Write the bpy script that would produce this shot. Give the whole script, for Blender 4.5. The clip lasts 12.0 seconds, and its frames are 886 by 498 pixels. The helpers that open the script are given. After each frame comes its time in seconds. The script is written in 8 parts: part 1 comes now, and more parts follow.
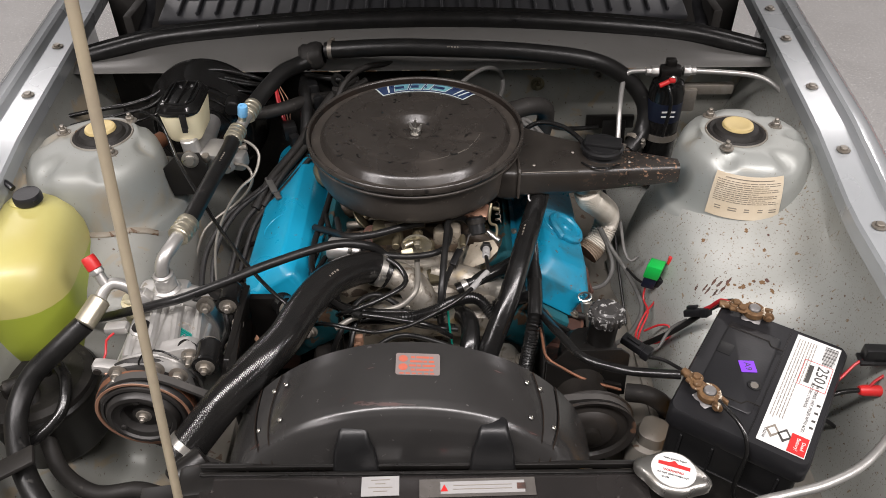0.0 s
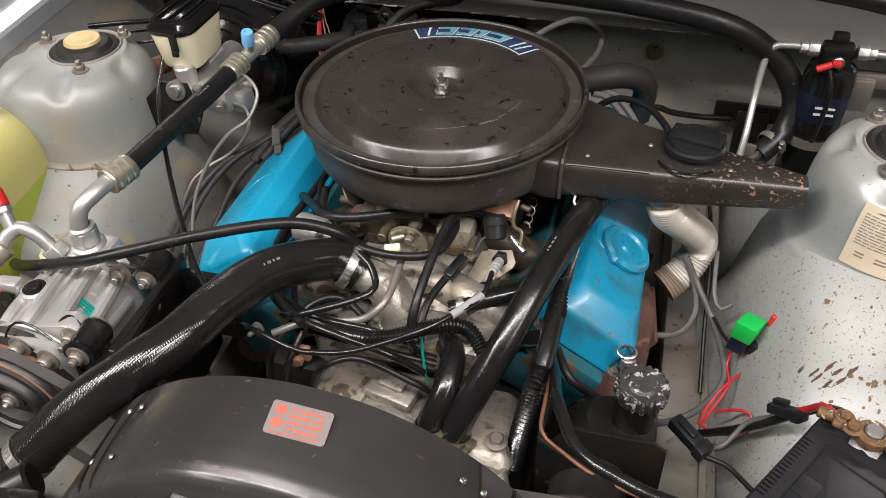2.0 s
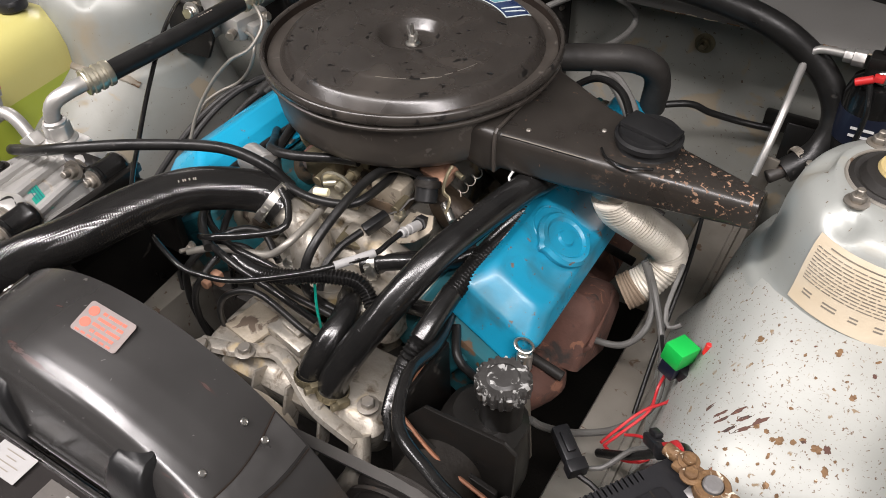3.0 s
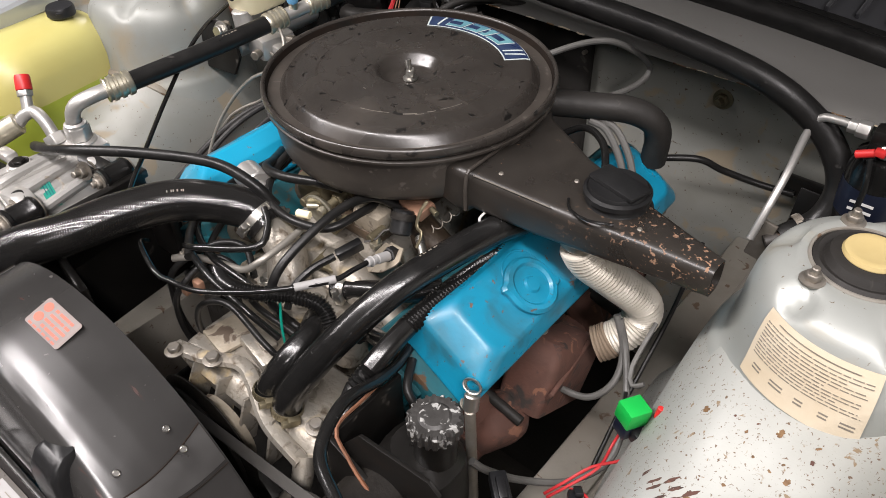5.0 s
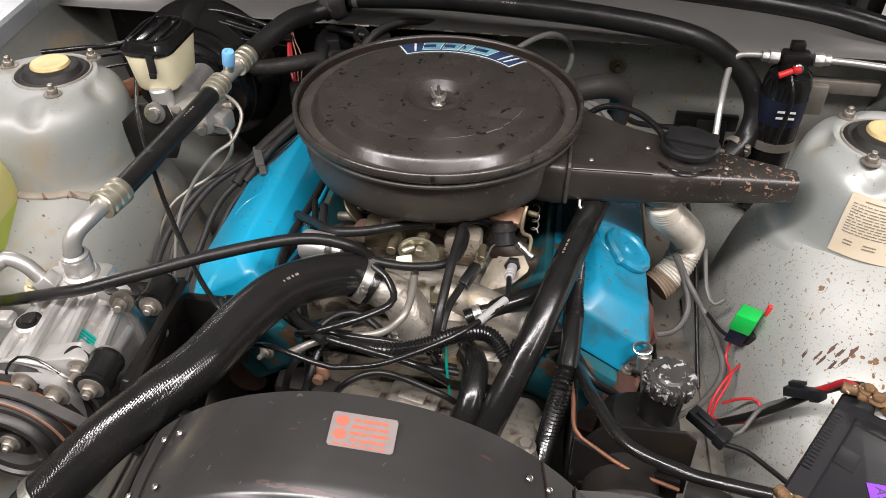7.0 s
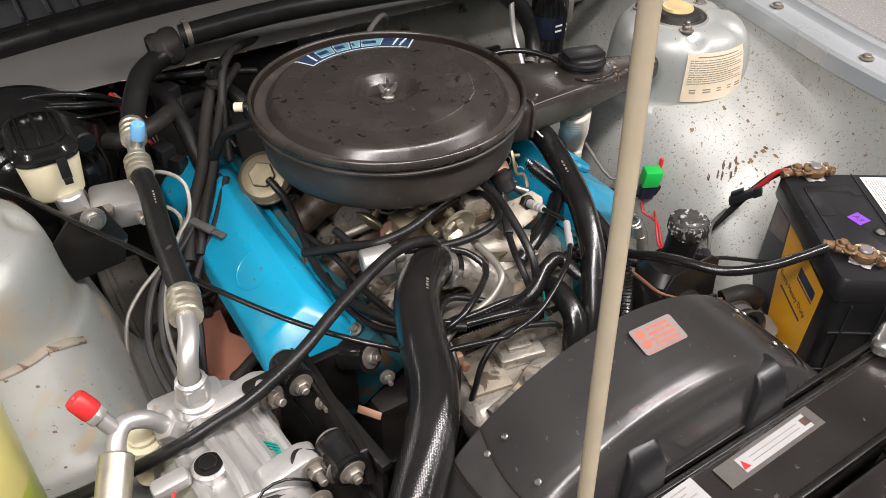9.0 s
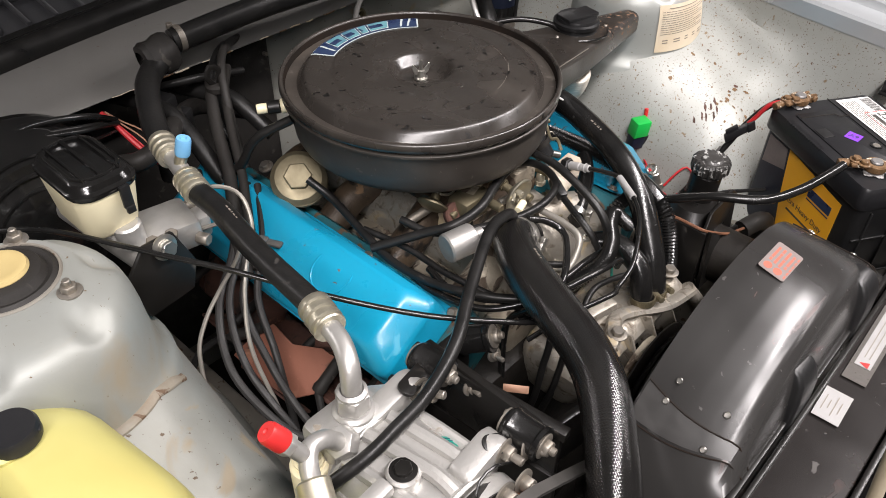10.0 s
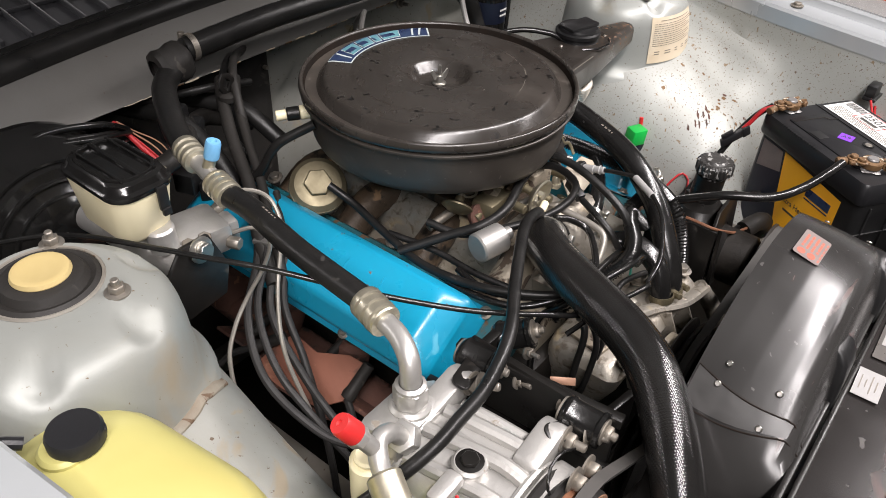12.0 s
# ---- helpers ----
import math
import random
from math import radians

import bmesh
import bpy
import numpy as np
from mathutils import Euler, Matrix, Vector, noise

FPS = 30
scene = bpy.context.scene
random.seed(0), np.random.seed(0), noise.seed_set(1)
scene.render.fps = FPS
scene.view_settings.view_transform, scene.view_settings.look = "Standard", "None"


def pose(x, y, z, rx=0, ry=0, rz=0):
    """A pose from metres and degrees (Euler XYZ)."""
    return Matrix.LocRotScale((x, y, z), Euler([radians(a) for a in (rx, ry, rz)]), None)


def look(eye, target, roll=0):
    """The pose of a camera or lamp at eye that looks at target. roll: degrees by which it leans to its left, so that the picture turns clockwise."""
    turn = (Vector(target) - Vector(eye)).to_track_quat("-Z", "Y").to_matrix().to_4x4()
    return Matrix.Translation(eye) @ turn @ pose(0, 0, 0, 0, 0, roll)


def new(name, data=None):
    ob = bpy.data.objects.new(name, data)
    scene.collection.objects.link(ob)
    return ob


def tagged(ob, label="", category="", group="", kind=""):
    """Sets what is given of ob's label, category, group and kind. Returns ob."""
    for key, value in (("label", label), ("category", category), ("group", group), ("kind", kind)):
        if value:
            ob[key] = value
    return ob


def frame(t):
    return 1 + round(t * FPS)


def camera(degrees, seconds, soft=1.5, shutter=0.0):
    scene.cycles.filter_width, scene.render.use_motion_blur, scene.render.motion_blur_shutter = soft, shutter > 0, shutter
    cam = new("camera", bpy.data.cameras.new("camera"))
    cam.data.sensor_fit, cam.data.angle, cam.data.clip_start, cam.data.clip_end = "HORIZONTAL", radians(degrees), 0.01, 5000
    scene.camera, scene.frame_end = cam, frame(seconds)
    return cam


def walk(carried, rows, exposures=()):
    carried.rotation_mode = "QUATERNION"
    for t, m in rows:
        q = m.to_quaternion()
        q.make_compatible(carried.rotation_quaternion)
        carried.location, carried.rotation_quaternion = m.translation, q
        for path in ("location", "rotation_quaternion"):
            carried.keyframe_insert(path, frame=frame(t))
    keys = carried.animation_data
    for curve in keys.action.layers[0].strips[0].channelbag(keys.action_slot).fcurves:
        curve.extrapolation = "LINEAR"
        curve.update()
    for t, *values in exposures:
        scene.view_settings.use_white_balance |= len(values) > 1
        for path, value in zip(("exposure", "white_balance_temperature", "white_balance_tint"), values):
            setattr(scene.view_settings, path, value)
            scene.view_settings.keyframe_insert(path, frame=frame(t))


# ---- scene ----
cam = camera(60.0, 12.0, soft=0.9)
PATH = [
    (0, (0.002, -0.041, 1.636), (-0.003, 1.498, 0.358), -0.7),
    (0.5, (0.058, -0.004, 1.616), (0.001, 1.528, 0.332), -1.1),
    (1, (0.106, 0.05, 1.573), (-0.025, 1.569, 0.279), -1.4),
    (1.5, (0.147, 0.163, 1.517), (-0.106, 1.653, 0.206), -1.7),
    (2, (0.192, 0.254, 1.459), (-0.243, 1.682, 0.128), -2.3),
    (2.5, (0.281, 0.309, 1.427), (-0.347, 1.649, 0.083), -2.3),
    (3, (0.434, 0.371, 1.41), (-0.376, 1.601, 0.056), -2.3),
    (3.2, (0.475, 0.393, 1.407), (-0.399, 1.58, 0.056), -2.4),
    (4.8, (0.535, 0.447, 1.425), (-0.481, 1.564, 0.114), -1.6),
    (5, (0.529, 0.441, 1.425), (-0.462, 1.586, 0.119), -1.4),
    (5.5, (0.473, 0.407, 1.428), (-0.392, 1.656, 0.127), -0.6),
    (6, (0.325, 0.354, 1.419), (-0.371, 1.714, 0.128), -0.2),
    (6.5, (0.199, 0.29, 1.432), (-0.278, 1.75, 0.15), 0.2),
    (7, (0.081, 0.213, 1.44), (-0.135, 1.744, 0.171), 0.5),
    (7.2, (0.028, 0.199, 1.452), (-0.077, 1.74, 0.182), 0.7),
    (8.8, (-0.42, 0.254, 1.454), (0.337, 1.606, 0.19), 0.8),
    (9, (-0.467, 0.265, 1.456), (0.373, 1.56, 0.183), 0.7),
    (9.5, (-0.582, 0.348, 1.451), (0.436, 1.489, 0.161), 1.0),
    (10, (-0.68, 0.441, 1.447), (0.453, 1.451, 0.144), 1.2),
    (10.5, (-0.732, 0.5, 1.437), (0.473, 1.414, 0.128), 1.4),
    (11, (-0.748, 0.509, 1.441), (0.511, 1.373, 0.149), 2.0),
    (11.5, (-0.745, 0.503, 1.441), (0.53, 1.378, 0.172), 2.3),
    (12, (-0.762, 0.498, 1.416), (0.502, 1.438, 0.184), 2.9),
]
walk(cam, [(t, look(eye, target, roll)) for t, eye, target, roll in PATH],
     exposures=[(0.0, -0.30), (1.0, -0.25), (2.0, -0.10), (3.0, 0.08), (12.0, 0.11)])

# ---- world and light: a workshop lit by ceiling strips ----
world = bpy.data.worlds.new("world")
scene.world = world
world.use_nodes = True
world.node_tree.nodes["Background"].inputs[0].default_value = (0.9, 0.95, 1.0, 1)
world.node_tree.nodes["Background"].inputs[1].default_value = 0.022
CEILING = 3.3


def strip_light(x, y, sx, sy, watts, rz=0):
    data = bpy.data.lights.new("strip_light", "AREA")
    data.shape, data.size, data.size_y, data.energy = "RECTANGLE", sx, sy, watts
    data.color = (1.0, 0.938, 0.934)
    lamp = new("strip_light", data)
    lamp.matrix_world = pose(x, y, CEILING - 0.06, 0, 0, rz)
    return lamp


LIGHTS = [(-1.30, -0.34, 2.4, 0.20, 126), (1.30, -0.34, 2.4, 0.20, 120), (-2.6, -1.4, 0.24, 2.4, 85), (2.6, -1.4, 0.24, 2.4, 80), (-3.0, 4.4, 2.4, 0.26, 95), (3.0, 4.4, 2.4, 0.26, 80)]
for lx, ly, lw, ll, watts in LIGHTS:
    strip_light(lx, ly, lw, ll, watts)


# ---- materials ----
def surf(name, col, col2=None, scale=12.0, amount=0.5, rough=(0.4, 0.6), metal=0.0, bump=0.08, bscale=180.0,
         spots=None, spots2=None, mask=None, coat=0.0, random_tint=0.0, transmission=0.0, spec=0.5, stretch=None):
    """A painted, rubber or metal surface: two colours mixed by a coarse noise, fine grain in the relief, and up to two kinds of specks."""
    m = bpy.data.materials.new(name)
    m.use_nodes = True
    n, l = m.node_tree.nodes, m.node_tree.links
    b = n["Principled BSDF"]
    tc = n.new("ShaderNodeTexCoord")

    def noise_tex(sc, detail=4.0, distortion=0.0, pull=None):
        t = n.new("ShaderNodeTexNoise")
        t.inputs["Scale"].default_value, t.inputs["Detail"].default_value = sc, detail
        t.inputs["Distortion"].default_value = distortion
        if pull:
            mp = n.new("ShaderNodeMapping")
            mp.inputs["Scale"].default_value = pull
            l.new(tc.outputs["Object"], mp.inputs["Vector"])
            l.new(mp.outputs[0], t.inputs["Vector"])
        else:
            l.new(tc.outputs["Object"], t.inputs["Vector"])
        return t

    def ramp(src, lo, hi, a=0.0, z=1.0):
        r = n.new("ShaderNodeMapRange")
        r.inputs["From Min"].default_value, r.inputs["From Max"].default_value = lo, hi
        r.inputs["To Min"].default_value, r.inputs["To Max"].default_value = a, z
        l.new(src, r.inputs["Value"])
        return r.outputs[0]

    def mix(fac, a, c):
        x = n.new("ShaderNodeMix")
        x.data_type = "RGBA"
        l.new(fac, x.inputs[0])
        for v, i in ((a, 6), (c, 7)):
            if isinstance(v, tuple):
                x.inputs[i].default_value = (*v, 1)
            else:
                l.new(v, x.inputs[i])
        return x.outputs[2]

    coarse = noise_tex(scale, 6.0, 0.4)
    fine = noise_tex(bscale, 3.0)
    base = mix(ramp(coarse.outputs[0], 0.5 - 0.3 * amount, 0.5 + 0.4 * amount), col, col2 or tuple(c * 0.8 for c in col))
    rough_out = ramp(coarse.outputs[0], 0.3, 0.7, rough[0], rough[1])
    if random_tint:
        info = n.new("ShaderNodeObjectInfo")
        base = mix(ramp(info.outputs["Random"], 0, 1, 0, random_tint), base, tuple(c * 0.6 for c in col))
    metal_out = None
    for spot in (spots, spots2):
        if not spot:
            continue
        scol, sscale, lo, srough, soft = (*spot, 0.05)[:5]
        f = ramp(noise_tex(sscale, 5.0, 0.6, stretch if spot is spots2 else None).outputs[0], lo, lo + soft)
        if mask and spot is spots:
            sep = n.new("ShaderNodeSeparateXYZ")
            l.new(tc.outputs["Object"], sep.inputs[0])
            mul = n.new("ShaderNodeMath")
            mul.operation = "MULTIPLY"
            l.new(f, mul.inputs[0])
            l.new(ramp(sep.outputs[mask[0]], mask[1], mask[2]), mul.inputs[1])
            f = mul.outputs[0]
        base = mix(f, base, scol)
        r2 = n.new("ShaderNodeMix")
        l.new(f, r2.inputs[0])
        l.new(rough_out, r2.inputs[2])
        r2.inputs[3].default_value = srough
        rough_out = r2.outputs[0]
        if metal:
            metal_out = ramp(f, 0, 1, metal if metal_out is None else metal, 0.0)
    l.new(base, b.inputs["Base Color"])
    l.new(rough_out, b.inputs["Roughness"])
    b.inputs["Metallic"].default_value = metal
    if metal_out is not None:
        l.new(metal_out, b.inputs["Metallic"])
    b.inputs["Coat Weight"].default_value = coat
    b.inputs["Coat Roughness"].default_value = 0.12
    b.inputs["Transmission Weight"].default_value = transmission
    b.inputs["Specular IOR Level"].default_value = spec
    if bump:
        bn = n.new("ShaderNodeBump")
        bn.inputs["Strength"].default_value, bn.inputs["Distance"].default_value = bump, 0.002
        l.new(fine.outputs[0], bn.inputs["Height"])
        l.new(bn.outputs[0], b.inputs["Normal"])
    return m


M = {
    "silver": surf("silver_paint", (0.325, 0.338, 0.320), (0.272, 0.280, 0.256), 5, 0.6, (0.36, 0.50), 0.25, 0.03, 400,
                   spots=((0.12, 0.08, 0.045), 190, 0.68, 0.8), spots2=((0.25, 0.22, 0.16), 12, 0.60, 0.6, 0.15)),
    "silver_dull": surf("silver_paint_dull", (0.262, 0.274, 0.259), (0.215, 0.216, 0.192), 6, 0.8, (0.42, 0.58), 0.2, 0.04, 300,
                        spots=((0.12, 0.08, 0.045), 190, 0.69, 0.8), spots2=((0.24, 0.20, 0.14), 10, 0.56, 0.6, 0.16)),
    "silver_worn": surf("silver_paint_worn", (0.335, 0.345, 0.325), (0.275, 0.278, 0.25), 7, 0.8, (0.46, 0.60), 0.2, 0.05, 300,
                        spots=((0.13, 0.085, 0.055), 330, 0.628, 0.8, 0.04), spots2=((0.19, 0.135, 0.08), 110, 0.652, 0.7, 0.05)),
    "silver_grimy": surf("silver_paint_grimy", (0.268, 0.275, 0.257), (0.212, 0.205, 0.176), 9, 0.9, (0.38, 0.6), 0.2, 0.06, 250,
                         spots=((0.10, 0.07, 0.045), 180, 0.66, 0.8), spots2=((0.26, 0.22, 0.16), 16, 0.58, 0.7)),
    "silver_dirty": surf("silver_paint_dirty", (0.26, 0.245, 0.215), (0.14, 0.12, 0.095), 8, 0.7, (0.4, 0.65), 0.2, 0.1, 200,
                         spots=((0.10, 0.065, 0.04), 60, 0.64, 0.85)),
    "fender": surf("fender_paint", (0.40, 0.42, 0.43), (0.36, 0.38, 0.39), 3, 0.3, (0.22, 0.3), 0.3, 0.02, 600, coat=0.6),
    "floor": surf("flake_floor", (0.54, 0.53, 0.515), (0.48, 0.47, 0.455), 3, 0.4, (0.3, 0.45), 0, 0.02, 200,
                  spots=((0.34, 0.35, 0.37), 160, 0.60, 0.4), spots2=((0.86, 0.86, 0.84), 120, 0.60, 0.4)),
    # Wall and ceiling colours are dark to keep bounced light down.
    "wall": surf("wall_paint", (0.13, 0.13, 0.127), (0.11, 0.11, 0.107), 1.5, 0.4, (0.6, 0.7), 0, 0.04, 120),
    "orange": surf("orange_paint", (0.75, 0.12, 0.02), (0.68, 0.10, 0.02), 2, 0.4, (0.4, 0.5)),
    "ceiling": surf("ceiling_paint", (0.09, 0.09, 0.09), (0.08, 0.08, 0.08), 2, 0.4, (0.7, 0.8)),
    "black_paint": surf("black_enamel", (0.006, 0.0056, 0.0052), (0.011, 0.010, 0.009), 14, 0.8, (0.26, 0.40), 0, 0.04, 250, spec=0.32,
                        spots=((0.06, 0.053, 0.046), 30, 0.68, 0.6)),
    "cleaner": surf("cleaner_enamel", (0.024, 0.0208, 0.0183), (0.034, 0.0298, 0.0260), 22, 0.9, (0.19, 0.33), 0, 0.03, 240,
                    spots=((0.050, 0.043, 0.037), 9, 0.53, 0.42, 0.22), spots2=((0.0085, 0.0078, 0.0072), 75, 0.645, 0.30, 0.02)),
    "groove_dirt_shade": surf("groove_dirt_shade", (0.008, 0.007, 0.006), (0.020, 0.012, 0.008), 30, 0.9, (0.75, 0.9), 0, 0.1, 200, spec=0.15),
    "cleaner_pan": surf("cleaner_pan_enamel", (0.030, 0.0255, 0.022), (0.050, 0.043, 0.036), 18, 0.9, (0.36, 0.56), 0, 0.05, 240,
                    spots=((0.075, 0.063, 0.052), 11, 0.56, 0.35, 0.24), spots2=((0.080, 0.070, 0.061), 80, 0.635, 0.5, 0.03)),
    "cleaner_rust": surf("snorkel_enamel", (0.018, 0.0155, 0.0135), (0.030, 0.026, 0.022), 16, 0.8, (0.24, 0.40), 0, 0.06, 260,
                         spots=((0.25, 0.145, 0.09), 190, 0.605, 0.85), mask=(0, 0.26, 0.40), spots2=((0.22, 0.13, 0.08), 260, 0.70, 0.8)),
    "shroud": surf("shroud_plastic", (0.021, 0.0202, 0.0196), (0.031, 0.0298, 0.0286), 9, 0.8, (0.18, 0.28), 0, 0.010, 250, spec=0.5,
                   spots=((0.055, 0.051, 0.048), 90, 0.70, 0.5), spots2=((0.06, 0.024, 0.019), 5, 0.655, 0.35), stretch=(2.2, 9.0, 1.0)),
    "shroud_joint": surf("scuffed_shroud_plastic", (0.027, 0.0260, 0.0252), (0.042, 0.0405, 0.039), 40, 0.9, (0.26, 0.42), 0, 0.02, 250, spec=0.45),
    "plenum": surf("plenum_paint", (0.168, 0.165, 0.157), (0.132, 0.127, 0.118), 6, 0.7, (0.35, 0.5), 0.25, 0.06, 300,
                   spots=((0.10, 0.075, 0.05), 120, 0.70, 0.8)),
    "alu_clean": surf("clean_cast_aluminium", (0.52, 0.51, 0.49), (0.36, 0.35, 0.33), 25, 0.8, (0.36, 0.52), 0.65, 0.15, 300,
                      spots=((0.25, 0.22, 0.18), 60, 0.68, 0.7)),
    "dark_panel": surf("dark_panel_paint", (0.03, 0.028, 0.026), (0.018, 0.016, 0.014), 10, 0.8, (0.5, 0.7), 0.1, 0.1, 200, spec=0.3),
    "pipe_steel": surf("pale_pipe", (0.30, 0.285, 0.255), (0.19, 0.175, 0.15), 50, 0.9, (0.4, 0.55), 0.6, 0.06, 300),
    "nose_black": surf("nose_black_enamel", (0.012, 0.011, 0.0105), (0.022, 0.019, 0.018), 9, 0.9, (0.16, 0.30), 0, 0.02, 200, spec=0.5,
                 spots=((0.05, 0.045, 0.042), 70, 0.66, 0.5), spots2=((0.07, 0.028, 0.022), 9, 0.64, 0.4, 0.08)),
    "black_gloss": surf("black_gloss", (0.005, 0.005, 0.005), (0.009, 0.0085, 0.008), 14, 0.8, (0.10, 0.22), 0, 0.04, 250),
    "clutch": surf("clutch_black", (0.022, 0.021, 0.020), (0.035, 0.032, 0.030), 30, 0.8, (0.35, 0.5), 0.3, 0.05, 250),
    "greasy": surf("greasy_cap", (0.020, 0.019, 0.018), (0.040, 0.038, 0.036), 40, 0.8, (0.35, 0.55), 0, 0.25, 160,
                   spots=((0.30, 0.30, 0.29), 110, 0.57, 0.5)),
    "rust_dusty": surf("dusty_casting", (0.20, 0.15, 0.105), (0.11, 0.078, 0.052), 25, 0.9, (0.7, 0.9), 0, 0.3, 200),
    "black_plastic": surf("black_plastic", (0.008, 0.008, 0.0085), (0.013, 0.013, 0.013), 20, 0.7, (0.30, 0.48), 0, 0.06, 350, spec=0.4),
    "grey_plastic": surf("grey_plastic", (0.014, 0.014, 0.0155), (0.010, 0.010, 0.011), 20, 0.7, (0.32, 0.46), 0, 0.05, 350, spec=0.4),
    "rubber": surf("rubber", (0.0075, 0.0075, 0.0075), (0.0135, 0.0128, 0.012), 40, 0.9, (0.27, 0.46), 0, 0.12, 260, spots=((0.03, 0.028, 0.026), 70, 0.68, 0.6), spec=0.32),
    "rubber_dusty": surf("dusty_rubber", (0.022, 0.020, 0.018), (0.012, 0.011, 0.010), 30, 0.9, (0.48, 0.7), 0, 0.15, 260, spots=((0.045, 0.041, 0.036), 50, 0.64, 0.7), spec=0.3),
    "rubber_gloss": surf("glossy_rubber", (0.006, 0.006, 0.006), (0.011, 0.0105, 0.010), 30, 0.8, (0.14, 0.28), 0, 0.08, 260, spots=((0.03, 0.03, 0.029), 90, 0.70, 0.5)),
    "lead_dark": surf("dark_plug_lead", (0.022, 0.021, 0.020), (0.012, 0.011, 0.011), 50, 0.9, (0.45, 0.65), 0, 0.06, 400, spec=0.35),
    "wire_grey": surf("grey_cable", (0.105, 0.103, 0.097), (0.065, 0.062, 0.057), 40, 0.8, (0.45, 0.6), 0, 0.06, 400),
    "blue": surf("engine_blue", (0.006, 0.27, 0.44), (0.008, 0.23, 0.375), 10, 0.8, (0.24, 0.38), 0, 0.06, 120,
                 spots=((0.13, 0.07, 0.045), 110, 0.695, 0.7), spots2=((0.05, 0.33, 0.48), 40, 0.70, 0.5), coat=0.15),
    "blue_worn": surf("engine_blue_worn", (0.005, 0.215, 0.355), (0.008, 0.165, 0.265), 13, 0.9, (0.22, 0.42), 0, 0.09, 110,
                      spots=((0.12, 0.07, 0.048), 120, 0.655, 0.75), spots2=((0.018, 0.085, 0.115), 17, 0.56, 0.5, 0.22), coat=0.1),
    "teal": surf("engine_teal_dirty", (0.0096, 0.1180, 0.1480), (0.0240, 0.0700, 0.0770), 30, 0.9, (0.5, 0.7), 0, 0.12, 160, spec=0.25,
                 spots=((0.10, 0.06, 0.035), 40, 0.58, 0.8)),
    "alu": surf("cast_aluminium", (0.43, 0.405, 0.36), (0.24, 0.21, 0.165), 30, 1.0, (0.36, 0.58), 0.7, 0.3, 240,
                spots=((0.10, 0.075, 0.05), 75, 0.54, 0.75, 0.20), spots2=((0.36, 0.27, 0.13), 24, 0.60, 0.6, 0.15)),
    "alu_dirty": surf("stained_aluminium", (0.42, 0.38, 0.31), (0.20, 0.16, 0.11), 28, 1.0, (0.45, 0.7), 0.55, 0.35, 220,
                      spots=((0.07, 0.05, 0.035), 35, 0.54, 0.85)),
    # Oily brown casting, darkened further for the shade under the air cleaner.
    "oily_shaded_alu": surf("oily_shaded_casting", (0.095, 0.066, 0.042), (0.030, 0.022, 0.016), 26, 1.0, (0.35, 0.6), 0.2, 0.25, 220,
                     spots=((0.012, 0.010, 0.008), 40, 0.55, 0.5, 0.1), spots2=((0.20, 0.12, 0.06), 60, 0.66, 0.7)),
    # Black plastic greyed for the light and reflection on the ribs.
    "grille": surf("lit_grille_plastic", (0.040, 0.041, 0.045), (0.026, 0.026, 0.028), 16, 0.9, (0.32, 0.48), 0, 0.06, 300),
    "alu_tube": surf("aluminium_tube", (0.50, 0.49, 0.47), (0.36, 0.35, 0.33), 40, 0.8, (0.34, 0.48), 0.7, 0.06, 300),
    "steel": surf("bright_steel", (0.55, 0.54, 0.51), (0.38, 0.36, 0.32), 50, 0.9, (0.25, 0.42), 0.95, 0.06, 300),
    "steel_dull": surf("dull_steel", (0.33, 0.31, 0.28), (0.20, 0.17, 0.13), 50, 0.9, (0.4, 0.6), 0.8, 0.1, 300),
    "gold": surf("yellow_zinc", (0.235, 0.205, 0.135), (0.13, 0.11, 0.07), 55, 1.0, (0.40, 0.60), 0.8, 0.06, 300),
    "brass": surf("passivated_crimp", (0.58, 0.545, 0.44), (0.38, 0.35, 0.27), 90, 1.0, (0.28, 0.46), 0.85, 0.05, 300),
    "rust": surf("rusted_iron", (0.100, 0.041, 0.028), (0.052, 0.027, 0.020), 28, 0.9, (0.7, 0.9), 0, 0.3, 200,
                 spots=((0.028, 0.022, 0.019), 34, 0.56, 0.85, 0.1), spots2=((0.17, 0.078, 0.048), 60, 0.63, 0.9, 0.06)),
    "rust_plate": surf("reddish_plate", (0.27, 0.105, 0.065), (0.19, 0.075, 0.05), 16, 0.9, (0.6, 0.8), 0, 0.15, 220,
                 spots=((0.05, 0.035, 0.028), 22, 0.60, 0.85, 0.1), spots2=((0.36, 0.17, 0.11), 40, 0.64, 0.8, 0.08)),
    "corroded": surf("corroded_brass", (0.21, 0.120, 0.052), (0.070, 0.038, 0.022), 110, 1.0, (0.45, 0.8), 0.35, 0.7, 220,
                     spots=((0.55, 0.50, 0.40), 120, 0.63, 0.9)),
    "lead": surf("lead_terminal", (0.29, 0.285, 0.285), (0.20, 0.19, 0.18), 60, 0.9, (0.45, 0.6), 0.7, 0.2, 300,
                 spots=((0.60, 0.60, 0.59), 60, 0.62, 0.9)),
    # Near-black iron; below the engine the colour stands for deep shade.
    "iron_dark": surf("near_black_iron", (0.009, 0.008, 0.007), (0.018, 0.015, 0.012), 24, 0.9, (0.4, 0.65), 0.1, 0.25, 200, spec=0.3),
    "iron_worn": surf("worn_black_bracket", (0.0210, 0.0189, 0.0175), (0.0350, 0.0301, 0.0259), 24, 0.9, (0.4, 0.6), 0, 0.12, 200,
                      spots=((0.16, 0.085, 0.05), 26, 0.66, 0.85)),
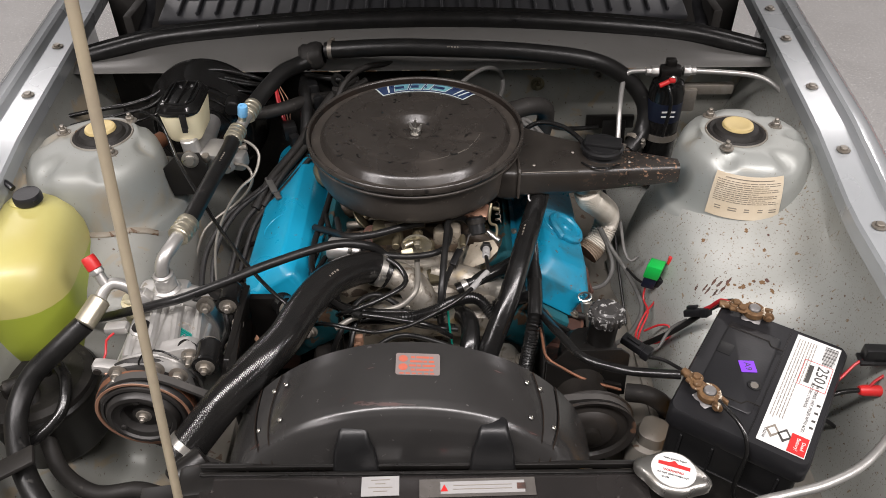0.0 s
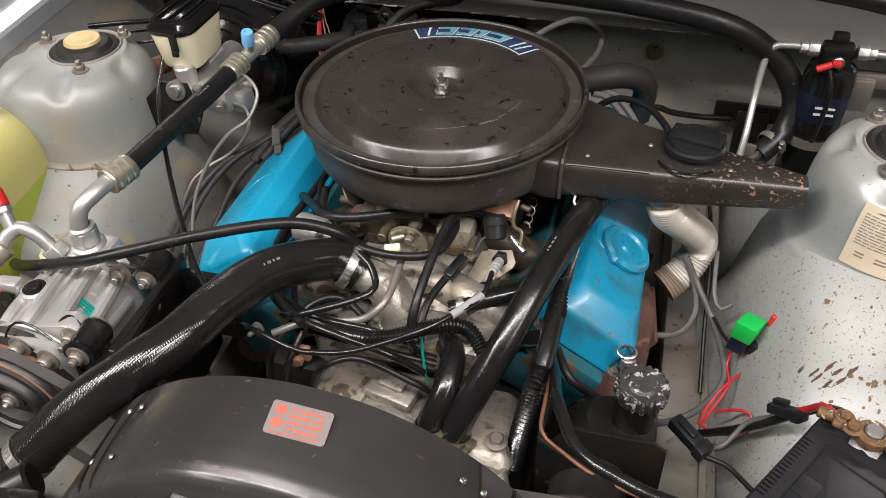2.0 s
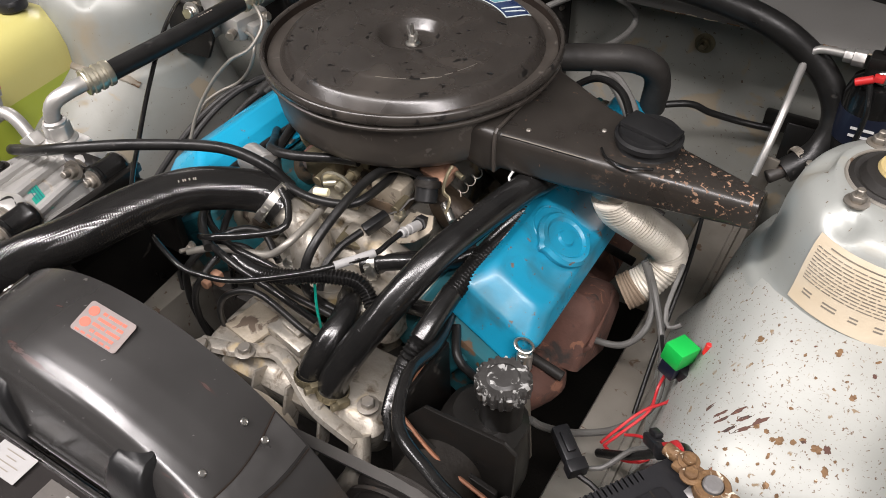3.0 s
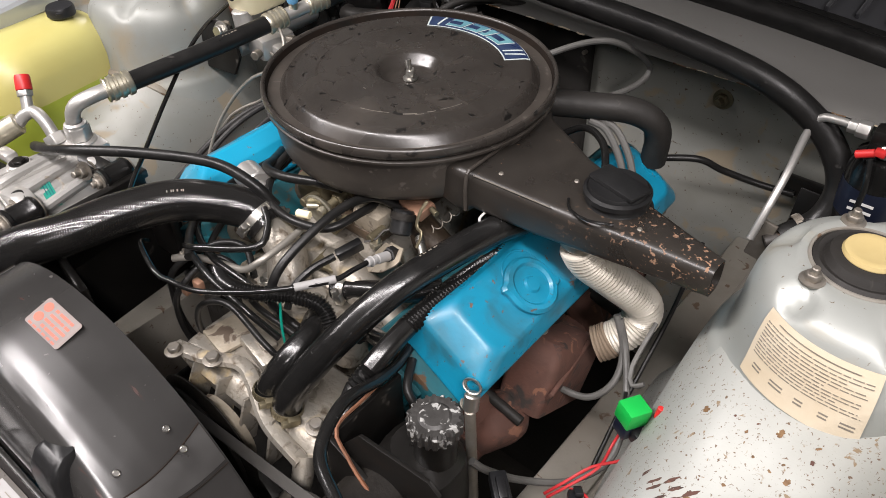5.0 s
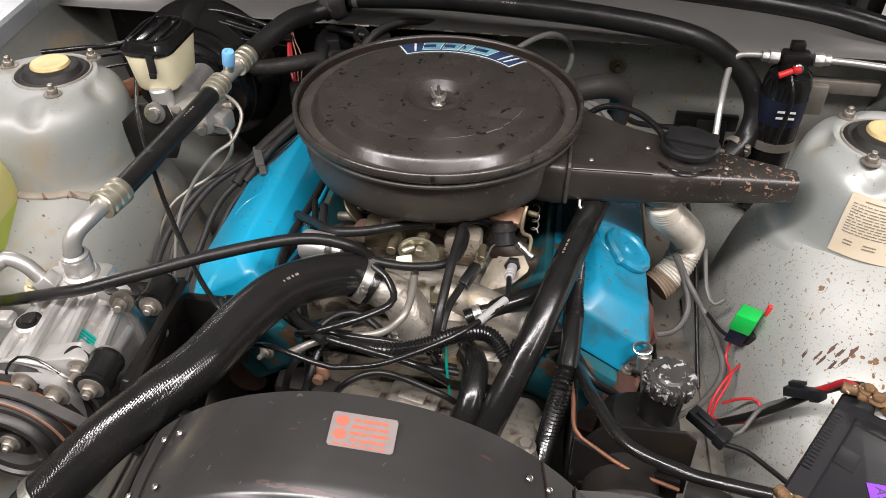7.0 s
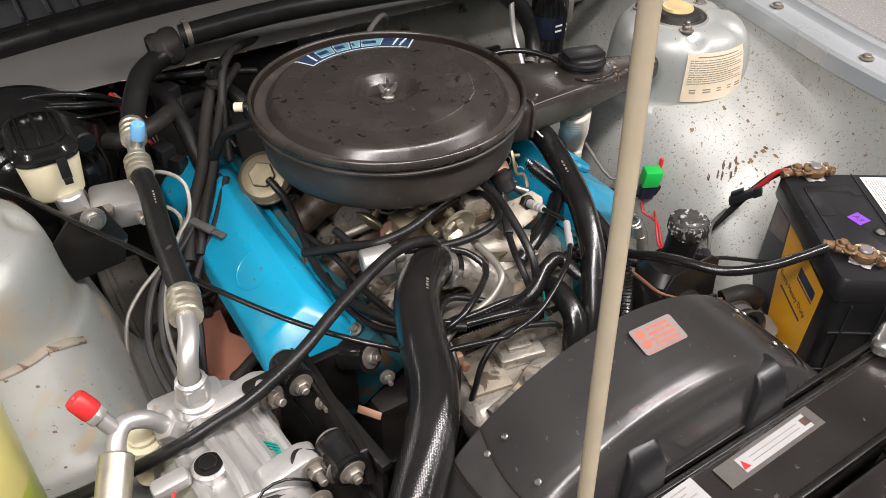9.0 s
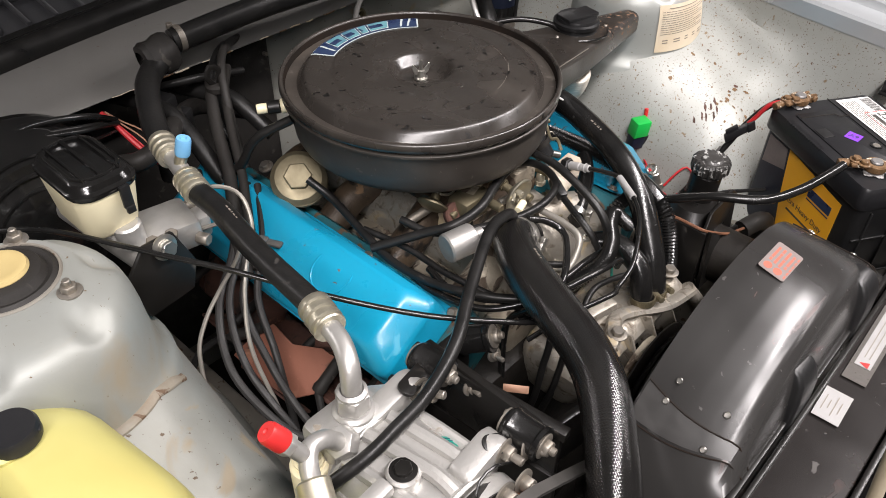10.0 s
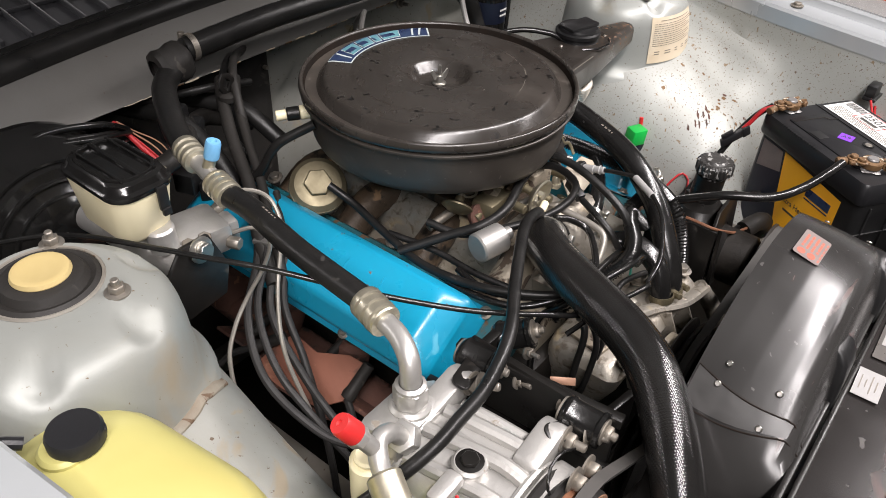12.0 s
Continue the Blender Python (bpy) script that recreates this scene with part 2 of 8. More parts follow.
    "yellow_cap": surf("zinc_yellow_cap", (0.55, 0.44, 0.21), (0.48, 0.37, 0.16), 20, 0.7, (0.35, 0.5), 0.2, 0.03, 300),
    "bottle": surf("aged_plastic", (0.46, 0.43, 0.16), (0.42, 0.36, 0.115), 6, 0.6, (0.30, 0.42), 0, 0.03, 200),
    "bottle_fluid": surf("aged_plastic_full", (0.35, 0.41, 0.05), (0.30, 0.36, 0.045), 6, 0.6, (0.28, 0.40), 0, 0.03, 200),
    "cream": surf("cream_plastic", (0.84, 0.77, 0.54), (0.76, 0.68, 0.44), 14, 0.8, (0.35, 0.5), 0, 0.03, 200),
    "foil": surf("paper_foil", (0.62, 0.585, 0.52), (0.44, 0.395, 0.32), 34, 1.0, (0.42, 0.58), 0.35, 0.3, 260,
                 spots=((0.38, 0.27, 0.13), 14, 0.70, 0.7)),
    "red": surf("red_plastic", (0.55, 0.02, 0.02), (0.45, 0.02, 0.02), 20, 0.5, (0.35, 0.5)),
    "red_wire": surf("red_wire", (0.42, 0.018, 0.022), (0.34, 0.014, 0.018), 20, 0.5, (0.35, 0.5)),
    "green": surf("green_relay", (0.008, 0.36, 0.055), (0.008, 0.32, 0.05), 20, 0.5, (0.32, 0.42)),
    "green_label": surf("green_label", (0.0, 0.26, 0.19), (0.0, 0.22, 0.16), 30, 0.5, (0.35, 0.5)),
    "light_blue": surf("light_blue_cap", (0.17, 0.42, 0.68), (0.14, 0.36, 0.60), 30, 0.5, (0.35, 0.5)),
    "dark_blue": surf("dark_blue_label", (0.006, 0.008, 0.018), (0.008, 0.011, 0.022), 30, 0.5, (0.3, 0.4)),
    "purple": surf("purple_sticker", (0.20, 0.05, 0.62), (0.17, 0.04, 0.55), 30, 0.5, (0.4, 0.5)),
    "white": surf("white_label", (0.64, 0.64, 0.625), (0.58, 0.58, 0.56), 20, 0.5, (0.4, 0.55)),
    "paper": surf("yellowed_paper", (0.60, 0.53, 0.415), (0.50, 0.40, 0.265), 18, 0.9, (0.5, 0.65), 0, 0.05, 200,
                  spots=((0.42, 0.26, 0.11), 18, 0.72, 0.8)),
    "ink": surf("ink", (0.04, 0.038, 0.035), (0.06, 0.055, 0.05), 30, 0.5, (0.5, 0.6)),
    "ink_faded": surf("faded_ink", (0.17, 0.15, 0.125), (0.22, 0.195, 0.16), 30, 0.5, (0.5, 0.6)),
    "orange_ink": surf("orange_ink", (0.42, 0.085, 0.045), (0.30, 0.09, 0.06), 30, 0.5, (0.45, 0.55)),
    "foil_label": surf("silver_label", (0.21, 0.176, 0.166), (0.15, 0.125, 0.118), 40, 0.9, (0.45, 0.6), 0.15, spec=0.3),
    "sealant": surf("grimy_sealant", (0.235, 0.218, 0.180), (0.16, 0.120, 0.080), 45, 0.9, (0.55, 0.75), 0, 0.3, 200, spots=((0.10, 0.06, 0.035), 60, 0.60, 0.8)),
    "tape": surf("yellowed_clear_tape", (0.10, 0.092, 0.084), (0.06, 0.055, 0.05), 90, 0.9, (0.25, 0.4), 0, 0.1, 200),
    "tag_paper": surf("dull_label_paper", (0.31, 0.305, 0.30), (0.25, 0.245, 0.24), 30, 0.7, (0.5, 0.65)),
    "amber": surf("amber_label", (0.86, 0.42, 0.02), (0.80, 0.37, 0.02), 10, 0.5, (0.3, 0.4)),
    "aqua_ink": surf("aqua_ink", (0.13, 0.30, 0.33), (0.03, 0.08, 0.14), 30, 0.6, (0.3, 0.4)),
    "badge_edge": surf("badge_pale_edge", (0.62, 0.68, 0.66), (0.48, 0.56, 0.56), 40, 0.6, (0.25, 0.4), 0.2),
    "navy": surf("navy_ink", (0.012, 0.02, 0.06), (0.03, 0.05, 0.10), 60, 0.6, (0.25, 0.35)),
    "rod": surf("painted_rod", (0.34, 0.29, 0.20), (0.26, 0.22, 0.16), 30, 0.8, (0.45, 0.6), 0.2, 0.1, 300),
    "copper": surf("copper_tag", (0.34, 0.19, 0.12), (0.22, 0.12, 0.08), 40, 0.7, (0.4, 0.6), 0.3),
    "rust_band": surf("rusty_clutch", (0.24, 0.10, 0.05), (0.14, 0.07, 0.045), 40, 0.8, (0.5, 0.7), 0.4, 0.1, 250),
    "belt": surf("belt", (0.045, 0.043, 0.040), (0.065, 0.06, 0.055), 30, 0.8, (0.6, 0.75)),
}


def weave(name):
    """Glossy hose rubber with the diamond relief of its cloth wrap."""
    m = surf(name, (0.007, 0.007, 0.007), (0.014, 0.013, 0.012), 18, 0.9, (0.11, 0.22), 0, 0.0)
    n, l = m.node_tree.nodes, m.node_tree.links
    tc = n.new("ShaderNodeTexCoord")
    heights = []
    for turn in (38, -38):
        mp = n.new("ShaderNodeMapping")
        mp.inputs["Rotation"].default_value = (0.4, 0.3, radians(turn))
        w = n.new("ShaderNodeTexWave")
        w.inputs["Scale"].default_value, w.inputs["Distortion"].default_value = 130.0, 0.2
        l.new(tc.outputs["Object"], mp.inputs["Vector"])
        l.new(mp.outputs[0], w.inputs["Vector"])
        heights.append(w)
    add = n.new("ShaderNodeMath")
    add.operation = "MAXIMUM"
    l.new(heights[0].outputs["Fac"], add.inputs[0])
    l.new(heights[1].outputs["Fac"], add.inputs[1])
    bn = n.new("ShaderNodeBump")
    bn.inputs["Strength"].default_value, bn.inputs["Distance"].default_value = 0.16, 0.0010
    l.new(add.outputs[0], bn.inputs["Height"])
    l.new(bn.outputs[0], n["Principled BSDF"].inputs["Normal"])
    return m


M["hose_weave"] = weave("woven_hose_rubber")


# ---- mesh kit ----
ORIGIN = {}


def thing(name, at, label, category, group="", kind=""):
    ob = new(name)
    ob.empty_display_size = 0.02
    ob.location = at
    ORIGIN[ob] = Vector(at)
    return tagged(ob, label, category, group, kind)


def finish(name, bm, mat, angle=35):
    me = bpy.data.meshes.new(name)
    bmesh.ops.recalc_face_normals(bm, faces=bm.faces[:])
    bm.to_mesh(me)
    bm.free()
    for p in me.polygons:
        p.use_smooth = True
    me.set_sharp_from_angle(angle=radians(angle))
    me.materials.append(M[mat] if isinstance(mat, str) else mat)
    return me


def part(name, bm, mat, parent, label="", angle=35):
    """One mesh object under a thing or a part; the bmesh is in world metres."""
    o = ORIGIN[parent]
    bmesh.ops.translate(bm, verts=bm.verts[:], vec=-o)
    ob = new(name, finish(name, bm, mat, angle))
    ob.parent = parent
    ORIGIN[ob] = o
    return tagged(ob, label)


def solo(name, bm, mat, label, category, group="", kind="", at=None, angle=35):
    """A thing that is one mesh."""
    if at is None:
        zs = [v.co for v in bm.verts]
        at = (sum(v.x for v in zs) / len(zs), sum(v.y for v in zs) / len(zs), min(v.z for v in zs))
    o = Vector(at)
    bmesh.ops.translate(bm, verts=bm.verts[:], vec=-o)
    ob = new(name, finish(name, bm, mat, angle))
    ob.location = o
    ORIGIN[ob] = o
    return tagged(ob, label, category, group, kind)


def join(*bms):
    out = bms[0]
    for b in bms[1:]:
        me = bpy.data.meshes.new("tmp")
        b.to_mesh(me)
        out.from_mesh(me)
        bpy.data.meshes.remove(me)
        b.free()
    return out


def xf(bm, m):
    bmesh.ops.transform(bm, matrix=m, verts=bm.verts[:])
    return bm


def aim(at, way):
    """A matrix that takes +z to the direction way and the origin to at."""
    return Matrix.Translation(at) @ Vector(way).to_track_quat("Z", "Y").to_matrix().to_4x4()


def box(at, size, bevel=0.002, rz=0, seg=2, rx=0, ry=0):
    bm = bmesh.new()
    bmesh.ops.create_cube(bm, size=1)
    xf(bm, Matrix.Diagonal((*size, 1)))
    if bevel:
        bmesh.ops.bevel(bm, geom=bm.edges[:], offset=min(bevel, min(size) * 0.45), segments=seg, affect="EDGES", profile=0.5)
    return xf(bm, pose(*at, rx, ry, rz))


def lathe(profile, m=None, seg=32, wobble=None):
    """profile: (radius, height) pairs, turned round z."""
    bm = bmesh.new()
    rings = []
    for r, h in profile:
        if r < 1e-6:
            rings.append([bm.verts.new((0, 0, h))])
        else:
            ring = []
            for i in range(seg):
                a = 2 * math.pi * i / seg
                rr, hh = wobble(r, h, a) if wobble else (r, h)
                ring.append(bm.verts.new((rr * math.cos(a), rr * math.sin(a), hh)))
            rings.append(ring)
    for p, q in zip(rings, rings[1:]):
        if len(p) == 1 and len(q) == 1:
            continue
        for i in range(seg):
            j = (i + 1) % seg
            if len(p) == 1:
                bm.faces.new((p[0], q[i], q[j]))
            elif len(q) == 1:
                bm.faces.new((p[i], p[j], q[0]))
            else:
                bm.faces.new((p[i], p[j], q[j], q[i]))
    return xf(bm, m) if m else bm


def rod(a, b, r, seg=16, bevel=0.15):
    """A solid round bar from a to b with softened ends."""
    a, b = Vector(a), Vector(b)
    h = (b - a).length
    e = min(r * bevel, h * 0.3)
    return lathe([(0, 0), (r - e, 0), (r, e), (r, h - e), (r - e, h), (0, h)], aim(a, b - a), seg)


def spline(points, step=0.006):
    """Points on a smooth curve through the given ones, evenly spaced."""
    p = [Vector(q) for q in points]
    if len(p) == 2:
        n = max(2, int((p[1] - p[0]).length / step))
        return [p[0].lerp(p[1], i / n) for i in range(n + 1)]
    ext = [2 * p[0] - p[1]] + p + [2 * p[-1] - p[-2]]
    out = []
    for i in range(1, len(ext) - 2):
        a, b, c, d = ext[i - 1:i + 3]
        n = max(2, int((c - b).length / step))
        for k in range(n):
            t = k / n
            out.append(0.5 * (2 * b + (c - a) * t + (2 * a - 5 * b + 4 * c - d) * t * t + (3 * b - a - 3 * c + d) * t ** 3))
    out.append(p[-1])
    return out


def tube(points, r, seg=10, step=0.008, rib=0.0, pitch=0.004, r_end=None, hollow=False, flat=1.0):
    """A hose or wire along a smooth curve. rib: height of corrugations of the given pitch."""
    c = spline(points, min(step, pitch / 2.01) if rib else step)
    bm = bmesh.new()
    up = Vector((0, 0, 1))
    t0 = (c[1] - c[0]).normalized()
    if abs(t0.z) > 0.9:
        up = Vector((0, 1, 0))
    n = t0.cross(up).normalized()
    rings, dist = [], 0.0
    for i, q in enumerate(c):
        t = (c[min(i + 1, len(c) - 1)] - c[max(i - 1, 0)]).normalized()
        n = (n - t * n.dot(t)).normalized()
        bi = t.cross(n)
        if i:
            dist += (q - c[i - 1]).length
        rr = r if r_end is None else r + (r_end - r) * i / (len(c) - 1)
        if rib:
            rr += rib * (i % 2)
        rings.append([bm.verts.new(q + (n * math.cos(2 * math.pi * k / seg) + bi * math.sin(2 * math.pi * k / seg) * flat) * rr) for k in range(seg)])
    for p, q in zip(rings, rings[1:]):
        for k in range(seg):
            bm.faces.new((p[k], p[(k + 1) % seg], q[(k + 1) % seg], q[k]))
    for ring, s in ((rings[0], 1), (rings[-1], -1)):
        if hollow:
            mid = sum((v.co for v in ring), Vector()) / seg
            inner = [bm.verts.new(mid + (v.co - mid) * 0.78) for v in ring]
            deep = [bm.verts.new(mid + (v.co - mid) * 0.78 + (rings[1 if s > 0 else -2][0].co - ring[0].co) * 2) for v in ring]
            for k in range(seg):
                bm.faces.new((ring[k], ring[(k + 1) % seg], inner[(k + 1) % seg], inner[k]))
                bm.faces.new((inner[k], inner[(k + 1) % seg], deep[(k + 1) % seg], deep[k]))
            bm.faces.new(deep)
        else:
            bm.faces.new(ring)
    return bm


def prism(poly, depth, m=None, bevel=0.0, seg=2):
    """A flat outline in x, y, raised by depth along z."""
    bm = bmesh.new()
    f = bm.faces.new([bm.verts.new((x, y, 0)) for x, y in poly])
    up = bmesh.ops.extrude_face_region(bm, geom=[f])
    bmesh.ops.translate(bm, verts=[v for v in up["geom"] if isinstance(v, bmesh.types.BMVert)], vec=(0, 0, depth))
    if bevel:
        bmesh.ops.bevel(bm, geom=bm.edges[:], offset=bevel, segments=seg, affect="EDGES", profile=0.5)
    return xf(bm, m) if m else bm


def sheet(rows, thick=0.0015):
    """A pressed panel from rows of points, given a thickness."""
    bm = bmesh.new()
    grid = [[bm.verts.new(p) for p in row] for row in rows]
    for a, b in zip(grid, grid[1:]):
        for i in range(len(a) - 1):
            bm.faces.new((a[i], a[i + 1], b[i + 1], b[i]))
    bmesh.ops.recalc_face_normals(bm, faces=bm.faces[:])
    if thick:
        bmesh.ops.solidify(bm, geom=bm.faces[:], thickness=thick)
    return bm


def hexagon(r):
    return [(r * math.cos(math.pi / 3 * i), r * math.sin(math.pi / 3 * i)) for i in range(6)]


def bolt(at, way=(0, 0, 1), r=0.007, h=0.006, washer=True, stud=0.0):
    """A hex head on a washer, with a stud above it where wanted."""
    bm = prism(hexagon(r), h, bevel=r * 0.12, seg=1)
    if washer:
        join(bm, lathe([(0, -0.001), (r * 1.5, -0.001), (r * 1.5, 0.0008), (r * 1.2, 0.0015), (0, 0.0015)], seg=20))
    if stud:
        join(bm, lathe([(r * 0.5, h), (r * 0.5, h + stud), (r * 0.4, h + stud + 0.001), (0, h + stud + 0.001)], seg=12))
    return xf(bm, aim(at, way))


def clamp(at, way, r, width=0.009):
    """A worm-drive band with its screw housing."""
    m = aim(at, way)
    bm = lathe([(r, -width / 2), (r + 0.0012, -width / 2), (r + 0.0012, width / 2), (r, width / 2)], seg=24)
    join(bm, box((r + 0.004, 0, 0), (0.007, 0.014, width * 1.1), 0.001))
    join(bm, xf(prism(hexagon(0.0045), 0.008, bevel=0.0005), pose(r + 0.005, 0.006, 0, -90)))
    for k in range(14):
        join(bm, xf(box((r + 0.0014, 0, 0), (0.0006, 0.0012, width * 0.6), 0), pose(0, 0, 0, 0, 0, 25 + k * 11)))
    return xf(bm, m)


def crimp(a, b, r):
    """A pressed hose ferrule with three ridges."""
    a, b = Vector(a), Vector(b)
    h = (b - a).length
    prof = [(r * 0.7, 0), (r, 0.002)]
    for i in range(3):
        z0 = h * (0.12 + 0.28 * i)
        prof += [(r * 1.06, z0), (r * 1.06, z0 + h * 0.13), (r * 0.93, z0 + h * 0.17), (r * 0.93, z0 + h * 0.25)]
    prof += [(r * 1.05, h * 0.95), (r * 1.0, h), (r * 0.6, h)]
    return lathe(prof, aim(a, b - a), 20)


def patch(poly, at, x_way, y_way, lift=0.0006, thick=0.0004):
    """A thin flat sticker: its outline in the plane of x_way and y_way, raised by lift."""
    x, y = Vector(x_way).normalized(), Vector(y_way).normalized()
    z = x.cross(y).normalized()
    m = Matrix((( x.x, y.x, z.x, at[0]), (x.y, y.y, z.y, at[1]), (x.z, y.z, z.z, at[2]), (0, 0, 0, 1)))
    return prism(poly, thick, m @ Matrix.Translation((0, 0, lift)))


def rect(w, h, cx=0.0, cy=0.0):
    return [(cx - w / 2, cy - h / 2), (cx + w / 2, cy - h / 2), (cx + w / 2, cy + h / 2), (cx - w / 2, cy + h / 2)]


def lettering(text, size, m, depth=0.0003):
    """Raised characters in the built-in font as a bmesh; m places their centre."""
    cu = bpy.data.curves.new("text", "FONT")
    cu.body, cu.size, cu.extrude, cu.align_x, cu.align_y, cu.resolution_u = text, size, depth, "CENTER", "CENTER", 2
    ob = new("text", cu)
    me = bpy.data.meshes.new_from_object(ob.evaluated_get(bpy.context.evaluated_depsgraph_get()))
    bm = bmesh.new()
    bm.from_mesh(me)
    bpy.data.objects.remove(ob)
    bpy.data.curves.remove(cu)
    bpy.data.meshes.remove(me)
    return xf(bm, m)


def smooth(a, b, x):
    t = min(1.0, max(0.0, (x - a) / (b - a)))
    return t * t * (3 - 2 * t)


def along(table, x):
    """Straight-line interpolation in pairs of (x, value)."""
    if x <= table[0][0]:
        return table[0][1]
    for (a, va), (b, vb) in zip(table, table[1:]):
        if x <= b:
            return va + (vb - va) * (x - a) / (b - a)
    return table[-1][1]


# ---- the room ----
AX = -0.04
solo("floor", box((0, 1.5, -0.05), (14, 14, 0.1), 0), "floor", "pale grey flake-speckled workshop floor", "floor", kind="structure")
solo("ceiling", box((0, 1.5, CEILING + 0.05), (14, 14, 0.1), 0), "ceiling", "plain unseen ceiling, coloured dark to cut bounced light", "ceiling", kind="structure")
for wname, wat, wsize in (("wall_north", (0, 8.55, 1.65), (14.2, 0.1, 3.3)), ("wall_south", (0, -5.55, 1.65), (14.2, 0.1, 3.3)),
                          ("wall_west", (-7.05, 1.5, 1.65), (0.1, 14, 3.3)), ("wall_east", (7.05, 1.5, 1.65), (0.1, 14, 3.3))):
    solo(wname, box(wat, wsize, 0), "wall", "plain unseen workshop wall, coloured dark to cut bounced light", "wall", kind="structure")
solo("floor_stripe", box((5.3, 3.0, 0.004), (2.6, 8.0, 0.004), 0), "orange", "orange painted area on the workshop floor", "floor marking", kind="structure")
for lx, ly, lw, ll, watts in LIGHTS:
    lt = thing("ceiling_light", (lx, ly, CEILING - 0.05), "long white strip light on the ceiling", "light", "ceiling strip lights")
    part("housing", box((lx, ly, CEILING - 0.02), (lw + 0.04, ll + 0.04, 0.04), 0.005), "white", lt)


# ---- body shell round the engine bay ----
def bolt_line(y):
    """Distance from the car's middle to the line of guard bolts."""
    return 0.670 + 0.118 * (max(y, 0.84) - 0.99)


def ledge_height(y):
    """The guard's ledge falls gently towards the nose."""
    return 0.984 - 0.075 * max(0.0, 1.05 - y)


def apron_height(u, y, side=1):
    slope = along([(0.36, 0.60), (0.392, 0.655), (0.404, 0.735), (0.424, 0.785), (0.447, 0.817), (0.475, 0.834), (0.50, 0.840), (0.55, 0.848), (0.60, 0.856), (0.85, 0.862)], u)
    slope += 0.35 * (min(max(y, 0.70), 1.06) - 0.92)
    d = math.hypot(u - 0.543, min(0.0, y - 1.062))
    slope += 0.012 * smooth(0.20, 0.13, d)
    slope -= 0.22 * smooth(1.10, 1.20, y) * (1 - 0.55 * smooth(0.60, 0.69, u))
    low = along([(0.36, 0.60), (0.40, 0.62), (0.45, 0.655), (0.64, 0.665), (0.70, 0.70), (0.85, 0.74)], u)
    f = smooth(0.66, 0.83, y)
    if side < 0:
        low -= 0.09 * (1 - smooth(0.47, 0.55, u))
        f = smooth(0.70, 0.84, y)
    return low + (slope - low) * f


def inner_guard(side, label):
    rows = []
    for j in range(45):
        y = 0.34 + 1.12 * j / 44
        row = []
        for i in range(30):
            u = 0.36 + (bolt_line(y) - 0.036 - 0.36) * i / 29
            h = apron_height(u, y, side)
            k = max(0.0, (u - bolt_line(y) + 0.105) / 0.069)
            row.append((AX + side * u, y, h + 0.55 * max(0.0, ledge_height(y) - 0.03 - h) * k ** 2.6))
        for du, dz in ((-0.028, -0.075), (-0.024, -0.05), (-0.022, -0.015)):
            row.append((AX + side * (bolt_line(y) + du), y, max(row[-1][2] + 0.004, ledge_height(y) + dz)))
        rows.append(row)
    g = thing("inner_guard", (AX + side * 0.5, 0.9, 0.6), label, "inner guard", "inner guards")
    part("panel", sheet(rows, 0.002), "silver_worn" if side > 0 else "silver_grimy", g, angle=50)
    # inner rail below the panel
    rail = join(box((AX + side * 0.352, 0.9, 0.572 - (0.06 if side < 0 else 0)), (0.075, 1.10, 0.14), 0.008), box((AX + side * 0.372, 0.9, 0.644 - (0.06 if side < 0 else 0)), (0.010, 1.10, 0.008), 0.003))
    part("chassis_rail", rail, "silver_dirty", g, "grimy grey chassis rail")
    return g


guard_r = inner_guard(1, "silver painted inner guard with rust specks and stains")
inner_guard(-1, "silver painted inner guard, grimy towards the rail")


TOWER = [(0.72, 0.136), (0.845, 0.127), (0.851, 0.122), (0.858, 0.1165), (0.868, 0.1135), (0.888, 0.1105), (0.913, 0.1085), (0.930, 0.106), (0.942, 0.103), (0.951, 0.0985), (0.957, 0.094)]
TOWER_SHIFT = {1: (0.018, 0.0), -1: (-0.012, -0.022)}  # from the bearing to the middle of the pressing


def tower_radius(z, a, side):
    """From the pressing's own middle, which lies apart from the bearing."""
    out = max(0.0, math.cos(a if side > 0 else a - math.pi))
    return along(TOWER, z) * (1 + 0.16 * out ** 1.5 * smooth(0.968, 0.88, z))


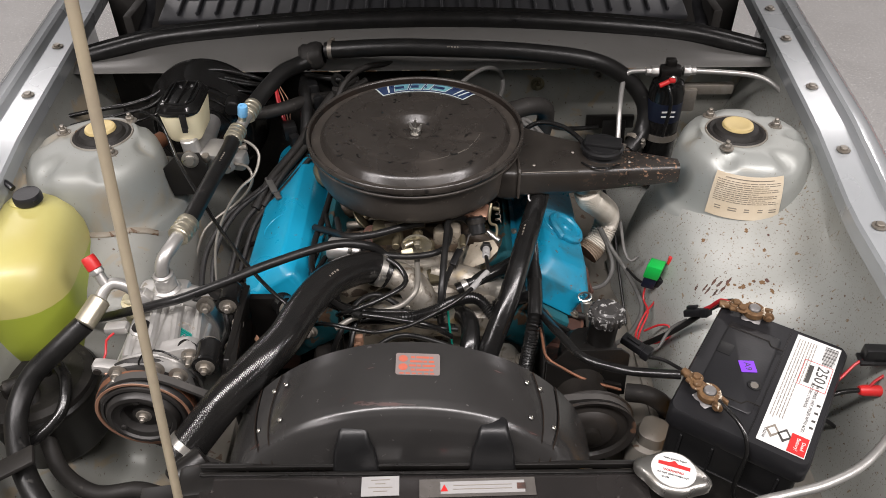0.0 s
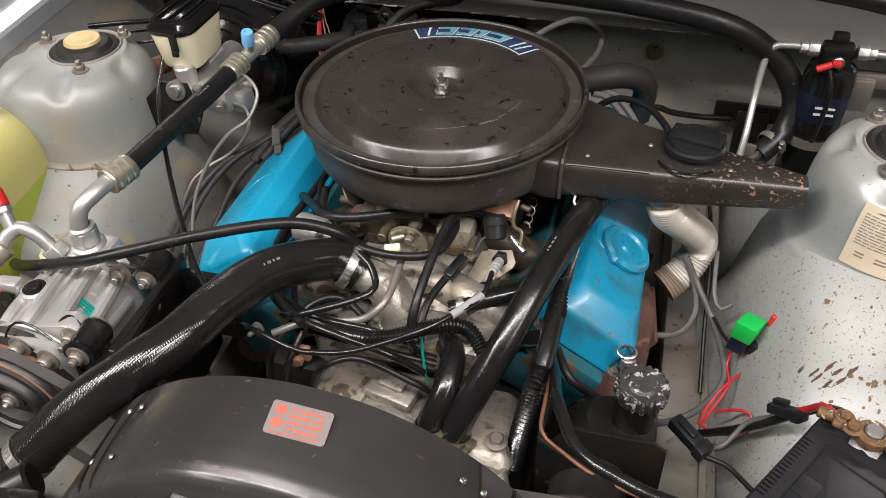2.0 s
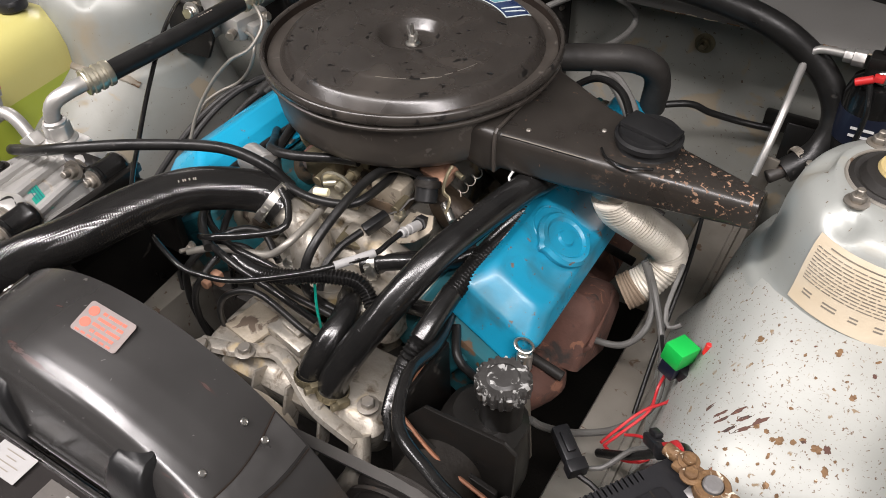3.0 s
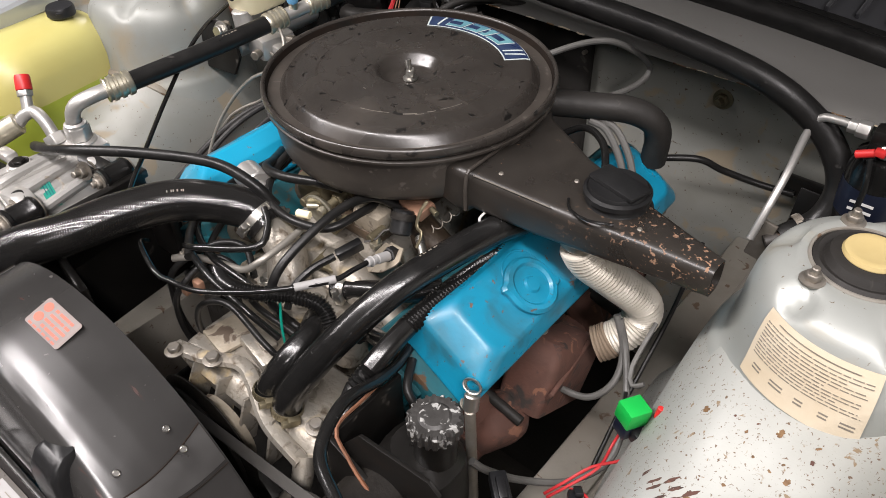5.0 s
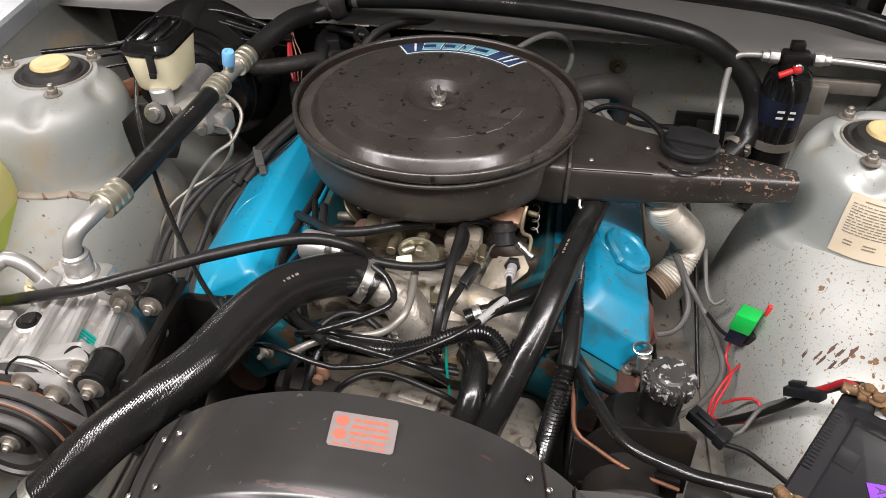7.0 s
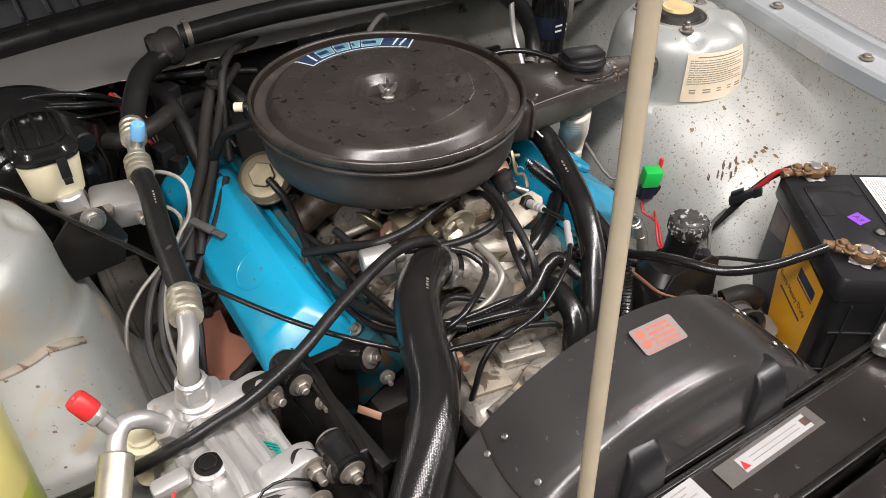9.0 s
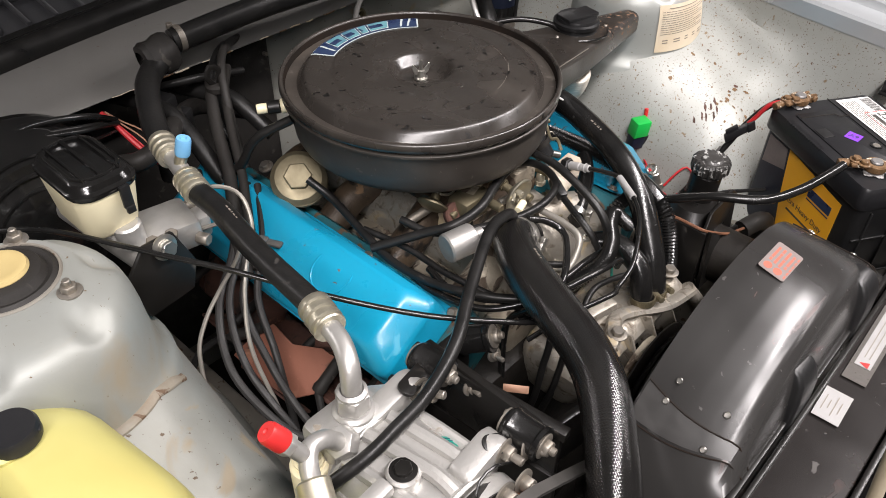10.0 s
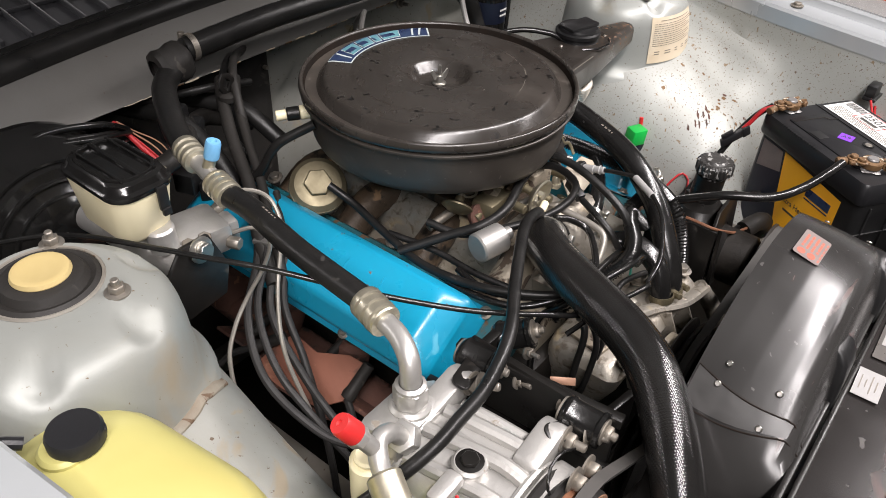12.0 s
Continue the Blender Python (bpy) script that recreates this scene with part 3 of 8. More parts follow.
def strut_tower(side, cx, cy, label):
    top = 0.968
    t = thing("strut_tower", (cx, cy, 0.82), label, "strut tower", "strut towers")

    def shape(r, h, a):
        if r > 0.093 and h < 0.958:
            r = tower_radius(h, a, side)
        if 0.066 < r < 0.105 and h > 0.93:
            k = max(0.0, math.cos(6 * a + 0.4)) ** 2
            h -= 0.010 * k * smooth(0.066, 0.078, r) * (1 - smooth(0.092, 0.104, r))
        return r, h

    prof = [(0.046, top - 0.006), (0.049, top), (0.054, top + 0.001), (0.064, top + 0.001), (0.071, top), (0.078, top - 0.002), (0.084, top - 0.0045), (0.089, top - 0.0075)] + [(r, z) for z, r in reversed(TOWER)]
    dome = lathe(prof, None, 84, shape)
    for v in dome.verts:
        k = smooth(0.050, 0.085, math.hypot(v.co.x, v.co.y))
        v.co.x += TOWER_SHIFT[side][0] * k
        v.co.y += TOWER_SHIFT[side][1] * k
    part("tower_pressing", xf(dome, Matrix.Translation((cx, cy, 0))), "silver" if side > 0 else "silver_dull", t, angle=50)
    # sealed seam where the pressing meets the inner guard
    seam = []
    for a in range(196, 326, 6):
        z = 0.85
        for _ in range(10):
            r = tower_radius(z, radians(a), side) + 0.001
            x, y = cx + TOWER_SHIFT[side][0] + r * math.cos(radians(a)), cy + TOWER_SHIFT[side][1] + r * math.sin(radians(a))
            z += 0.4 * (apron_height(side * (x - AX), y, side) + 0.0025 - z)
        seam.append((x, y, z))
    if side < 0:
        part("weld_seam", tube(seam, 0.0062, 10, 0.008, flat=0.5), "sealant", t, "grimy sealed weld seam")
    part("bearing_lip", lathe([(0.0465, top - 0.002), (0.0475, top + 0.0022), (0.0495, top + 0.0026), (0.0505, top + 0.0005)], Matrix.Translation((cx, cy, 0)), 56), "silver_dirty", t, "grimy lip round the bearing")
    rub = lathe([(0.047, top - 0.008), (0.047, top + 0.001), (0.043, top + 0.004), (0.038, top + 0.002), (0.034, top + 0.009), (0.029, top + 0.011), (0, top + 0.011)], Matrix.Translation((cx, cy, 0)), 48)
    part("rubber_mount", rub, "rubber_dusty", t, "black rubber strut bearing")
    cap = lathe([(0.0245, top + 0.009), (0.0255, top + 0.012), (0.0240, top + 0.0155), (0.020, top + 0.0165), (0.017, top + 0.0155), (0.0, top + 0.0165)], Matrix.Translation((cx, cy, 0)), 40)
    part("bearing_cap", cap, "yellow_cap", t, "dull yellow bearing cap")
    for a, r in (((120, 0.060), (13, 0.072), (-121, 0.060)) if side > 0 else ((174, 0.067), (54, 0.056), (-60, 0.067))):
        x, y = cx + r * math.cos(radians(a)), cy + r * math.sin(radians(a))
        part("nut", bolt((x, y, top + 0.001), r=0.0075, h=0.008, stud=0.005), "steel_dull", t)
    return t


strut_tower(1, 0.487, 1.060, "silver pressed-steel strut tower with a yellowed paper label")
strut_tower(-1, -0.569, 1.071, "dull silver pressed-steel strut tower with a sealed seam")


def guard(side, label):
    """Outer guard: bolted ledge, raised lip and the skin that rolls down outside."""
    rows = []
    for j in range(40):
        y = 0.10 + 1.75 * j / 39
        b = bolt_line(y)
        h = ledge_height(y)
        prof = [(b - 0.026, h - 0.030), (b - 0.026, h - 0.006), (b - 0.022, h - 0.001), (b, h), (b + 0.020, h + 0.001), (b + 0.024, h + 0.005), (b + 0.026, h + 0.012), (b + 0.031, h + 0.016), (b + 0.045, h + 0.014),
                (b + 0.060, h + 0.006), (b + 0.070, h - 0.010), (b + 0.076, h - 0.035), (b + 0.080, h - 0.08), (b + 0.085, h - 0.18), (b + 0.085, h - 0.53)]
        rows.append([(AX + side * u, y, z) for u, z in prof])
    g = thing("guard", (AX + side * 0.78, 0.9, 0.45), label, "car guard", "front guards")
    part("skin", sheet(rows, 0.0015), "fender", g)
    for y in (1.525, 1.378, 1.180, 0.982, 0.805, 0.62):
        part("bolt", bolt((AX + side * bolt_line(y), y, ledge_height(y) + 0.002), r=0.007, h=0.005), "steel_dull", g)
    # black strip standing in for the shade in the gap under the ledge
    part("gap_seal", tube([(AX + side * (bolt_line(y) - 0.012), y, ledge_height(y) - 0.032) for y in (0.3, 0.6, 0.9, 1.2, 1.45)], 0.010, 8, 0.05), "rubber", g, "black strip that draws the shade under the ledge")
    return g


guard(1, "silver painted front guard edge with flange bolts")
guard(-1, "silver painted front guard edge with flange bolts")

# firewall: lower panel, a folded seam, and the plenum face above it
fw = thing("firewall", (AX, 1.44, 0.4), "grey painted firewall with a folded seam and plenum panel above", "firewall")
part("lower_panel", box((AX, 1.452, 0.61), (1.50, 0.02, 0.68), 0.004), "silver_grimy", fw)


def cowl_bow(x):
    return 0.062 * (1 - ((x - AX) / 0.72) ** 2)


def firewall_rows():
    rows = []
    for i in range(49):
        x = AX - 0.74 + 1.48 * i / 48
        k = cowl_bow(x)
        rows.append([(x, 1.445, 0.93), (x, 1.40, 0.932), (x, 1.352, 0.938), (x, 1.346, 0.942), (x, 1.352, 0.946), (x, 1.37, 0.95), (x, 1.40, 0.935 + 0.6 * k), (x, 1.43, 0.925 + k), (x, 1.47, 0.93 + k), (x, 1.475, 0.85)])
    return rows


part("plenum_panel", sheet(firewall_rows(), 0.002), "plenum", fw, "light grey plenum panel", angle=50)
rng = random.Random(11)
for k in range(26):
    x0 = AX - 0.42 + 0.034 * k + rng.uniform(-0.01, 0.01)
    if rng.random() < 0.85:
        w = rng.uniform(0.010, 0.036)
        part("chipped_edge", tube([(x0, 1.3448, 0.9425), (x0 + w * 0.4, 1.3445, 0.9425 + rng.uniform(-0.001, 0.001)), (x0 + w, 1.3448, 0.9425)], rng.uniform(0.0005, 0.0013), 6, 0.006), "paper" if k % 3 else "corroded", fw, "chipped pale edge of the seam")
seal_pts = [(AX + 0.71 * s, 1.455 - 0.05 * max(0, abs(s) - 0.8) / 0.2, 0.938 + cowl_bow(AX + 0.71 * s)) for s in [-1, -0.9, -0.75, -0.5, -0.25, 0, 0.25, 0.5, 0.75, 0.9, 1]]
seal = thing("bonnet_seal", (AX, 1.455, 0.93), "black rubber bonnet seal along the plenum edge", "rubber seal")
part("bulb", tube(seal_pts, 0.017, 12, 0.02), "rubber", seal)
part("lip", tube([(x, y + 0.022, z + 0.006) for x, y, z in seal_pts], 0.011, 8, 0.02), "rubber_gloss", seal)
# plenum behind the seal
solo("plenum_tray", join(box((AX, 1.585, 0.83), (1.46, 0.21, 0.02), 0.004), box((AX, 1.70, 0.88), (1.46, 0.02, 0.2), 0.004)), "dark_panel", "dark plenum tray under the grille", "plenum")
grille = thing("cowl_grille", (AX, 1.6, 0.97), "black plastic cowl grille with moulded ribs", "cowl grille")
GX = 0.56
part("panel", xf(box((0, 0, 0), (2 * GX, 0.30, 0.012), 0.003), pose(AX, 1.665, 1.0, 11)), "grille", grille)
for i in range(27):
    part("rib", xf(box((0, 0, 0), (0.005, 0.26, 0.008), 0.001), pose(AX - GX + 0.04 + i * (2 * GX - 0.08) / 26, 1.66, 1.009, 11)), "grille", grille)
for k in (-0.06, 0.03):
    part("rib", xf(box((0, 0, 0), (2 * GX - 0.04, 0.005, 0.006), 0.001), pose(AX, 1.66 + k, 1.0085 + k * 0.19, 11)), "grille", grille)
# Unseen windscreen, added to keep the rear strips' light off the plenum.
solo("windscreen", box((AX, 2.14, 1.31), (1.40, 0.75, 0.010), 0.004, rx=42), "black_gloss", "added unseen windscreen that blocks light from behind", "windscreen")
solo("scuttle", box((AX, 1.95, 1.05), (1.5, 0.3, 0.03), 0.01, rx=20), "black_paint", "black scuttle panel below the windscreen", "scuttle")
bn = thing("bonnet", (AX, 1.6, 1.05), "open silver bonnet seen from below, held by its prop rod", "bonnet")
for s in (-1, 1):
    h = part("hinge_arm", tube([(AX + s * 0.60, 1.50, 0.90), (AX + s * 0.60, 1.53, 0.95), (AX + s * 0.605, 1.59, 0.965), (AX + s * 0.61, 1.63, 1.0), (AX + s * 0.61, 1.62, 1.10)], 0.016, 8, flat=0.35), "grey_plastic", bn, "dark curved hinge arm")
    part("hinge_bracket", box((AX + s * 0.62, 1.56, 0.93), (0.02, 0.10, 0.12), 0.004), "dark_panel", h)

# the open bonnet above, resting on its prop
def bonnet_point(k, x, drop=0.0):
    n = Vector((0, 0.657, 0.754))
    p = Vector((x, 1.64 - 1.09 * k, 1.075 + 0.95 * k)) + Vector((0, 0, 0.03 * math.sin(math.pi * k)))
    return p - n * drop


part("skin", sheet([[bonnet_point(j / 12, AX + (0.60 + 0.08 * (1 - j / 12)) * (i / 12 - 1), 0.02 * abs(i / 12 - 1) ** 3) for i in range(25)] for j in range(13)], 0.002), "fender", bn)
for k0, k1 in ((0.04, 0.10), (0.48, 0.56), (0.90, 0.97)):
    part("cross_rib", sheet([[bonnet_point(k, AX + 0.58 * (i / 10 - 1), d) for i in range(21)] for k, d in ((k0, 0.01), (k0, 0.03), (k1, 0.03), (k1, 0.01))], 0.002), "silver", bn)
for s in (-1, 1):
    part("side_rib", sheet([[bonnet_point(j / 10, AX + s * x, d) for j in range(1, 10)] for x, d in ((0.50, 0.01), (0.50, 0.03), (0.58, 0.03), (0.58, 0.01))], 0.002), "silver", bn)

# front of the bay: radiator support, added near-black parts for the depth below
solo("radiator_support", join(box((AX, 0.33, 0.79), (1.30, 0.08, 0.04), 0.008), box((AX, 0.30, 0.60), (1.30, 0.03, 0.36), 0.006)), "silver_dirty", "grey painted radiator support panel across the nose", "radiator support")
solo("crossmember", box((AX, 0.88, 0.36), (0.72, 0.30, 0.10), 0.02), "iron_dark", "added near-black crossmember that keeps the depth below dark", "crossmember")
solo("undertray", join(box((AX, 0.92, 0.27), (1.56, 1.34, 0.02), 0.005), box((AX, 1.57, 0.42), (1.56, 0.02, 0.32), 0.004)), "iron_dark", "added near-black tray that hides the floor below the bay", "undertray")


# ---- engine ----
CX, CY = -0.0445, 1.051  # middle of the air cleaner
# Near-black mass that blocks light; its colour carries the shade down here.
blk = thing("engine_block", (CX, 1.06, 0.35), "near-black engine block that keeps the depth of the bay dark", "engine block")
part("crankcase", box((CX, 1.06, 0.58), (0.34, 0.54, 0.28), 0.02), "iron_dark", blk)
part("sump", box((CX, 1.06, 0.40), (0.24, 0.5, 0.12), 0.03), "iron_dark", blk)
part("valley", box((CX, 1.04, 0.735), (0.22, 0.46, 0.09), 0.02), "alu_dirty", blk, "stained aluminium valley between the banks")


def frame_of(at, x, z):
    x, z = Vector(x).normalized(), Vector(z).normalized()
    y = z.cross(x)
    return Matrix(((x.x, y.x, z.x, at[0]), (x.y, y.y, z.y, at[1]), (x.z, y.z, z.z, at[2]), (0, 0, 0, 1)))


def head_frame(side):
    """Axes of one bank: along the crank (x), across the cover (y), out of the cover (z)."""
    c = radians(33)
    return frame_of((CX + side * 0.208, 1.06, 0.788), (0, 1, 0), (side * math.sin(c), 0, math.cos(c)))


def rounded(w, h, r, n=4, cx0=0.0, cy0=0.0):
    pts = []
    for cx, cy, a0 in ((w / 2 - r, h / 2 - r, 0), (-w / 2 + r, h / 2 - r, 90), (-w / 2 + r, -h / 2 + r, 180), (w / 2 - r, -h / 2 + r, 270)):
        for i in range(n + 1):
            a = radians(a0 + 90 * i / n)
            pts.append((cx0 + cx + r * math.cos(a), cy0 + cy + r * math.sin(a)))
    return pts


def loft(sections, m=None):
    """A closed skin over outlines (points x, y) at heights z."""
    bm = bmesh.new()
    rings = [[bm.verts.new((x, y, z)) for x, y in poly] for poly, z in sections]
    n = len(rings[0])
    for a, b in zip(rings, rings[1:]):
        for i in range(n):
            bm.faces.new((a[i], a[(i + 1) % n], b[(i + 1) % n], b[i]))
    bm.faces.new(rings[0])
    bm.faces.new(rings[-1])
    return xf(bm, m) if m else bm


def valve_cover(side, label):
    m = head_frame(side)
    L, W = 0.45, 0.118
    s = side
    v = thing("valve_cover", m.translation, label, "valve cover", "valve covers")
    secs = [(rounded(L - 0.009, W - 0.002, 0.012), 0.0), (rounded(L - 0.009, W - 0.002, 0.012), 0.003), (rounded(L - 0.016, W - 0.014, 0.012), 0.006), (rounded(L - 0.018, W - 0.012, 0.014), 0.040),
            (rounded(L - 0.020, W - 0.014, 0.015), 0.0435), (rounded(L - 0.026, W - 0.018, 0.016), 0.0465), (rounded(L - 0.064, W - 0.036, 0.018, cy0=s * 0.003), 0.0615), (rounded(L - 0.072, W - 0.041, 0.018, cy0=s * 0.003), 0.0645), (rounded(L - 0.084, W - 0.050, 0.016, cy0=s * 0.003), 0.0660)]
    paint = "blue_worn" if side > 0 else "blue"
    part("cover", loft(secs, m), paint, v, angle=50)
    for x in (-0.217, -0.075, 0.075, 0.217):
        for y in (-0.052, 0.052):
            part("bolt", bolt(m @ Vector((x, y, 0.004)), m.to_3x3() @ Vector((0, 0, 1)), r=0.0055, h=0.005), "steel_dull", v)
    # pressed arc over the breather baffle
    arc = [m @ Vector((-0.09 + 0.028 * math.cos(radians(a)), s * 0.012 + 0.028 * math.sin(radians(a)), 0.0655)) for a in range(-20, 201, 20)]
    part("pressed_arc", tube(arc, 0.0016, 6), paint, v)
    head = thing("cylinder_head", m @ Vector((0, 0, -0.1)), "grimy teal painted cylinder head under the blue cover", "cylinder head", "cylinder heads")
    part("casting", xf(box((0, s * 0.01, -0.047), (0.475, 0.118, 0.088), 0.008), m), "teal", head)
    part("end_boss", xf(box((-0.237, s * 0.02, -0.05), (0.014, 0.07, 0.06), 0.006), m), "teal", head)
    for x in (-0.16, -0.05, 0.06, 0.17):
        part("plug_boot", rod(m @ Vector((x, -s * 0.055, -0.05)), m @ Vector((x, -s * 0.115, -0.03)), 0.0064, 12), "rubber_dusty", head, "grey rubber spark plug boot")
    return v, m


cover_r, head_r = valve_cover(1, "bright blue valve cover with chipped paint and filler cap")
cover_l, head_l = valve_cover(-1, "bright blue valve cover, glossy pressed steel")
cap_at, cap_up = Vector((0.203, 0.962, 0.845)), (head_r.to_3x3() @ Vector((0, 0, 1)))
part("filler_neck", rod(cap_at - cap_up * 0.018, cap_at, 0.022, 24), "blue_worn", cover_r)
part("filler_cap", lathe([(0.0, -0.004), (0.030, -0.004), (0.033, -0.002), (0.0335, 0.003), (0.030, 0.007), (0.025, 0.007), (0.022, 0.004), (0.010, 0.004), (0.008, 0.007), (0.0, 0.0075)], aim(cap_at, cap_up), 48,
                         lambda r, h, a: (r * (1 + 0.20 * max(0, math.cos(2 * a + 0.9)) ** 30 * (r > 0.028)), h)), "blue_worn", cover_r, "blue pressed filler cap with two ears")


def exhaust(side):
    m = head_frame(side)
    e = thing("exhaust_manifold", m @ Vector((0, 0, -0.15)), "rust-brown cast iron exhaust manifold", "exhaust manifold", "exhaust manifolds")
    s = side
    log = tube([m @ Vector((x, -s * (0.095 + 0.008 * math.sin(x * 30)), -0.095 - 0.03 * (0.24 - x))) for x in (-0.20, -0.12, 0.0, 0.1, 0.20)], 0.026, 14, 0.02)
    part("log", log, "rust", e)
    for x in (-0.17, -0.06, 0.06, 0.17):
        part("runner", rod(m @ Vector((x, -s * 0.050, -0.055)), m @ Vector((x, -s * 0.108, -0.095)), 0.024, 18, 0.3), "rust", e)
    if side < 0:
        part("shield", xf(box((0.03, -s * 0.116, -0.078), (0.17, 0.005, 0.105), 0.002, rx=s * 22), m), "rust", e, "rust-brown heat shield plate")
        part("shield", xf(box((-0.11, -s * 0.108, -0.09), (0.11, 0.006, 0.10), 0.002, rx=s * 14), m), "rust", e, "rust-brown heat shield plate")
        return e
    stove = [(rounded(0.120, 0.060, 0.010), -0.060), (rounded(0.124, 0.064, 0.011), 0.000), (rounded(0.118, 0.058, 0.011), 0.016), (rounded(0.096, 0.040, 0.010), 0.028), (rounded(0.090, 0.034, 0.009), 0.029)]
    part("heat_stove", loft(stove, pose(0.222, 1.000, 0.714, 0, 30, 90)), "rust", e, "rust-brown pressed heat stove", 50)
    part("stove_flange", xf(box((0, 0, 0), (0.006, 0.10, 0.022), 0.002), pose(0.248, 0.985, 0.716, 0, 30, 6)), "rust", e, "folded stove flange")
    lobe = lathe([(0.0, 0.034), (0.014, 0.033), (0.024, 0.028), (0.031, 0.017), (0.034, 0.0), (0.034, -0.05)], None, 28, lambda r, h, a: (r * (1 + 0.05 * math.sin(3 * a) + 0.03 * math.sin(5 * a + 1)), h))
    part("lobe", xf(lobe, pose(0.208, 0.905, 0.668, 0, 34, 0) @ Matrix.Diagonal((0.95, 1.2, 1.0, 1.0))), "rust", e, "rounded cast lobe")
    return e


exhaust(1)
log_l = exhaust(-1)
plate = [(0.036, 0.056), (0.031, 0.012), (0.050, -0.030), (0.051, -0.058), (0.010, -0.066), (-0.024, -0.030), (-0.030, 0.030), (-0.028, 0.082), (0.002, 0.074)]
part("shield", prism(plate, 0.004, pose(-0.338, 1.005, 0.699, 0, -38, 0), 0.001), "rust_plate", log_l, "bent reddish heat shield plate")
part("shield_flange", xf(box((-0.030, 0.01, -0.014), (0.004, 0.11, 0.028), 0.001), pose(-0.338, 1.005, 0.699, 0, -38, 3)), "rust", log_l, "folded edge of the shield")
part("plug_boot", lathe([(0, -0.002), (0.0085, 0), (0.0095, 0.006), (0.0080, 0.012), (0.0074, 0.048), (0, 0.050)], aim((-0.353, 1.098, 0.703), (0.6, -0.68, 0.42)), 16), "rubber_dusty", log_l, "black rubber plug boot")
part("plug_boot", lathe([(0, -0.002), (0.0085, 0), (0.0095, 0.006), (0.0080, 0.012), (0.0074, 0.048), (0, 0.050)], aim((-0.337, 0.945, 0.708), (0.62, -0.1, 0.62)), 16), "rubber_dusty", log_l, "black rubber plug boot")

LID = [(0.0, 0.9935), (0.108, 0.9935), (0.111, 0.9925), (0.140, 0.9920), (0.1445, 0.9912), (0.1475, 0.9892), (0.1515, 0.9845), (0.1555, 0.9795), (0.158, 0.9760), (0.2, 0.9740)]


def lid_height(r):
    """The lid's flat top and its rounded shoulder."""
    return along(LID, r)


# air cleaner
ac = thing("air_cleaner", (CX, CY, 0.89), "round black enamelled air cleaner with a snorkel and scratched lid", "air cleaner")
at = Matrix.Translation((CX, CY, 0))
part("pan", lathe([(0.05, 0.908), (0.135, 0.908), (0.152, 0.9095), (0.160, 0.914), (0.164, 0.922), (0.1665, 0.940), (0.168, 0.960), (0.1685, 0.9675), (0.1735, 0.9690), (0.1760, 0.9705), (0.1762, 0.9732), (0.1740, 0.9748), (0.1715, 0.9755), (0.17, 0.979), (0.05, 0.979)], at, 128), "cleaner_pan", ac, angle=50)
part("lid", lathe([(0.1725, 0.9765), (0.1752, 0.9770), (0.1772, 0.9785), (0.1780, 0.9825), (0.1775, 0.9870), (0.1760, 0.9895), (0.1742, 0.9897), (0.1722, 0.9875), (0.1712, 0.9825), (0.1706, 0.9745), (0.1690, 0.9718), (0.1670, 0.9712), (0.1610, 0.9712), (0.1590, 0.9725), (0.1582, 0.9750)] + [(r / 1000, lid_height(r / 1000)) for r in (157.5, 156, 154, 152, 150, 148, 146.5, 145, 143, 140, 136, 128, 120, 114)] + [
                   (0.1112, 0.9926), (0.1100, 0.9931), (0.1080, 0.9935), (0.07, 0.9935), (0.046, 0.9933), (0.042, 0.9922), (0.0385, 0.9898), (0.031, 0.9800), (0.027, 0.9770), (0.022, 0.9760), (0.0, 0.9755)], at, 128), "cleaner", ac, "scratched black lid", angle=60)
# Dirty groove, painted blacker to carry the shade inside it.
part("groove", lathe([(0.1716, 0.9868), (0.1707, 0.9825), (0.1701, 0.9745), (0.1688, 0.9722), (0.1610, 0.9718), (0.1590, 0.9734), (0.1584, 0.9758), (0.1570, 0.9782)], at, 128), "groove_dirt_shade", ac, "groove round the lid, blackened for dirt and shade")
wing = lathe([(0, 0.9765), (0.009, 0.9765), (0.009, 0.9785), (0.0055, 0.9795), (0.005, 0.9875), (0.0022, 0.9885), (0.0022, 1.0015), (0, 1.0025)], at, 16)
WING = -25
for s in (-1, 1):
    join(wing, xf(prism([(0.003, -0.004), (0.009, -0.001), (0.013, 0.008), (0.0105, 0.0125), (0.007, 0.008), (0.003, 0.004)], 0.0024, bevel=0.0006, seg=1), at @ pose(0, 0, 0.9845, 90, 0, WING + (0 if s > 0 else 180)) @ pose(0, 0, -0.0012)))
part("wing_nut", wing, "steel", ac, "plated wing nut")


def arc_strip(r0, r1, a0, a1, lift, n=16, lean=0.0):
    """A piece of a ring that lies on the shoulder; lean slants its ends."""
    rows = []
    for r in [r0 + (r1 - r0) * j / 6 for j in range(7)]:
        row = []
        for i in range(n + 1):
            a = radians(a0 + (a1 - a0) * i / n + lean * (r - r0) / (r1 - r0))
            row.append((CX + r * math.cos(a), CY + r * math.sin(a), lid_height(r) + lift))
        rows.append(row)
    return sheet(rows, 0.0003)


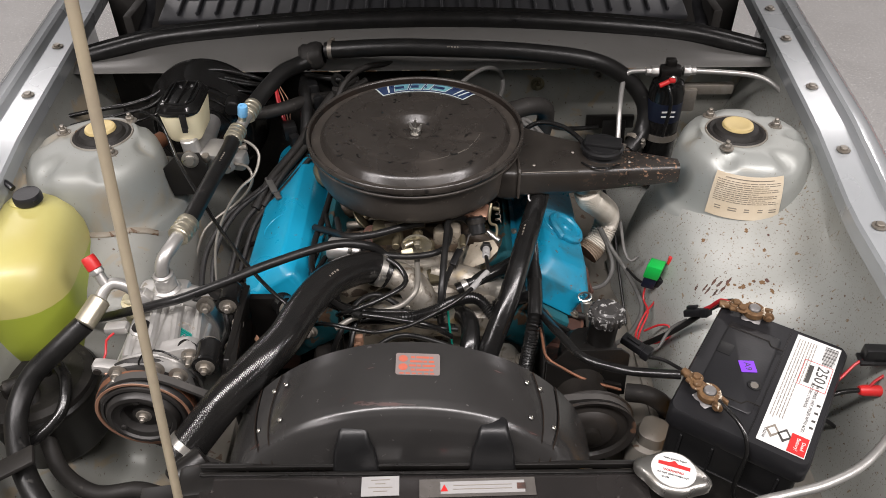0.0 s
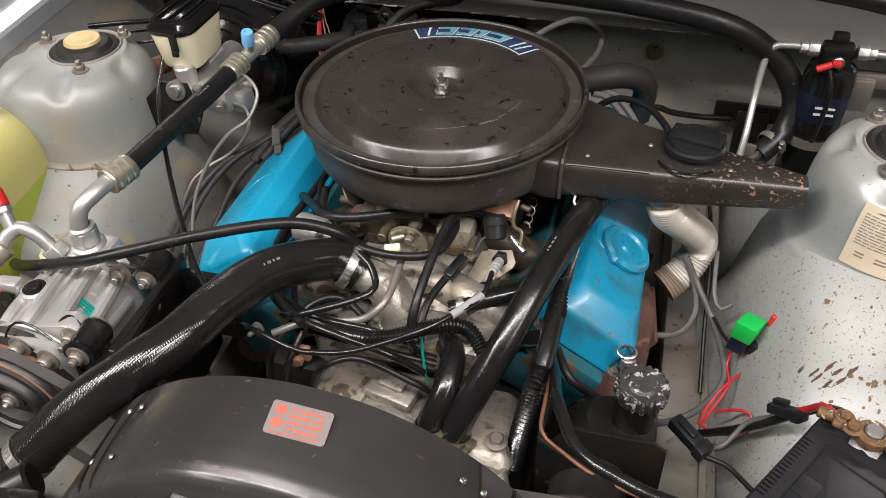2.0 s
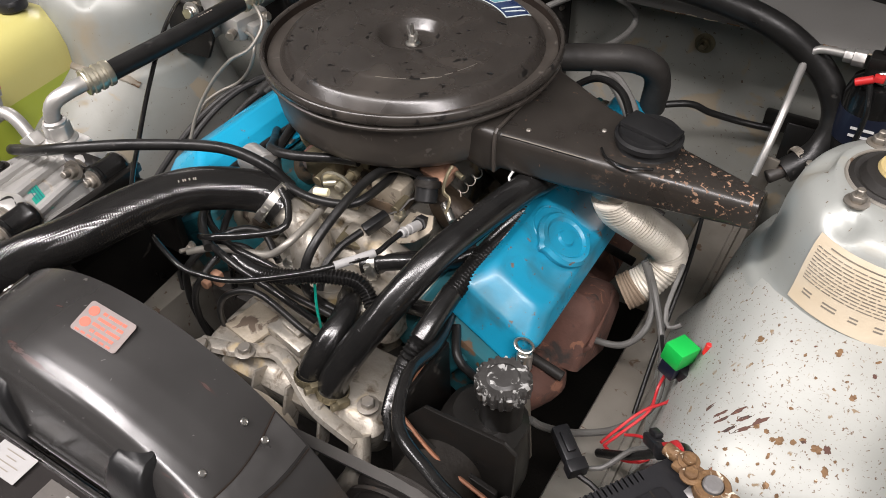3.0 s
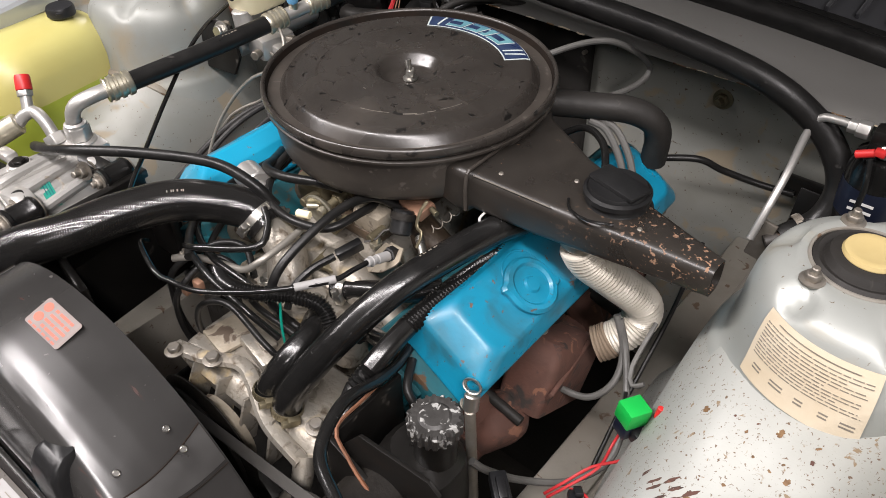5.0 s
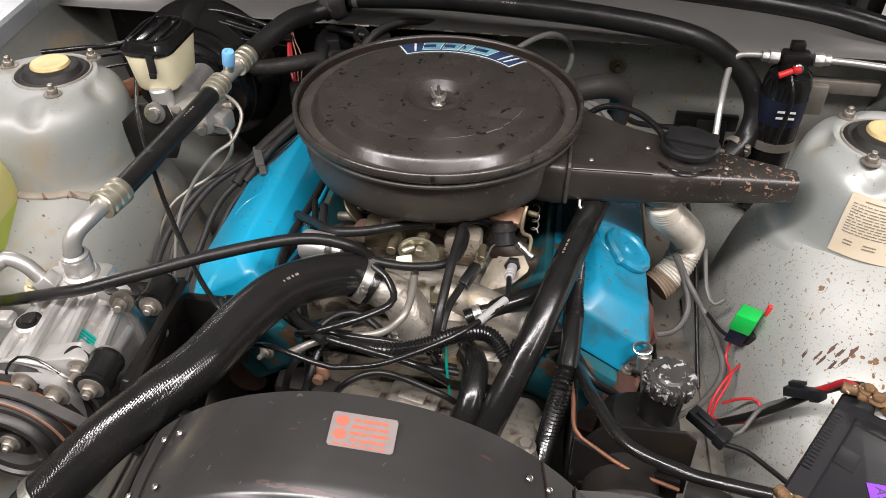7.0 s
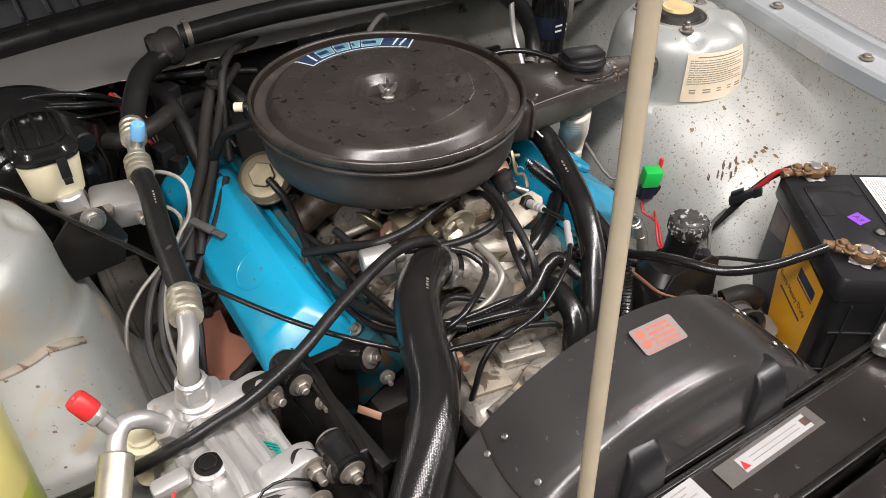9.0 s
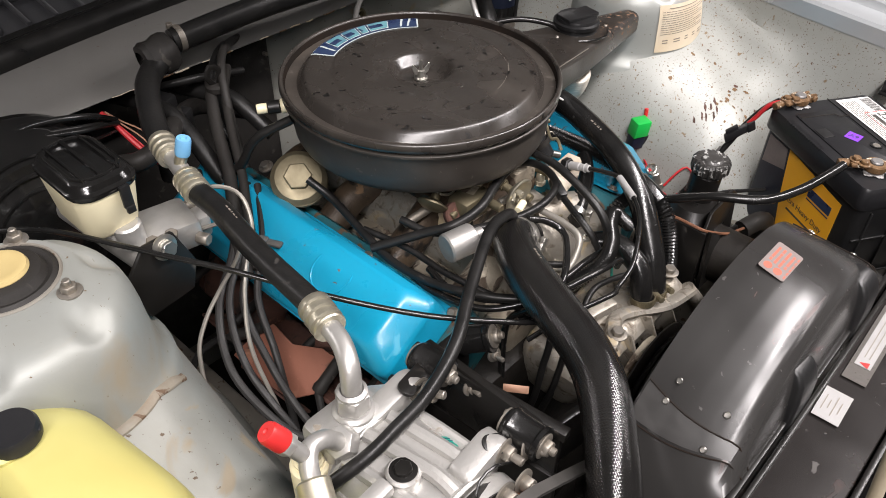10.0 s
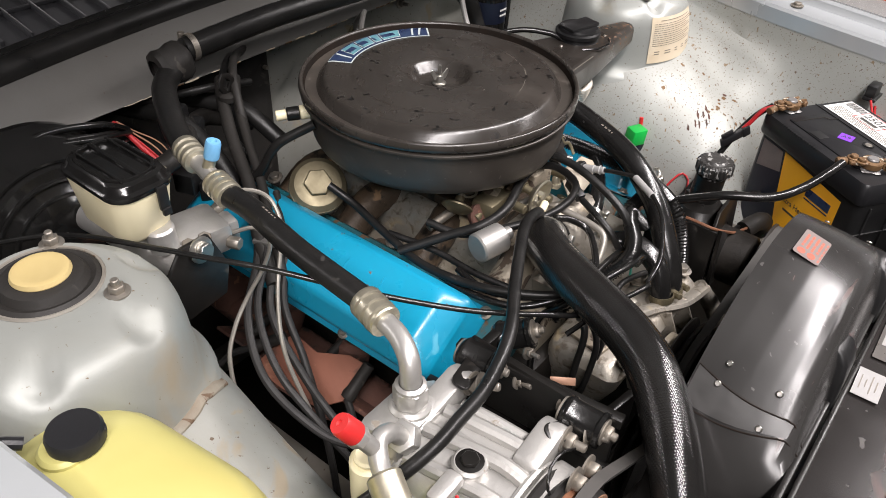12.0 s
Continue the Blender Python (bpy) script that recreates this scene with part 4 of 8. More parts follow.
# bright scratches through the enamel
for r_, a0, a1, w_ in ((0.1095, -52, -44, 0.0012), (0.1108, -45, -40, 0.0018), (0.1090, -38, -33, 0.0008), (0.1085, -30, -16, 0.0006), (0.1085, -78, -60, 0.0005), (0.072, -95, -92, 0.0010)):
    part("scratch", sheet([[(CX + (r_ + j * w_) * math.cos(radians(a0 + (a1 - a0) * i / 8)), CY + (r_ + j * w_) * math.sin(radians(a0 + (a1 - a0) * i / 8)), 0.9938 - 0.35 * max(0.0, r_ + j * w_ - 0.108)) for i in range(9)] for j in (0, 1)], 0.0002), "steel_dull", ac, "bright scratch")

# badge on the lid: a curved plate with plain slanted blocks
badge = part("badge", arc_strip(0.1140, 0.1458, 45.6, 120.4, 0.0005), "badge_edge", ac, "curved dark badge with a pale edge and aqua blocks")
part("badge_field", arc_strip(0.1155, 0.1443, 46.6, 119.4, 0.0009), "navy", badge)
for a0, a1 in ((98, 108.5), (86.5, 96), (80, 84.5), (66, 78)):
    part("badge_edge", arc_strip(0.1191, 0.1407, a0 - 0.45, a1 + 0.45, 0.0013, 8, -2.5), "badge_edge", badge, "pale outline")
    part("badge_block", arc_strip(0.1198, 0.1400, a0, a1, 0.0017, 6, -2.5), "aqua_ink", badge)
    part("badge_block", arc_strip(0.1250, 0.1335, a0 + 2.0, a1 - 1.2, 0.0021, 6), "navy", badge)
for a0 in (113.0, 56.5, 52.0):
    part("badge_block", arc_strip(0.118, 0.1420, a0, a0 + 1.3, 0.0013, 4, -2.5), "badge_edge", badge)


def snorkel():
    # a flattened duct that leaves the pan and narrows to its mouth
    secs = []
    for x, yf, yb, zt, zb in ((0.075, 0.956, 1.140, 0.962, 0.911), (0.104, 0.952, 1.125, 0.964, 0.908), (0.118, 0.954, 1.118, 0.963, 0.908), (0.122, 0.959, 1.113, 0.959, 0.911), (0.20, 0.966, 1.071, 0.956, 0.909), (0.26, 0.972, 1.051, 0.954, 0.911), (0.32, 0.979, 1.033, 0.952, 0.913), (0.381, 0.985, 1.015, 0.950, 0.915)):
        r = 0.010
        pts = []
        for cy_, cz_, a0 in ((yb - r, zt - r, 0), (yf + r, zt - r, 90), (yf + r, zb + r, 180), (yb - r, zb + r, 270)):
            for i in range(4):
                a = radians(a0 + 30 * i)
                pts.append((x, cy_ + r * math.cos(a), cz_ + r * math.sin(a)))
        secs.append(pts)
    bm = bmesh.new()
    rings = [[bm.verts.new(p) for p in s] for s in secs]
    end = secs[-1]
    mid = sum((Vector(p) for p in end), Vector()) / len(end)
    rings.append([bm.verts.new(mid + (Vector(p) - mid) * 0.93) for p in end])
    rings.append([bm.verts.new(mid + (Vector(p) - mid) * 0.90 + Vector((-0.10, 0, 0))) for p in end])
    n = len(end)
    for a, b in zip(rings, rings[1:]):
        for i in range(n):
            bm.faces.new((a[i], a[(i + 1) % n], b[(i + 1) % n], b[i]))
    bm.faces.new(rings[-1])
    return bm


part("snorkel", snorkel(), "cleaner_rust", ac, "black snorkel with flaked rusty paint", angle=50)
part("worn_edge", tube([(0.124, 0.9605, 0.9578), (0.140, 0.9625, 0.9572), (0.175, 0.9655, 0.9560), (0.215, 0.9690, 0.9545)], 0.0008, 6), "steel_dull", ac, "bare worn edge of the snorkel")
part("collar", tube([(0.1195, 0.953, 0.915), (0.1195, 0.9525, 0.940), (0.1200, 0.955, 0.9615), (0.1200, 0.970, 0.9640), (0.1200, 1.04, 0.9640)], 0.0022, 8), "cleaner_pan", ac)
sc = Matrix.Translation((0.259, 1.022, -0.002))
vm = part("vacuum_motor", lathe([(0.037, 0.944), (0.038, 0.951), (0.034, 0.953), (0.031, 0.958), (0.031, 0.970), (0.029, 0.9745), (0.0, 0.975)], sc, 40), "black_plastic", ac, "black plastic vacuum motor")
part("rim", lathe([(0.0315, 0.963), (0.0345, 0.964), (0.0345, 0.969), (0.031, 0.971)], sc, 40), "black_plastic", vm)
part("ridge", box((0.26, 1.022, 0.9745), (0.058, 0.030, 0.006), 0.002, rz=-14), "black_plastic", vm)
part("clip", tube([(0.222, 0.991, 0.956), (0.235, 0.973, 0.959), (0.258, 0.968, 0.96), (0.28, 0.98, 0.958)], 0.0016, 6), "rubber_gloss", vm)
for rx_, ry_ in ((0.212, 1.022), (0.145, 0.981), (0.3, 0.996)):
    part("rivet", lathe([(0.0, 0.002), (0.002, 0.0015), (0.003, 0)], Matrix.Translation((rx_, ry_, along([(0.12, 0.9595), (0.2, 0.956), (0.39, 0.9495)], rx_))), 10), "steel_dull", ac)
part("outlet", rod((0.236, 1.004, 0.916), (0.238, 1.003, 0.896), 0.0245, 24), "steel_dull", ac)
# little temperature sensor on the side of the pan, with its hose
part("sensor_stub", rod((-0.173, 1.155, 0.950), (-0.184, 1.163, 0.949), 0.0092, 16), "cream", ac, "pale sensor stub")
part("sensor_body", rod((-0.184, 1.163, 0.949), (-0.197, 1.173, 0.948), 0.0088, 16), "rubber", ac)
part("sensor_tip", rod((-0.197, 1.173, 0.948), (-0.208, 1.181, 0.947), 0.0066, 16), "cream", ac)

# hot-air duct of corrugated paper foil
ducting = [(0.237, 0.996, 0.900), (0.246, 1.006, 0.875), (0.270, 1.030, 0.842), (0.293, 1.058, 0.803), (0.295, 1.062, 0.774), (0.283, 1.046, 0.752), (0.270, 1.036, 0.740)]
hd = thing("hot_air_duct", (0.265, 1.03, 0.71), "cream corrugated foil hot-air duct to the snorkel", "duct")
part("ducting", tube(ducting, 0.0208, 28, rib=0.0013, pitch=0.0044), "foil", hd, angle=20)
part("scorched_end", tube([(0.2735, 1.039, 0.744), (0.268, 1.034, 0.739), (0.260, 1.028, 0.734)], 0.0218, 28, rib=0.0010, pitch=0.004), "rust_dusty", hd, "heat-browned end of the ducting")

# ---- intake, carburettor and the clutter under the cleaner ----
im = thing("intake_manifold", (CX, 1.03, 0.78), "stained cast aluminium intake manifold with runners", "intake manifold")
part("plenum", loft([(rounded(0.17, 0.40, 0.03), 0.775), (rounded(0.165, 0.38, 0.03), 0.815), (rounded(0.13, 0.30, 0.03), 0.838), (rounded(0.11, 0.24, 0.02), 0.842)], pose(CX + 0.005, 1.03, 0)), "alu", im)
for s in (-1, 1):
    for k in range(4):
        yy = 0.86 + 0.115 * k
        part("runner", tube([(CX + s * 0.03, yy + (0.02 if k < 2 else -0.02), 0.825), (CX + s * 0.085, yy, 0.822), (CX + s * 0.135, yy, 0.795)], 0.023, 12, 0.01), ("alu" if s > 0 else "alu_dirty") if k == 0 else "oily_shaded_alu", im)
        part("bolt", bolt((CX + s * 0.115, yy + 0.052, 0.80), (s * 0.35, 0, 0.94), r=0.0075, h=0.007), "gold" if s > 0 else "steel_dull", im)
part("front_shelf", loft([(rounded(0.20, 0.07, 0.015), 0.770), (rounded(0.19, 0.065, 0.015), 0.806), (rounded(0.17, 0.05, 0.012), 0.812)], pose(CX + 0.03, 0.825, 0)), "alu", im)
part("carburettor_flange", box((CX + 0.005, 0.99, 0.850), (0.13, 0.17, 0.016), 0.005), "oily_shaded_alu", im)
part("yellow_patch", box((0.0, 0.862, 0.8335), (0.05, 0.03, 0.006), 0.002, rz=10), "gold", im, "patch of amber residue")
# thermostat housing and neck
part("water_neck", tube([(-0.030, 0.815, 0.795), (-0.038, 0.822, 0.825), (-0.055, 0.835, 0.845), (-0.085, 0.840, 0.856), (-0.10, 0.838, 0.858)], 0.027, 20, 0.006, r_end=0.0205), "alu", im, "cast aluminium water neck")
part("neck_flange", loft([(rounded(0.085, 0.05, 0.02), 0.806), (rounded(0.085, 0.05, 0.02), 0.816)], pose(-0.022, 0.812, 0)), "alu", im)
for bx_, by_ in ((0.012, 0.815), (-0.056, 0.806)):
    part("bolt", bolt((bx_, by_, 0.817), r=0.0075, h=0.007), "steel", im)

cb = thing("carburettor", (CX, 0.99, 0.85), "gold passivated carburettor under the air cleaner", "carburettor")
part("body", join(box((CX + 0.005, 0.99, 0.868), (0.105, 0.135, 0.028), 0.006), box((CX + 0.005, 0.985, 0.888), (0.09, 0.11, 0.022), 0.006)), "oily_shaded_alu", cb)
part("air_horn", lathe([(0.05, 0.88), (0.055, 0.893), (0.06, 0.897), (0, 0.897)], Matrix.Translation((CX, 1.03, 0)), 32), "alu_dirty", cb)
part("bowl", box((CX - 0.045, 0.925, 0.868), (0.05, 0.035, 0.035), 0.008), "gold", cb)
part("bowl", box((CX + 0.05, 0.925, 0.866), (0.045, 0.035, 0.032), 0.008), "alu_dirty", cb)


def diaphragm(at_, way, r, mat, parent, label):
    m = aim(at_, way)
    d = part("diaphragm", lathe([(0, -0.006), (r * 0.55, -0.006), (r * 0.9, -0.002), (r, -0.001), (r, 0.001), (r * 0.9, 0.002), (r * 0.5, 0.006), (r * 0.3, 0.007), (r * 0.28, 0.014), (0, 0.014)], m, 32), mat, parent, label)
    part("stem", xf(rod((0, 0, 0.012), (0, 0, 0.030), r * 0.16, 12), m), "steel_dull", d)
    return d


# dished vacuum unit on its stalk, facing the nose
dm_ = aim((-0.042, 0.885, 0.875), (0, -1, -0.12))
vd = part("diaphragm", lathe([(0, -0.010), (0.010, -0.010), (0.017, -0.006), (0.0225, -0.002), (0.0240, 0.0), (0.0240, 0.0014), (0.0225, 0.0022), (0.0205, 0.0010), (0.015, -0.0035), (0.007, -0.0048), (0.0, -0.0048)], dm_, 40), "brass", cb, "pale gold dished vacuum unit")
part("diaphragm_nut", xf(prism(hexagon(0.0055), 0.005, bevel=0.0006), dm_ @ pose(0.004, -0.011, -0.004)), "brass", vd)
part("nozzle", xf(join(rod((0.001, 0.002, -0.005), (0.001, 0.002, 0.004), 0.0052, 14), rod((-0.006, 0.003, -0.004), (-0.019, 0.003, 0.004), 0.0034, 12)), dm_), "brass", vd)
part("stalk", join(rod((-0.042, 0.893, 0.876), (-0.041, 0.924, 0.880), 0.0052, 14), prism(hexagon(0.0085), 0.007, aim((-0.041, 0.908, 0.878), (0, 1, 0.12)), 0.001), box((-0.041, 0.926, 0.880), (0.024, 0.004, 0.026), 0.001)), "gold", vd, "gold stalk and bracket")
diaphragm((-0.132, 0.948, 0.877), (0.75, 0.25, 0.6), 0.020, "gold", cb, "small gold vacuum diaphragm")
for a_, b_, r_, mt in (((-0.09, 0.93, 0.87), (-0.125, 0.925, 0.866), 0.006, "gold"), ((-0.075, 0.915, 0.872), (-0.075, 0.885, 0.872), 0.006, "gold"), ((-0.055, 0.905, 0.86), (-0.02, 0.90, 0.86), 0.005, "steel"),
                       ((-0.02, 0.905, 0.865), (-0.02, 0.88, 0.86), 0.006, "gold"), ((0.03, 0.915, 0.868), (0.03, 0.89, 0.868), 0.005, "gold"), ((0.07, 0.93, 0.866), (0.09, 0.915, 0.858), 0.005, "steel"),
                       ((-0.065, 0.868, 0.873), (-0.048, 0.873, 0.874), 0.005, "cream"), ((-0.115, 0.96, 0.862), (-0.16, 0.97, 0.85), 0.006, "steel_dull")):
    part("linkage", rod(a_, b_, r_, 12), mt, cb)
part("kickdown_lever", tube([(0.076, 0.940, 0.914), (0.074, 0.932, 0.906), (0.073, 0.925, 0.893), (0.076, 0.922, 0.887), (0.083, 0.920, 0.886), (0.085, 0.916, 0.880), (0.084, 0.910, 0.871)], 0.0024, 8, flat=0.6), "gold", cb, "bent gold throttle lever")
part("lever_pin", rod((0.079, 0.943, 0.903), (0.090, 0.939, 0.903), 0.0034, 12), "gold", cb)
part("spring", tube([(0.088 + 0.0042 * math.cos(k * 0.9), 0.930 + 0.0022 * k, 0.884 + 0.0042 * math.sin(k * 0.9)) for k in range(26)], 0.0008, 5, 0.002), "steel_dull", cb, "small return spring")
part("choke_link", tube([(-0.128, 0.975, 0.888), (-0.121, 0.960, 0.893), (-0.116, 0.948, 0.884), (-0.100, 0.944, 0.880), (-0.090, 0.950, 0.884)], 0.0018, 6), "brass", cb)
part("choke_housing", join(box((-0.085, 0.928, 0.874), (0.026, 0.024, 0.024), 0.005, rz=15), box((-0.068, 0.934, 0.884), (0.018, 0.018, 0.012), 0.004, rz=30)), "alu_dirty", cb, "grimy cast choke housing")
part("choke_cover", lathe([(0, 0), (0.015, 0), (0.016, 0.002), (0.016, 0.010), (0.014, 0.012), (0, 0.012)], aim((-0.112, 0.930, 0.862), (-0.3, -0.8, 0.5)), 24), "rust", cb, "brown choke cover")
part("vacuum_fitting", join(prism(hexagon(0.0080), 0.007, Matrix.Translation((0.028, 0.902, 0.848)), 0.001), lathe([(0.006, 0.854), (0.0055, 0.864), (0.004, 0.866), (0, 0.866)], Matrix.Translation((0.028, 0.902, 0)), 14)), "brass", cb, "brass vacuum fitting")
part("heat_plate", box((0.053, 0.948, 0.893), (0.040, 0.026, 0.012), 0.003, rz=-12, rx=20), "copper", cb, "copper coloured plate above the dashpot")
part("dashpot", rod((0.050, 0.930, 0.896), (0.055, 0.915, 0.872), 0.013, 18), "black_plastic", cb, "black plastic dashpot")
part("dashpot_band", lathe([(0.0135, -0.004), (0.015, -0.004), (0.015, 0.004), (0.0135, 0.004)], aim((0.052, 0.926, 0.89), (0.005, -0.015, -0.024)), 18), "iron_dark", cb)
solo("idle_solenoid", join(lathe([(0, 0), (0.016, 0), (0.018, 0.002), (0.018, 0.036), (0.016, 0.038), (0, 0.038)], aim((-0.178, 0.884, 0.872), (1, -0.25, 0.05)), 28), rod((-0.141, 0.875, 0.874), (-0.128, 0.872, 0.8745), 0.008, 14)), "alu_tube", "silver cylindrical idle solenoid beside the carburettor", "solenoid")
solo("egr_valve", join(lathe([(0, -0.035), (0.022, -0.035), (0.024, -0.012), (0.0365, -0.010), (0.0375, -0.007), (0.0365, -0.004), (0.0335, -0.003), (0.0335, 0.0), (0.0355, 0.001), (0.036, 0.003), (0.030, 0.0075), (0.021, 0.0095), (0, 0.0095)], aim((-0.202, 1.119, 0.868), (-0.42, -0.50, 0.76)), 40),
                        prism(hexagon(0.0185), 0.008, aim((-0.202, 1.119, 0.868), (-0.42, -0.50, 0.76)) @ pose(0, 0, 0.008), 0.0015)), "gold", "gold passivated recirculation valve with a hex top", "valve", angle=18)
solo("tag_bracket", join(prism([(-0.003, 0.0), (0.038, 0.001), (0.046, -0.014), (0.044, -0.020), (0.026, -0.034), (-0.022, -0.044)], 0.0022, frame_of((0.045, 0.904, 0.860), (0.039, -0.010, 0.017), (-0.30, -0.50, 0.81)), 0.0005), box((0.058, 0.906, 0.852), (0.02, 0.003, 0.02), 0.0006)), "alu_dirty", "small bright steel cable bracket on the manifold", "bracket")

# ---- timing cover, water pump and belts ----
tc = thing("timing_cover", (0.0, 0.73, 0.62), "bare cast aluminium timing cover with ribs and bolts", "timing cover")
part("cover", loft([(rounded(0.22, 0.080, 0.02, cy0=0.012), 0.66), (rounded(0.245, 0.098, 0.02, cy0=0.004), 0.70), (rounded(0.25, 0.102, 0.018), 0.728), (rounded(0.235, 0.090, 0.015, cy0=0.004), 0.741), (rounded(0.225, 0.080, 0.012, cy0=0.006), 0.744)], pose(-0.005, 0.752, 0)), "alu", tc)
part("flange", tube([(-0.115, 0.70, 0.752), (-0.07, 0.708, 0.757), (-0.03, 0.728, 0.757), (0.0, 0.722, 0.752), (0.05, 0.70, 0.742), (0.11, 0.692, 0.735)], 0.010, 8, flat=0.6), "alu", tc)
part("pad", box((-0.03, 0.766, 0.752), (0.062, 0.042, 0.016), 0.005, rz=-12), "alu", tc)
part("pad_boss", box((-0.03, 0.766, 0.763), (0.032, 0.018, 0.006), 0.003, rz=-12), "alu", tc)
part("oily_pocket", box((-0.085, 0.755, 0.747), (0.05, 0.05, 0.006), 0.002, rz=-10), "alu_dirty", tc, "oil-stained pocket")
for k in range(4):
    part("rib", box((-0.08 + 0.045 * k, 0.700, 0.718), (0.004, 0.03, 0.06), 0.0015, rx=-25, rz=10 * k - 15), "alu", tc)
for bx_, by_, bz_ in ((-0.105, 0.692, 0.762), (-0.055, 0.71, 0.766), (0.10, 0.725, 0.757), (0.12, 0.76, 0.752), (0.045, 0.765, 0.752)):
    part("bolt", bolt((bx_, by_, bz_ - 0.004), r=0.008, h=0.008), "steel_dull", tc)
part("pump_spout", rod((0.026, 0.735, 0.728), (0.024, 0.722, 0.757), 0.0125, 18), "alu", tc)
part("pump_spout", rod((0.056, 0.735, 0.71), (0.052, 0.722, 0.738), 0.0135, 18), "alu", tc)
part("pump_snout", lathe([(0.045, 0), (0.045, 0.02), (0.03, 0.035), (0.02, 0.06), (0.0, 0.06)], aim((-0.02, 0.69, 0.69), (0, -1, 0)), 28), "alu_dirty", tc)
part("tensioner_arm", tube([(0.105, 0.70, 0.735), (0.115, 0.68, 0.71), (0.108, 0.66, 0.69)], 0.012, 12), "alu", tc)


def pulley(name, at_, r, w, mat, label, grooves=1, group="belt pulleys"):
    p = thing(name, at_, label, "pulley", group)
    prof = [(0.012, 0.004), (r * 0.45, 0.004), (r * 0.55, 0.001), (r * 0.62, -0.004), (r * 0.84, -0.006), (r * 0.88, -0.001), (r * 0.96, 0.001), (r, 0.002)]
    for g in range(grooves):
        z0, z1 = -w * g / grooves, -w * (g + 1) / grooves
        prof += [(r, z0 - 0.002), (r * 0.84, (z0 + z1) / 2), (r, z1 + 0.002)]
    prof += [(r, -w), (r * 0.5, -w - 0.001), (0.0, -w - 0.001)]
    part("wheel", lathe(prof, aim(at_, (0, -1, 0)), 56), mat, p)
    part("hub", lathe([(0.016, 0.002), (0.016, 0.012), (0.013, 0.014), (0, 0.014)], aim(at_, (0, -1, 0)), 20), "iron_dark", p)
    return p


pulley("fan_pulley", (-0.03, 0.64, 0.69), 0.082, 0.03, "iron_dark", "black fan pulley with worn belt grooves", 2)
pulley("crank_pulley", (CX, 0.655, 0.56), 0.09, 0.03, "iron_dark", "black crankshaft pulley low in the bay", 2)
pulley("steering_pump_pulley", (0.205, 0.632, 0.735), 0.066, 0.022, "iron_worn", "worn dark steering pump pulley", 1)


def belt(c1, r1, c2, r2, y, w, label):
    """A belt round two pulleys whose axes lie along y."""
    (x1, z1), (x2, z2) = c1, c2
    base = math.atan2(z2 - z1, x2 - x1)
    d = math.hypot(x2 - x1, z2 - z1)
    off = math.acos((r1 - r2) / d)
    pts = []
    for i in range(13):
        a = base + off + (2 * math.pi - 2 * off) * i / 12
        pts.append((x1 + r1 * math.cos(a), z1 + r1 * math.sin(a)))
    for i in range(13):
        a = base - off + 2 * off * i / 12
        pts.append((x2 + r2 * math.cos(a), z2 + r2 * math.sin(a)))
    bm = bmesh.new()
    cx_, cz_ = (x1 + x2) / 2, (z1 + z2) / 2
    rings = []
    for k, (x, z) in enumerate(pts):
        cx_, cz_ = c1 if k < 13 else c2
        n = Vector((x - cx_, 0, z - cz_)).normalized()
        p = Vector((x, y, z))
        rings.append([bm.verts.new(p + Vector((0, -w / 2, 0))), bm.verts.new(p + Vector((0, w / 2, 0))), bm.verts.new(p + Vector((0, w / 3, 0)) - n * 0.007), bm.verts.new(p + Vector((0, -w / 3, 0)) - n * 0.007)])
    for i in range(len(rings)):
        p, q = rings[i], rings[(i + 1) % len(rings)]
        for k in range(4):
            bm.faces.new((p[k], p[(k + 1) % 4], q[(k + 1) % 4], q[k]))
    return solo("drive_belt", bm, "belt", label, "belt", "drive belts")


belt((-0.393, 0.818), 0.066, (CX, 0.56), 0.086, 0.618, 0.011, "worn grey-black drive belt to the compressor")
belt((0.205, 0.735), 0.064, (-0.03, 0.69), 0.08, 0.646, 0.011, "worn grey-black drive belt to the steering pump")

# ---- fan shroud and radiator ----
SX, SZ, SR = -0.047, 0.708, 0.2445  # axis and radius of the shroud
CROWN = [(0.496, 0.0), (0.4985, 0.22), (0.5015, 0.43), (0.5055, 0.61), (0.511, 0.745), (0.518, 0.82), (0.528, 0.862), (0.54, 0.897), (0.56, 0.944), (0.588, 0.985), (0.606, 1.0)]


def shroud():
    rows = []
    yz = [(0.606 - 0.110 * i / 44, along(CROWN, 0.606 - 0.110 * i / 44)) for i in range(45)]
    for y, k in yz:
        row = []
        for i in range(73):
            a = radians(-25 + 230 * i / 72)
            r = SR + 0.004 * (1 - k)
            x, z = SX + r * math.cos(a), SZ + r * math.sin(a)
            floor_z = 0.855
            if z > floor_z:
                z = floor_z + (z - floor_z) * k
            row.append((x, y, z))
        rows.append(row)
    return sheet(rows, 0.0022)


sh = thing("fan_shroud", (CX, 0.55, 0.55), "black plastic fan shroud with riveted side pieces", "fan shroud")
part("shell", shroud(), "shroud", sh, angle=70)


def on_shroud(x, lift=0.0, y=0.6):
    z = SZ + math.sqrt(max(0.0, SR ** 2 - (x - SX) ** 2))
    return 0.855 + (z - 0.855) * (along(CROWN, y) if z > 0.855 else 1.0) + lift


